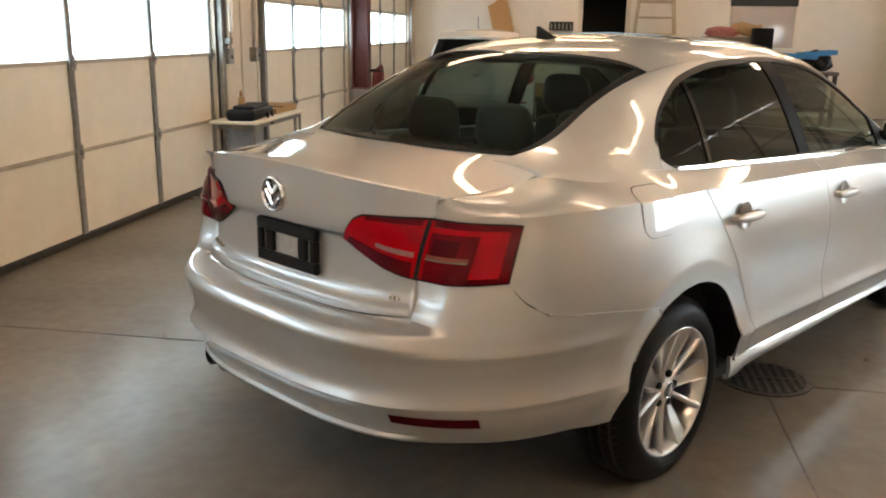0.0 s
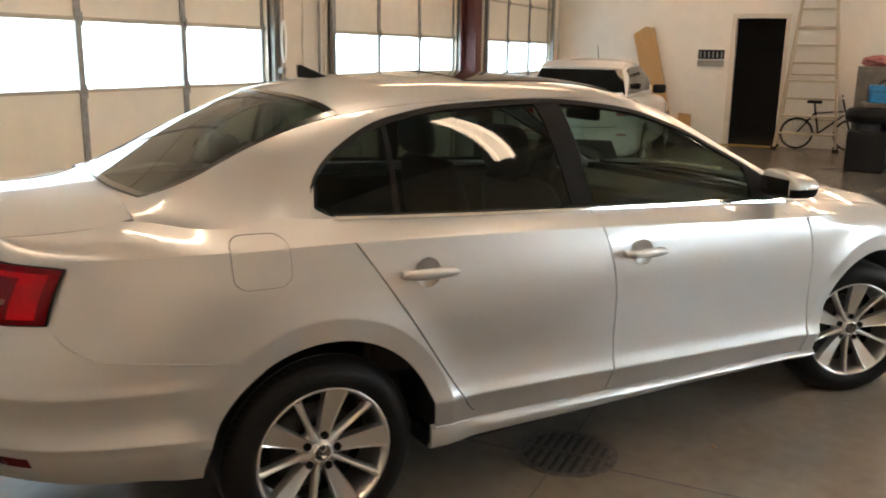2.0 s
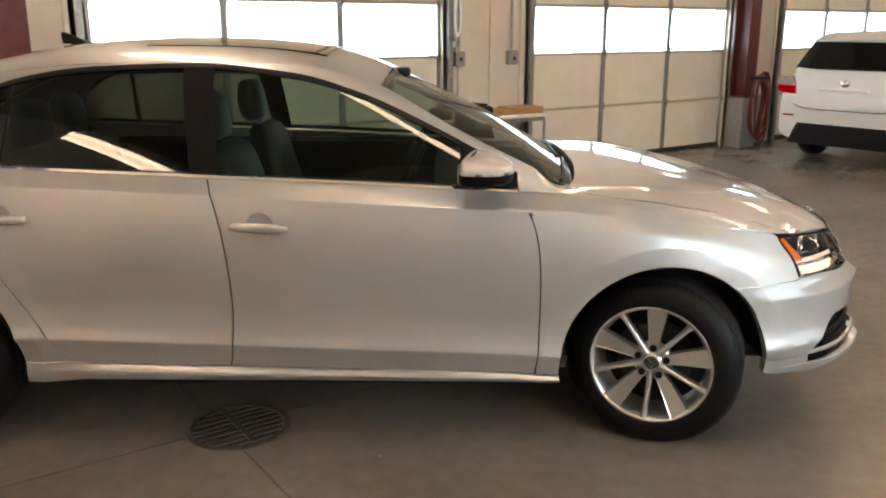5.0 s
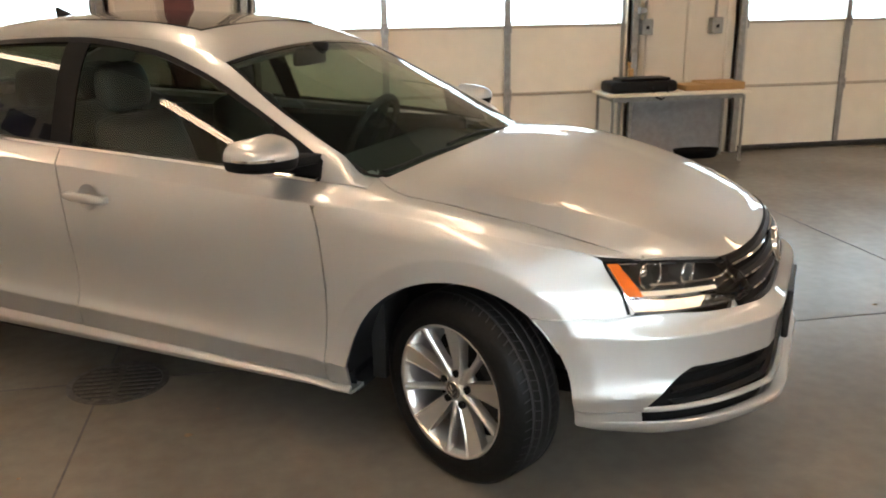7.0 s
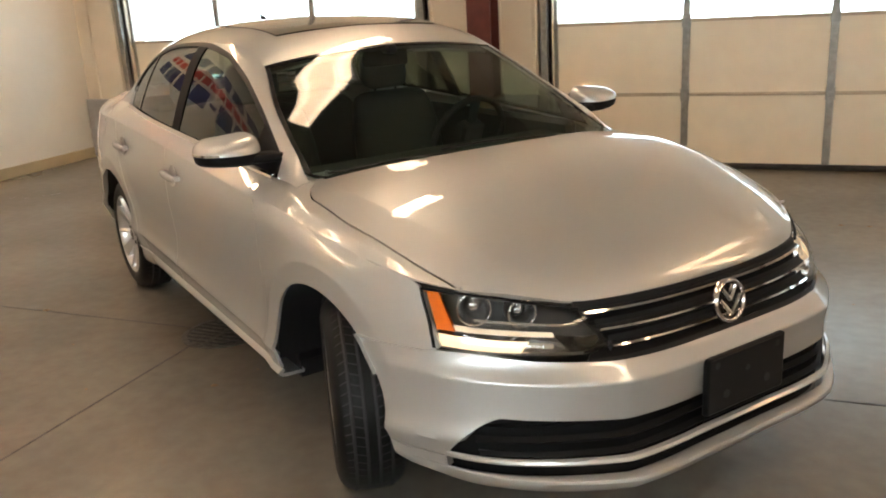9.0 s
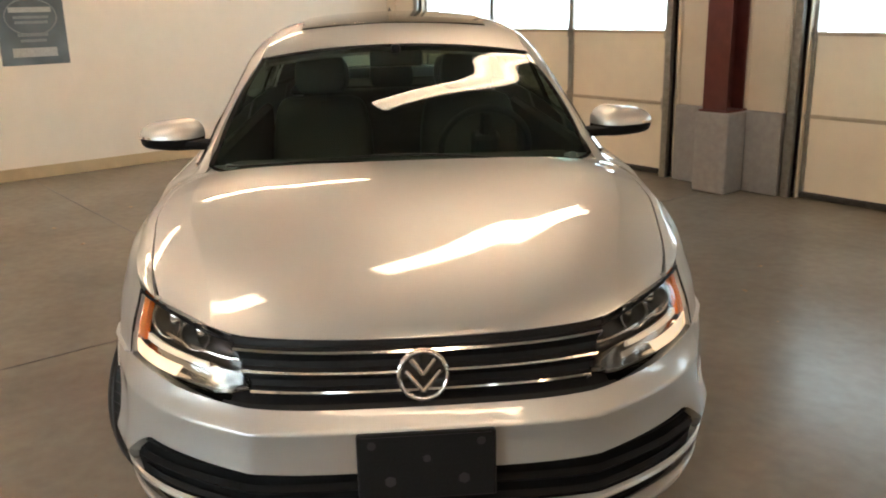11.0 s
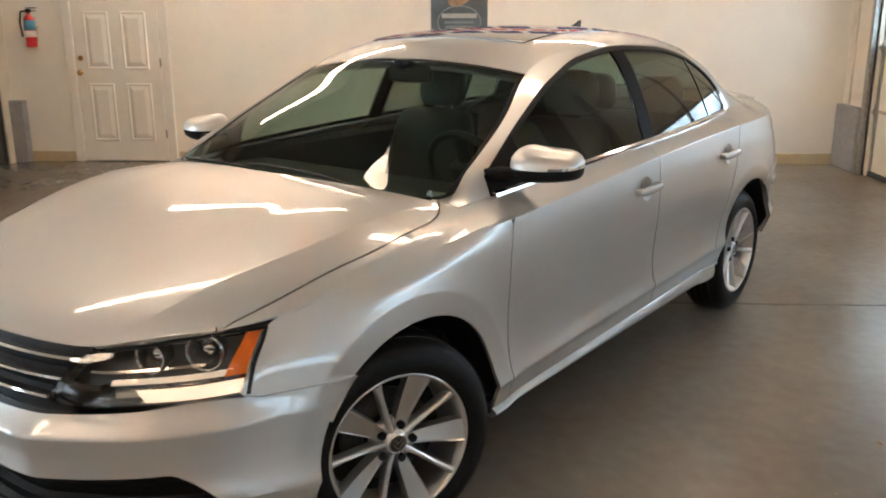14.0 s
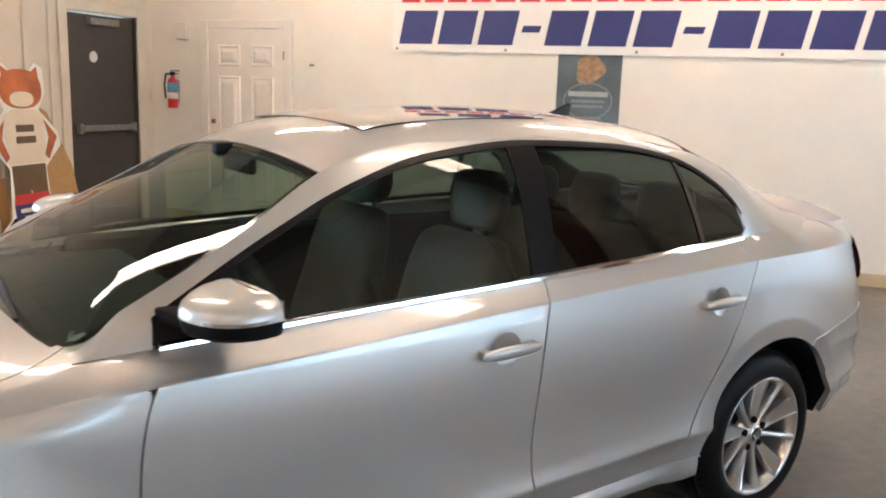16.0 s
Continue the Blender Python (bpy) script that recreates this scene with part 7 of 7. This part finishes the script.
for i in range(10):
    z = 0.28 + i * 0.29
    k = z / H
    x, w = -0.26 * (1 - k), 0.48 - 0.27 * k
    part("tread", boxes((x - 0.05, x + 0.05, -w, w, z - 0.018, z + 0.018), bevel=0.004), ALU, l)
for i in range(4):
    z = 0.5 + i * 0.75
    k = z / H
    x, w = 0.20 * (1 - k) + 0.05 * k, 0.48 - 0.27 * k
    part("brace", boxes((x - 0.015, x + 0.015, -w, w, z - 0.015, z + 0.015), bevel=0.003), ALU, l)
part("top_cap", boxes((-0.10, 0.14, -0.24, 0.24, H, H + 0.06), bevel=0.015), ALU, l)

# bicycle leaning by the ladder
bi = thing("bicycle", pose(12.30, -1.02, 0, 0, 0, -89), "small dark bicycle standing by the step ladder", "bicycle")
for x in (-0.42, 0.42):
    tv, tf = lathe([(0.25 + 0.018 * math.cos(a), 0.018 * math.sin(a)) for a in lin(0, 2 * math.pi, 9)], 36)
    link_part("tyre", mesh_of("tyre", tv, tf), RUBBER, bi).matrix_basis = pose(x, 0, 0.27)
    bm = bmesh.new()
    for k in range(8):
        a = math.pi * k / 8
        cyl(bm, (-0.24 * math.cos(a), 0, -0.24 * math.sin(a)), (0.24 * math.cos(a), 0, 0.24 * math.sin(a)), 0.0025, 4)
    part("spokes", bm, GALV, bi).matrix_basis = pose(x, 0, 0.27)
for a, b2 in (((-0.42, 0, 0.27), (-0.08, 0, 0.28)), ((-0.42, 0, 0.27), (-0.16, 0, 0.62)), ((-0.08, 0, 0.28), (-0.18, 0, 0.78)), ((-0.16, 0, 0.62), (0.28, 0, 0.66)), ((-0.08, 0, 0.28), (0.29, 0, 0.60)), ((0.42, 0, 0.27), (0.25, 0, 0.86))):
    bm = bmesh.new()
    cyl(bm, a, b2, 0.015, 8)
    part("frame_tube", bm, BLACK, bi)
part("saddle", boxes((-0.30, -0.06, -0.06, 0.06, 0.78, 0.83), bevel=0.02, seg=2), BLACK, bi)
bm = bmesh.new()
cyl(bm, (0.24, -0.20, 0.92), (0.24, 0.20, 0.92), 0.014, 8)
part("handlebar", bm, BLACK, bi)

# floor mats
MATG = mat("grey_rubber_mat", (0.022, 0.022, 0.022), 0.85, 0, 60, 0.2, bump=0.4, bump_scale=200)
for x, y, a in ((6.75, -1.05, 15), (6.25, -1.75, 8), (6.9, -1.85, -6)):
    bm = prism([(-0.40, -0.26), (0.34, -0.28), (0.42, -0.10), (0.40, 0.22), (0.18, 0.30), (-0.38, 0.26)], 0.03)
    tagged(part("floor_mat", bm, MATG), "dark grey car floor mat lying on the concrete", "floor mat", "loose floor mats").matrix_basis = pose(x, y, 0.03, 0, 0, a) @ pose(0, 0, 0, -90, 0, 0) @ pose(0, 0, 0)

# cabinet, loaded bench and machine at the far end
cb = thing("tool_cabinet", pose(10.75, -1.92, 0), "grey sheet metal cabinet with closed doors behind the bench", "cabinet")
CAB = mat("cabinet_grey", (0.17, 0.155, 0.13), 0.5, 0.2, 12, 0.15, stain=0.2)
part("body", boxes((-0.20, 0.20, -0.50, 0.50, 0.04, 1.42), bevel=0.006), CAB, cb)
for a in (-0.248, 0.252):
    d2 = part("door", boxes((-0.215, -0.201, a - 0.235, a + 0.235, 0.10, 1.36), bevel=0.004), CAB, cb)
    part("handle", boxes((-0.235, -0.215, -0.02 + (0.06 if a > 0 else -0.06), 0.02 + (0.06 if a > 0 else -0.06), 0.74, 0.86), bevel=0.005), GALV, d2)
wk = thing("workbench", pose(10.2, -2.45, 0), "dark workbench crowded with tools, trays and bags", "workbench")
part("benchtop", boxes((-0.30, 0.30, -0.95, 0.95, 0.86, 0.92), bevel=0.008), mat("worn_board", (0.12, 0.10, 0.08), 0.6, 0, 20, 0.3), wk)
part("shelf", boxes((-0.26, 0.26, -0.90, 0.90, 0.30, 0.33), bevel=0.004), DARKMETAL, wk)
for a in (-0.26, 0.26):
    for c2 in (-0.90, 0.90):
        part("leg", boxes((a - 0.03, a + 0.03, c2 - 0.03, c2 + 0.03, 0, 0.86), bevel=0.004), DARKMETAL, wk)
part("back_panel", boxes((0.24, 0.26, -0.86, 0.86, 0.36, 0.84)), DARKMETAL, wk)
random.seed(4)


def lump(name, x, y, z, rx, ry, rz, m, label, cat, seed):
    bm = bmesh.new()
    bmesh.ops.create_icosphere(bm, subdivisions=4, radius=1)
    for ve in bm.verts:
        q = ve.co * (1 + 0.22 * noise.noise(ve.co * 2.1 + Vector((seed, 0, 0))) + 0.08 * noise.noise(ve.co * 5.5 + Vector((0, seed, 0))))
        ve.co = Vector((q.x * rx, q.y * ry, max(0, q.z + 0.75) * rz * 0.6))
    tagged(part(name, bm, m, smooth=True), label, cat).matrix_basis = pose(x, y, z)


PINK = mat("pink_rag", (0.42, 0.16, 0.15), 0.8, 0, 20, 0.2)
CASE_BLUE = mat("blue_case", (0.02, 0.20, 0.48), 0.35, 0, 12, 0.1)
tc = thing("tool_case", pose(10.12, -1.86, 0.92, 0, 0, 4), "bright blue plastic tool case with a black handle", "tool case")
part("shell", boxes((-0.16, 0.16, -0.27, 0.27, 0.0, 0.25), bevel=0.035, seg=3), CASE_BLUE, tc, smooth=True)
part("lid_seam", boxes((-0.164, 0.164, -0.274, 0.274, 0.155, 0.163)), BLACK, tc)
bm = bmesh.new()
P = [(0, 0.15 * math.cos(q), 0.245 + 0.085 * math.sin(q)) for q in lin(0, math.pi, 9)]
for p0, p1 in zip(P[:-1], P[1:]):
    cyl(bm, p0, p1, 0.012, 8)
part("handle", bm, BLACK, tc, "black carry handle", True)
part("label", boxes((-0.163, -0.159, -0.20, -0.06, 0.06, 0.09)), VINYL_WHITE, tc, "pale printed label")
sp = thing("loudspeaker", pose(10.15, -2.26, 0.92), "black upright workshop loudspeaker on the bench", "loudspeaker")
part("cabinet", boxes((-0.14, 0.14, -0.15, 0.15, 0.30, 0.64), bevel=0.03, seg=3), MATTE, sp, smooth=True)
part("stand", boxes((-0.16, 0.16, -0.19, 0.19, 0.0, 0.30), bevel=0.01), CAB, sp, "grey box under the speaker")
part("badge", boxes((-0.145, -0.139, -0.05, 0.05, 0.34, 0.36)), CHROME, sp)
lump("crumpled_rag", 10.70, -1.72, 1.42, 0.16, 0.26, 0.15, PINK, "heap of faded pink rags on the cabinet", "rags", 3)
tagged(part("open_carton", boxes((-0.16, 0.16, -0.19, 0.19, 0.0, 0.016), (-0.16, 0.16, -0.19, -0.174, 0.016, 0.20), (-0.16, 0.16, 0.174, 0.19, 0.016, 0.13), (-0.16, -0.144, -0.174, 0.174, 0.016, 0.17)), CARDBOARD), "open brown carton tipped on the cabinet", "carton").matrix_basis = pose(10.72, -2.08, 1.46, 14, 0, 8)
for y, z, rx, ry, rz, m, seed, lab in ((-2.75, 0.92, 0.24, 0.30, 0.20, BLACK, 7, "black tool bag slumped on the bench"), (-3.12, 0.92, 0.25, 0.22, 0.30, BLACK, 8, "heap of black straps and hoses on the bench"), (-2.62, 0.33, 0.22, 0.34, 0.34, BLACK, 9, "dark canvas bag under the bench"), (-3.05, 0.33, 0.20, 0.26, 0.40, DARKMETAL, 10, "dark heap of parts under the bench"), (-1.92, 0.33, 0.22, 0.32, 0.36, BLACK, 11, "black bin bag under the bench")):
    lump("tool_bag", 10.2, y, z, rx, ry, rz, m, lab, "bag", seed)
for y, z, w, tilt in ((-2.72, 1.135, 0.34, 3), (-3.08, 1.175, 0.26, -5)):
    tr = part("parts_tray", boxes((-0.16, 0.16, -w, w, 0.0, 0.012), (-0.16, -0.148, -w, w, 0.012, 0.07), (0.148, 0.16, -w, w, 0.012, 0.07), (-0.148, 0.148, -w, -w + 0.012, 0.012, 0.07), (-0.148, 0.148, w - 0.012, w, 0.012, 0.07)), CASE_BLUE)
    tagged(tr, "shallow blue plastic tray lying on the bags", "tray", "blue trays").matrix_basis = pose(10.08, y, z - 0.02, tilt, 0, 6)
bn = thing("tyre_machine", pose(9.75, -1.62, 0), "dark tyre changing machine with a round table", "machine")
part("cabinet", boxes((-0.28, 0.28, -0.25, 0.25, 0, 0.55), bevel=0.03, seg=2), BLACK, bn)
bm = bmesh.new()
cyl(bm, (0, 0, 0.55), (0, 0, 0.66), 0.16, 24)
part("pedestal", bm, DARKMETAL, bn, smooth=True)
tv, tf = lathe([(0.24 + 0.07 * math.cos(a), 0.10 * math.sin(a)) for a in lin(0, 2 * math.pi, 13)], 36, "z")
link_part("clamped_tyre", mesh_of("clamped_tyre", tv, tf), RUBBER, bn).matrix_basis = pose(0, 0, 0.76)
wb = thing("window_1", pose(XB, -2.68, 1.23), "closed office window with a drawn pale blind and dark head rail", "window", kind="structure")
part("pane", boxes((-0.02, 0, -0.56, 0.56, 0, 0.73), bevel=0.003), mat("blind_behind_glass", (0.50, 0.43, 0.38), 0.25, 0, 3, 0.05, coat=1.0), wb)
part("head_rail", boxes((-0.05, 0, -0.58, 0.58, 0.73, 0.88), bevel=0.004), DARKMETAL, wb, "dark blind box")
for a, b2 in ((-0.63, -0.585), (0.585, 0.63)):
    part("casing", boxes((-0.035, 0, a, b2, -0.06, 0.94), bevel=0.004), WALL, wb)
part("casing", boxes((-0.035, 0, -0.585, 0.585, -0.06, -0.004), bevel=0.004), WALL, wb)
part("casing", boxes((-0.055, 0, -0.585, 0.585, 0.885, 0.94), bevel=0.004), WALL, wb)
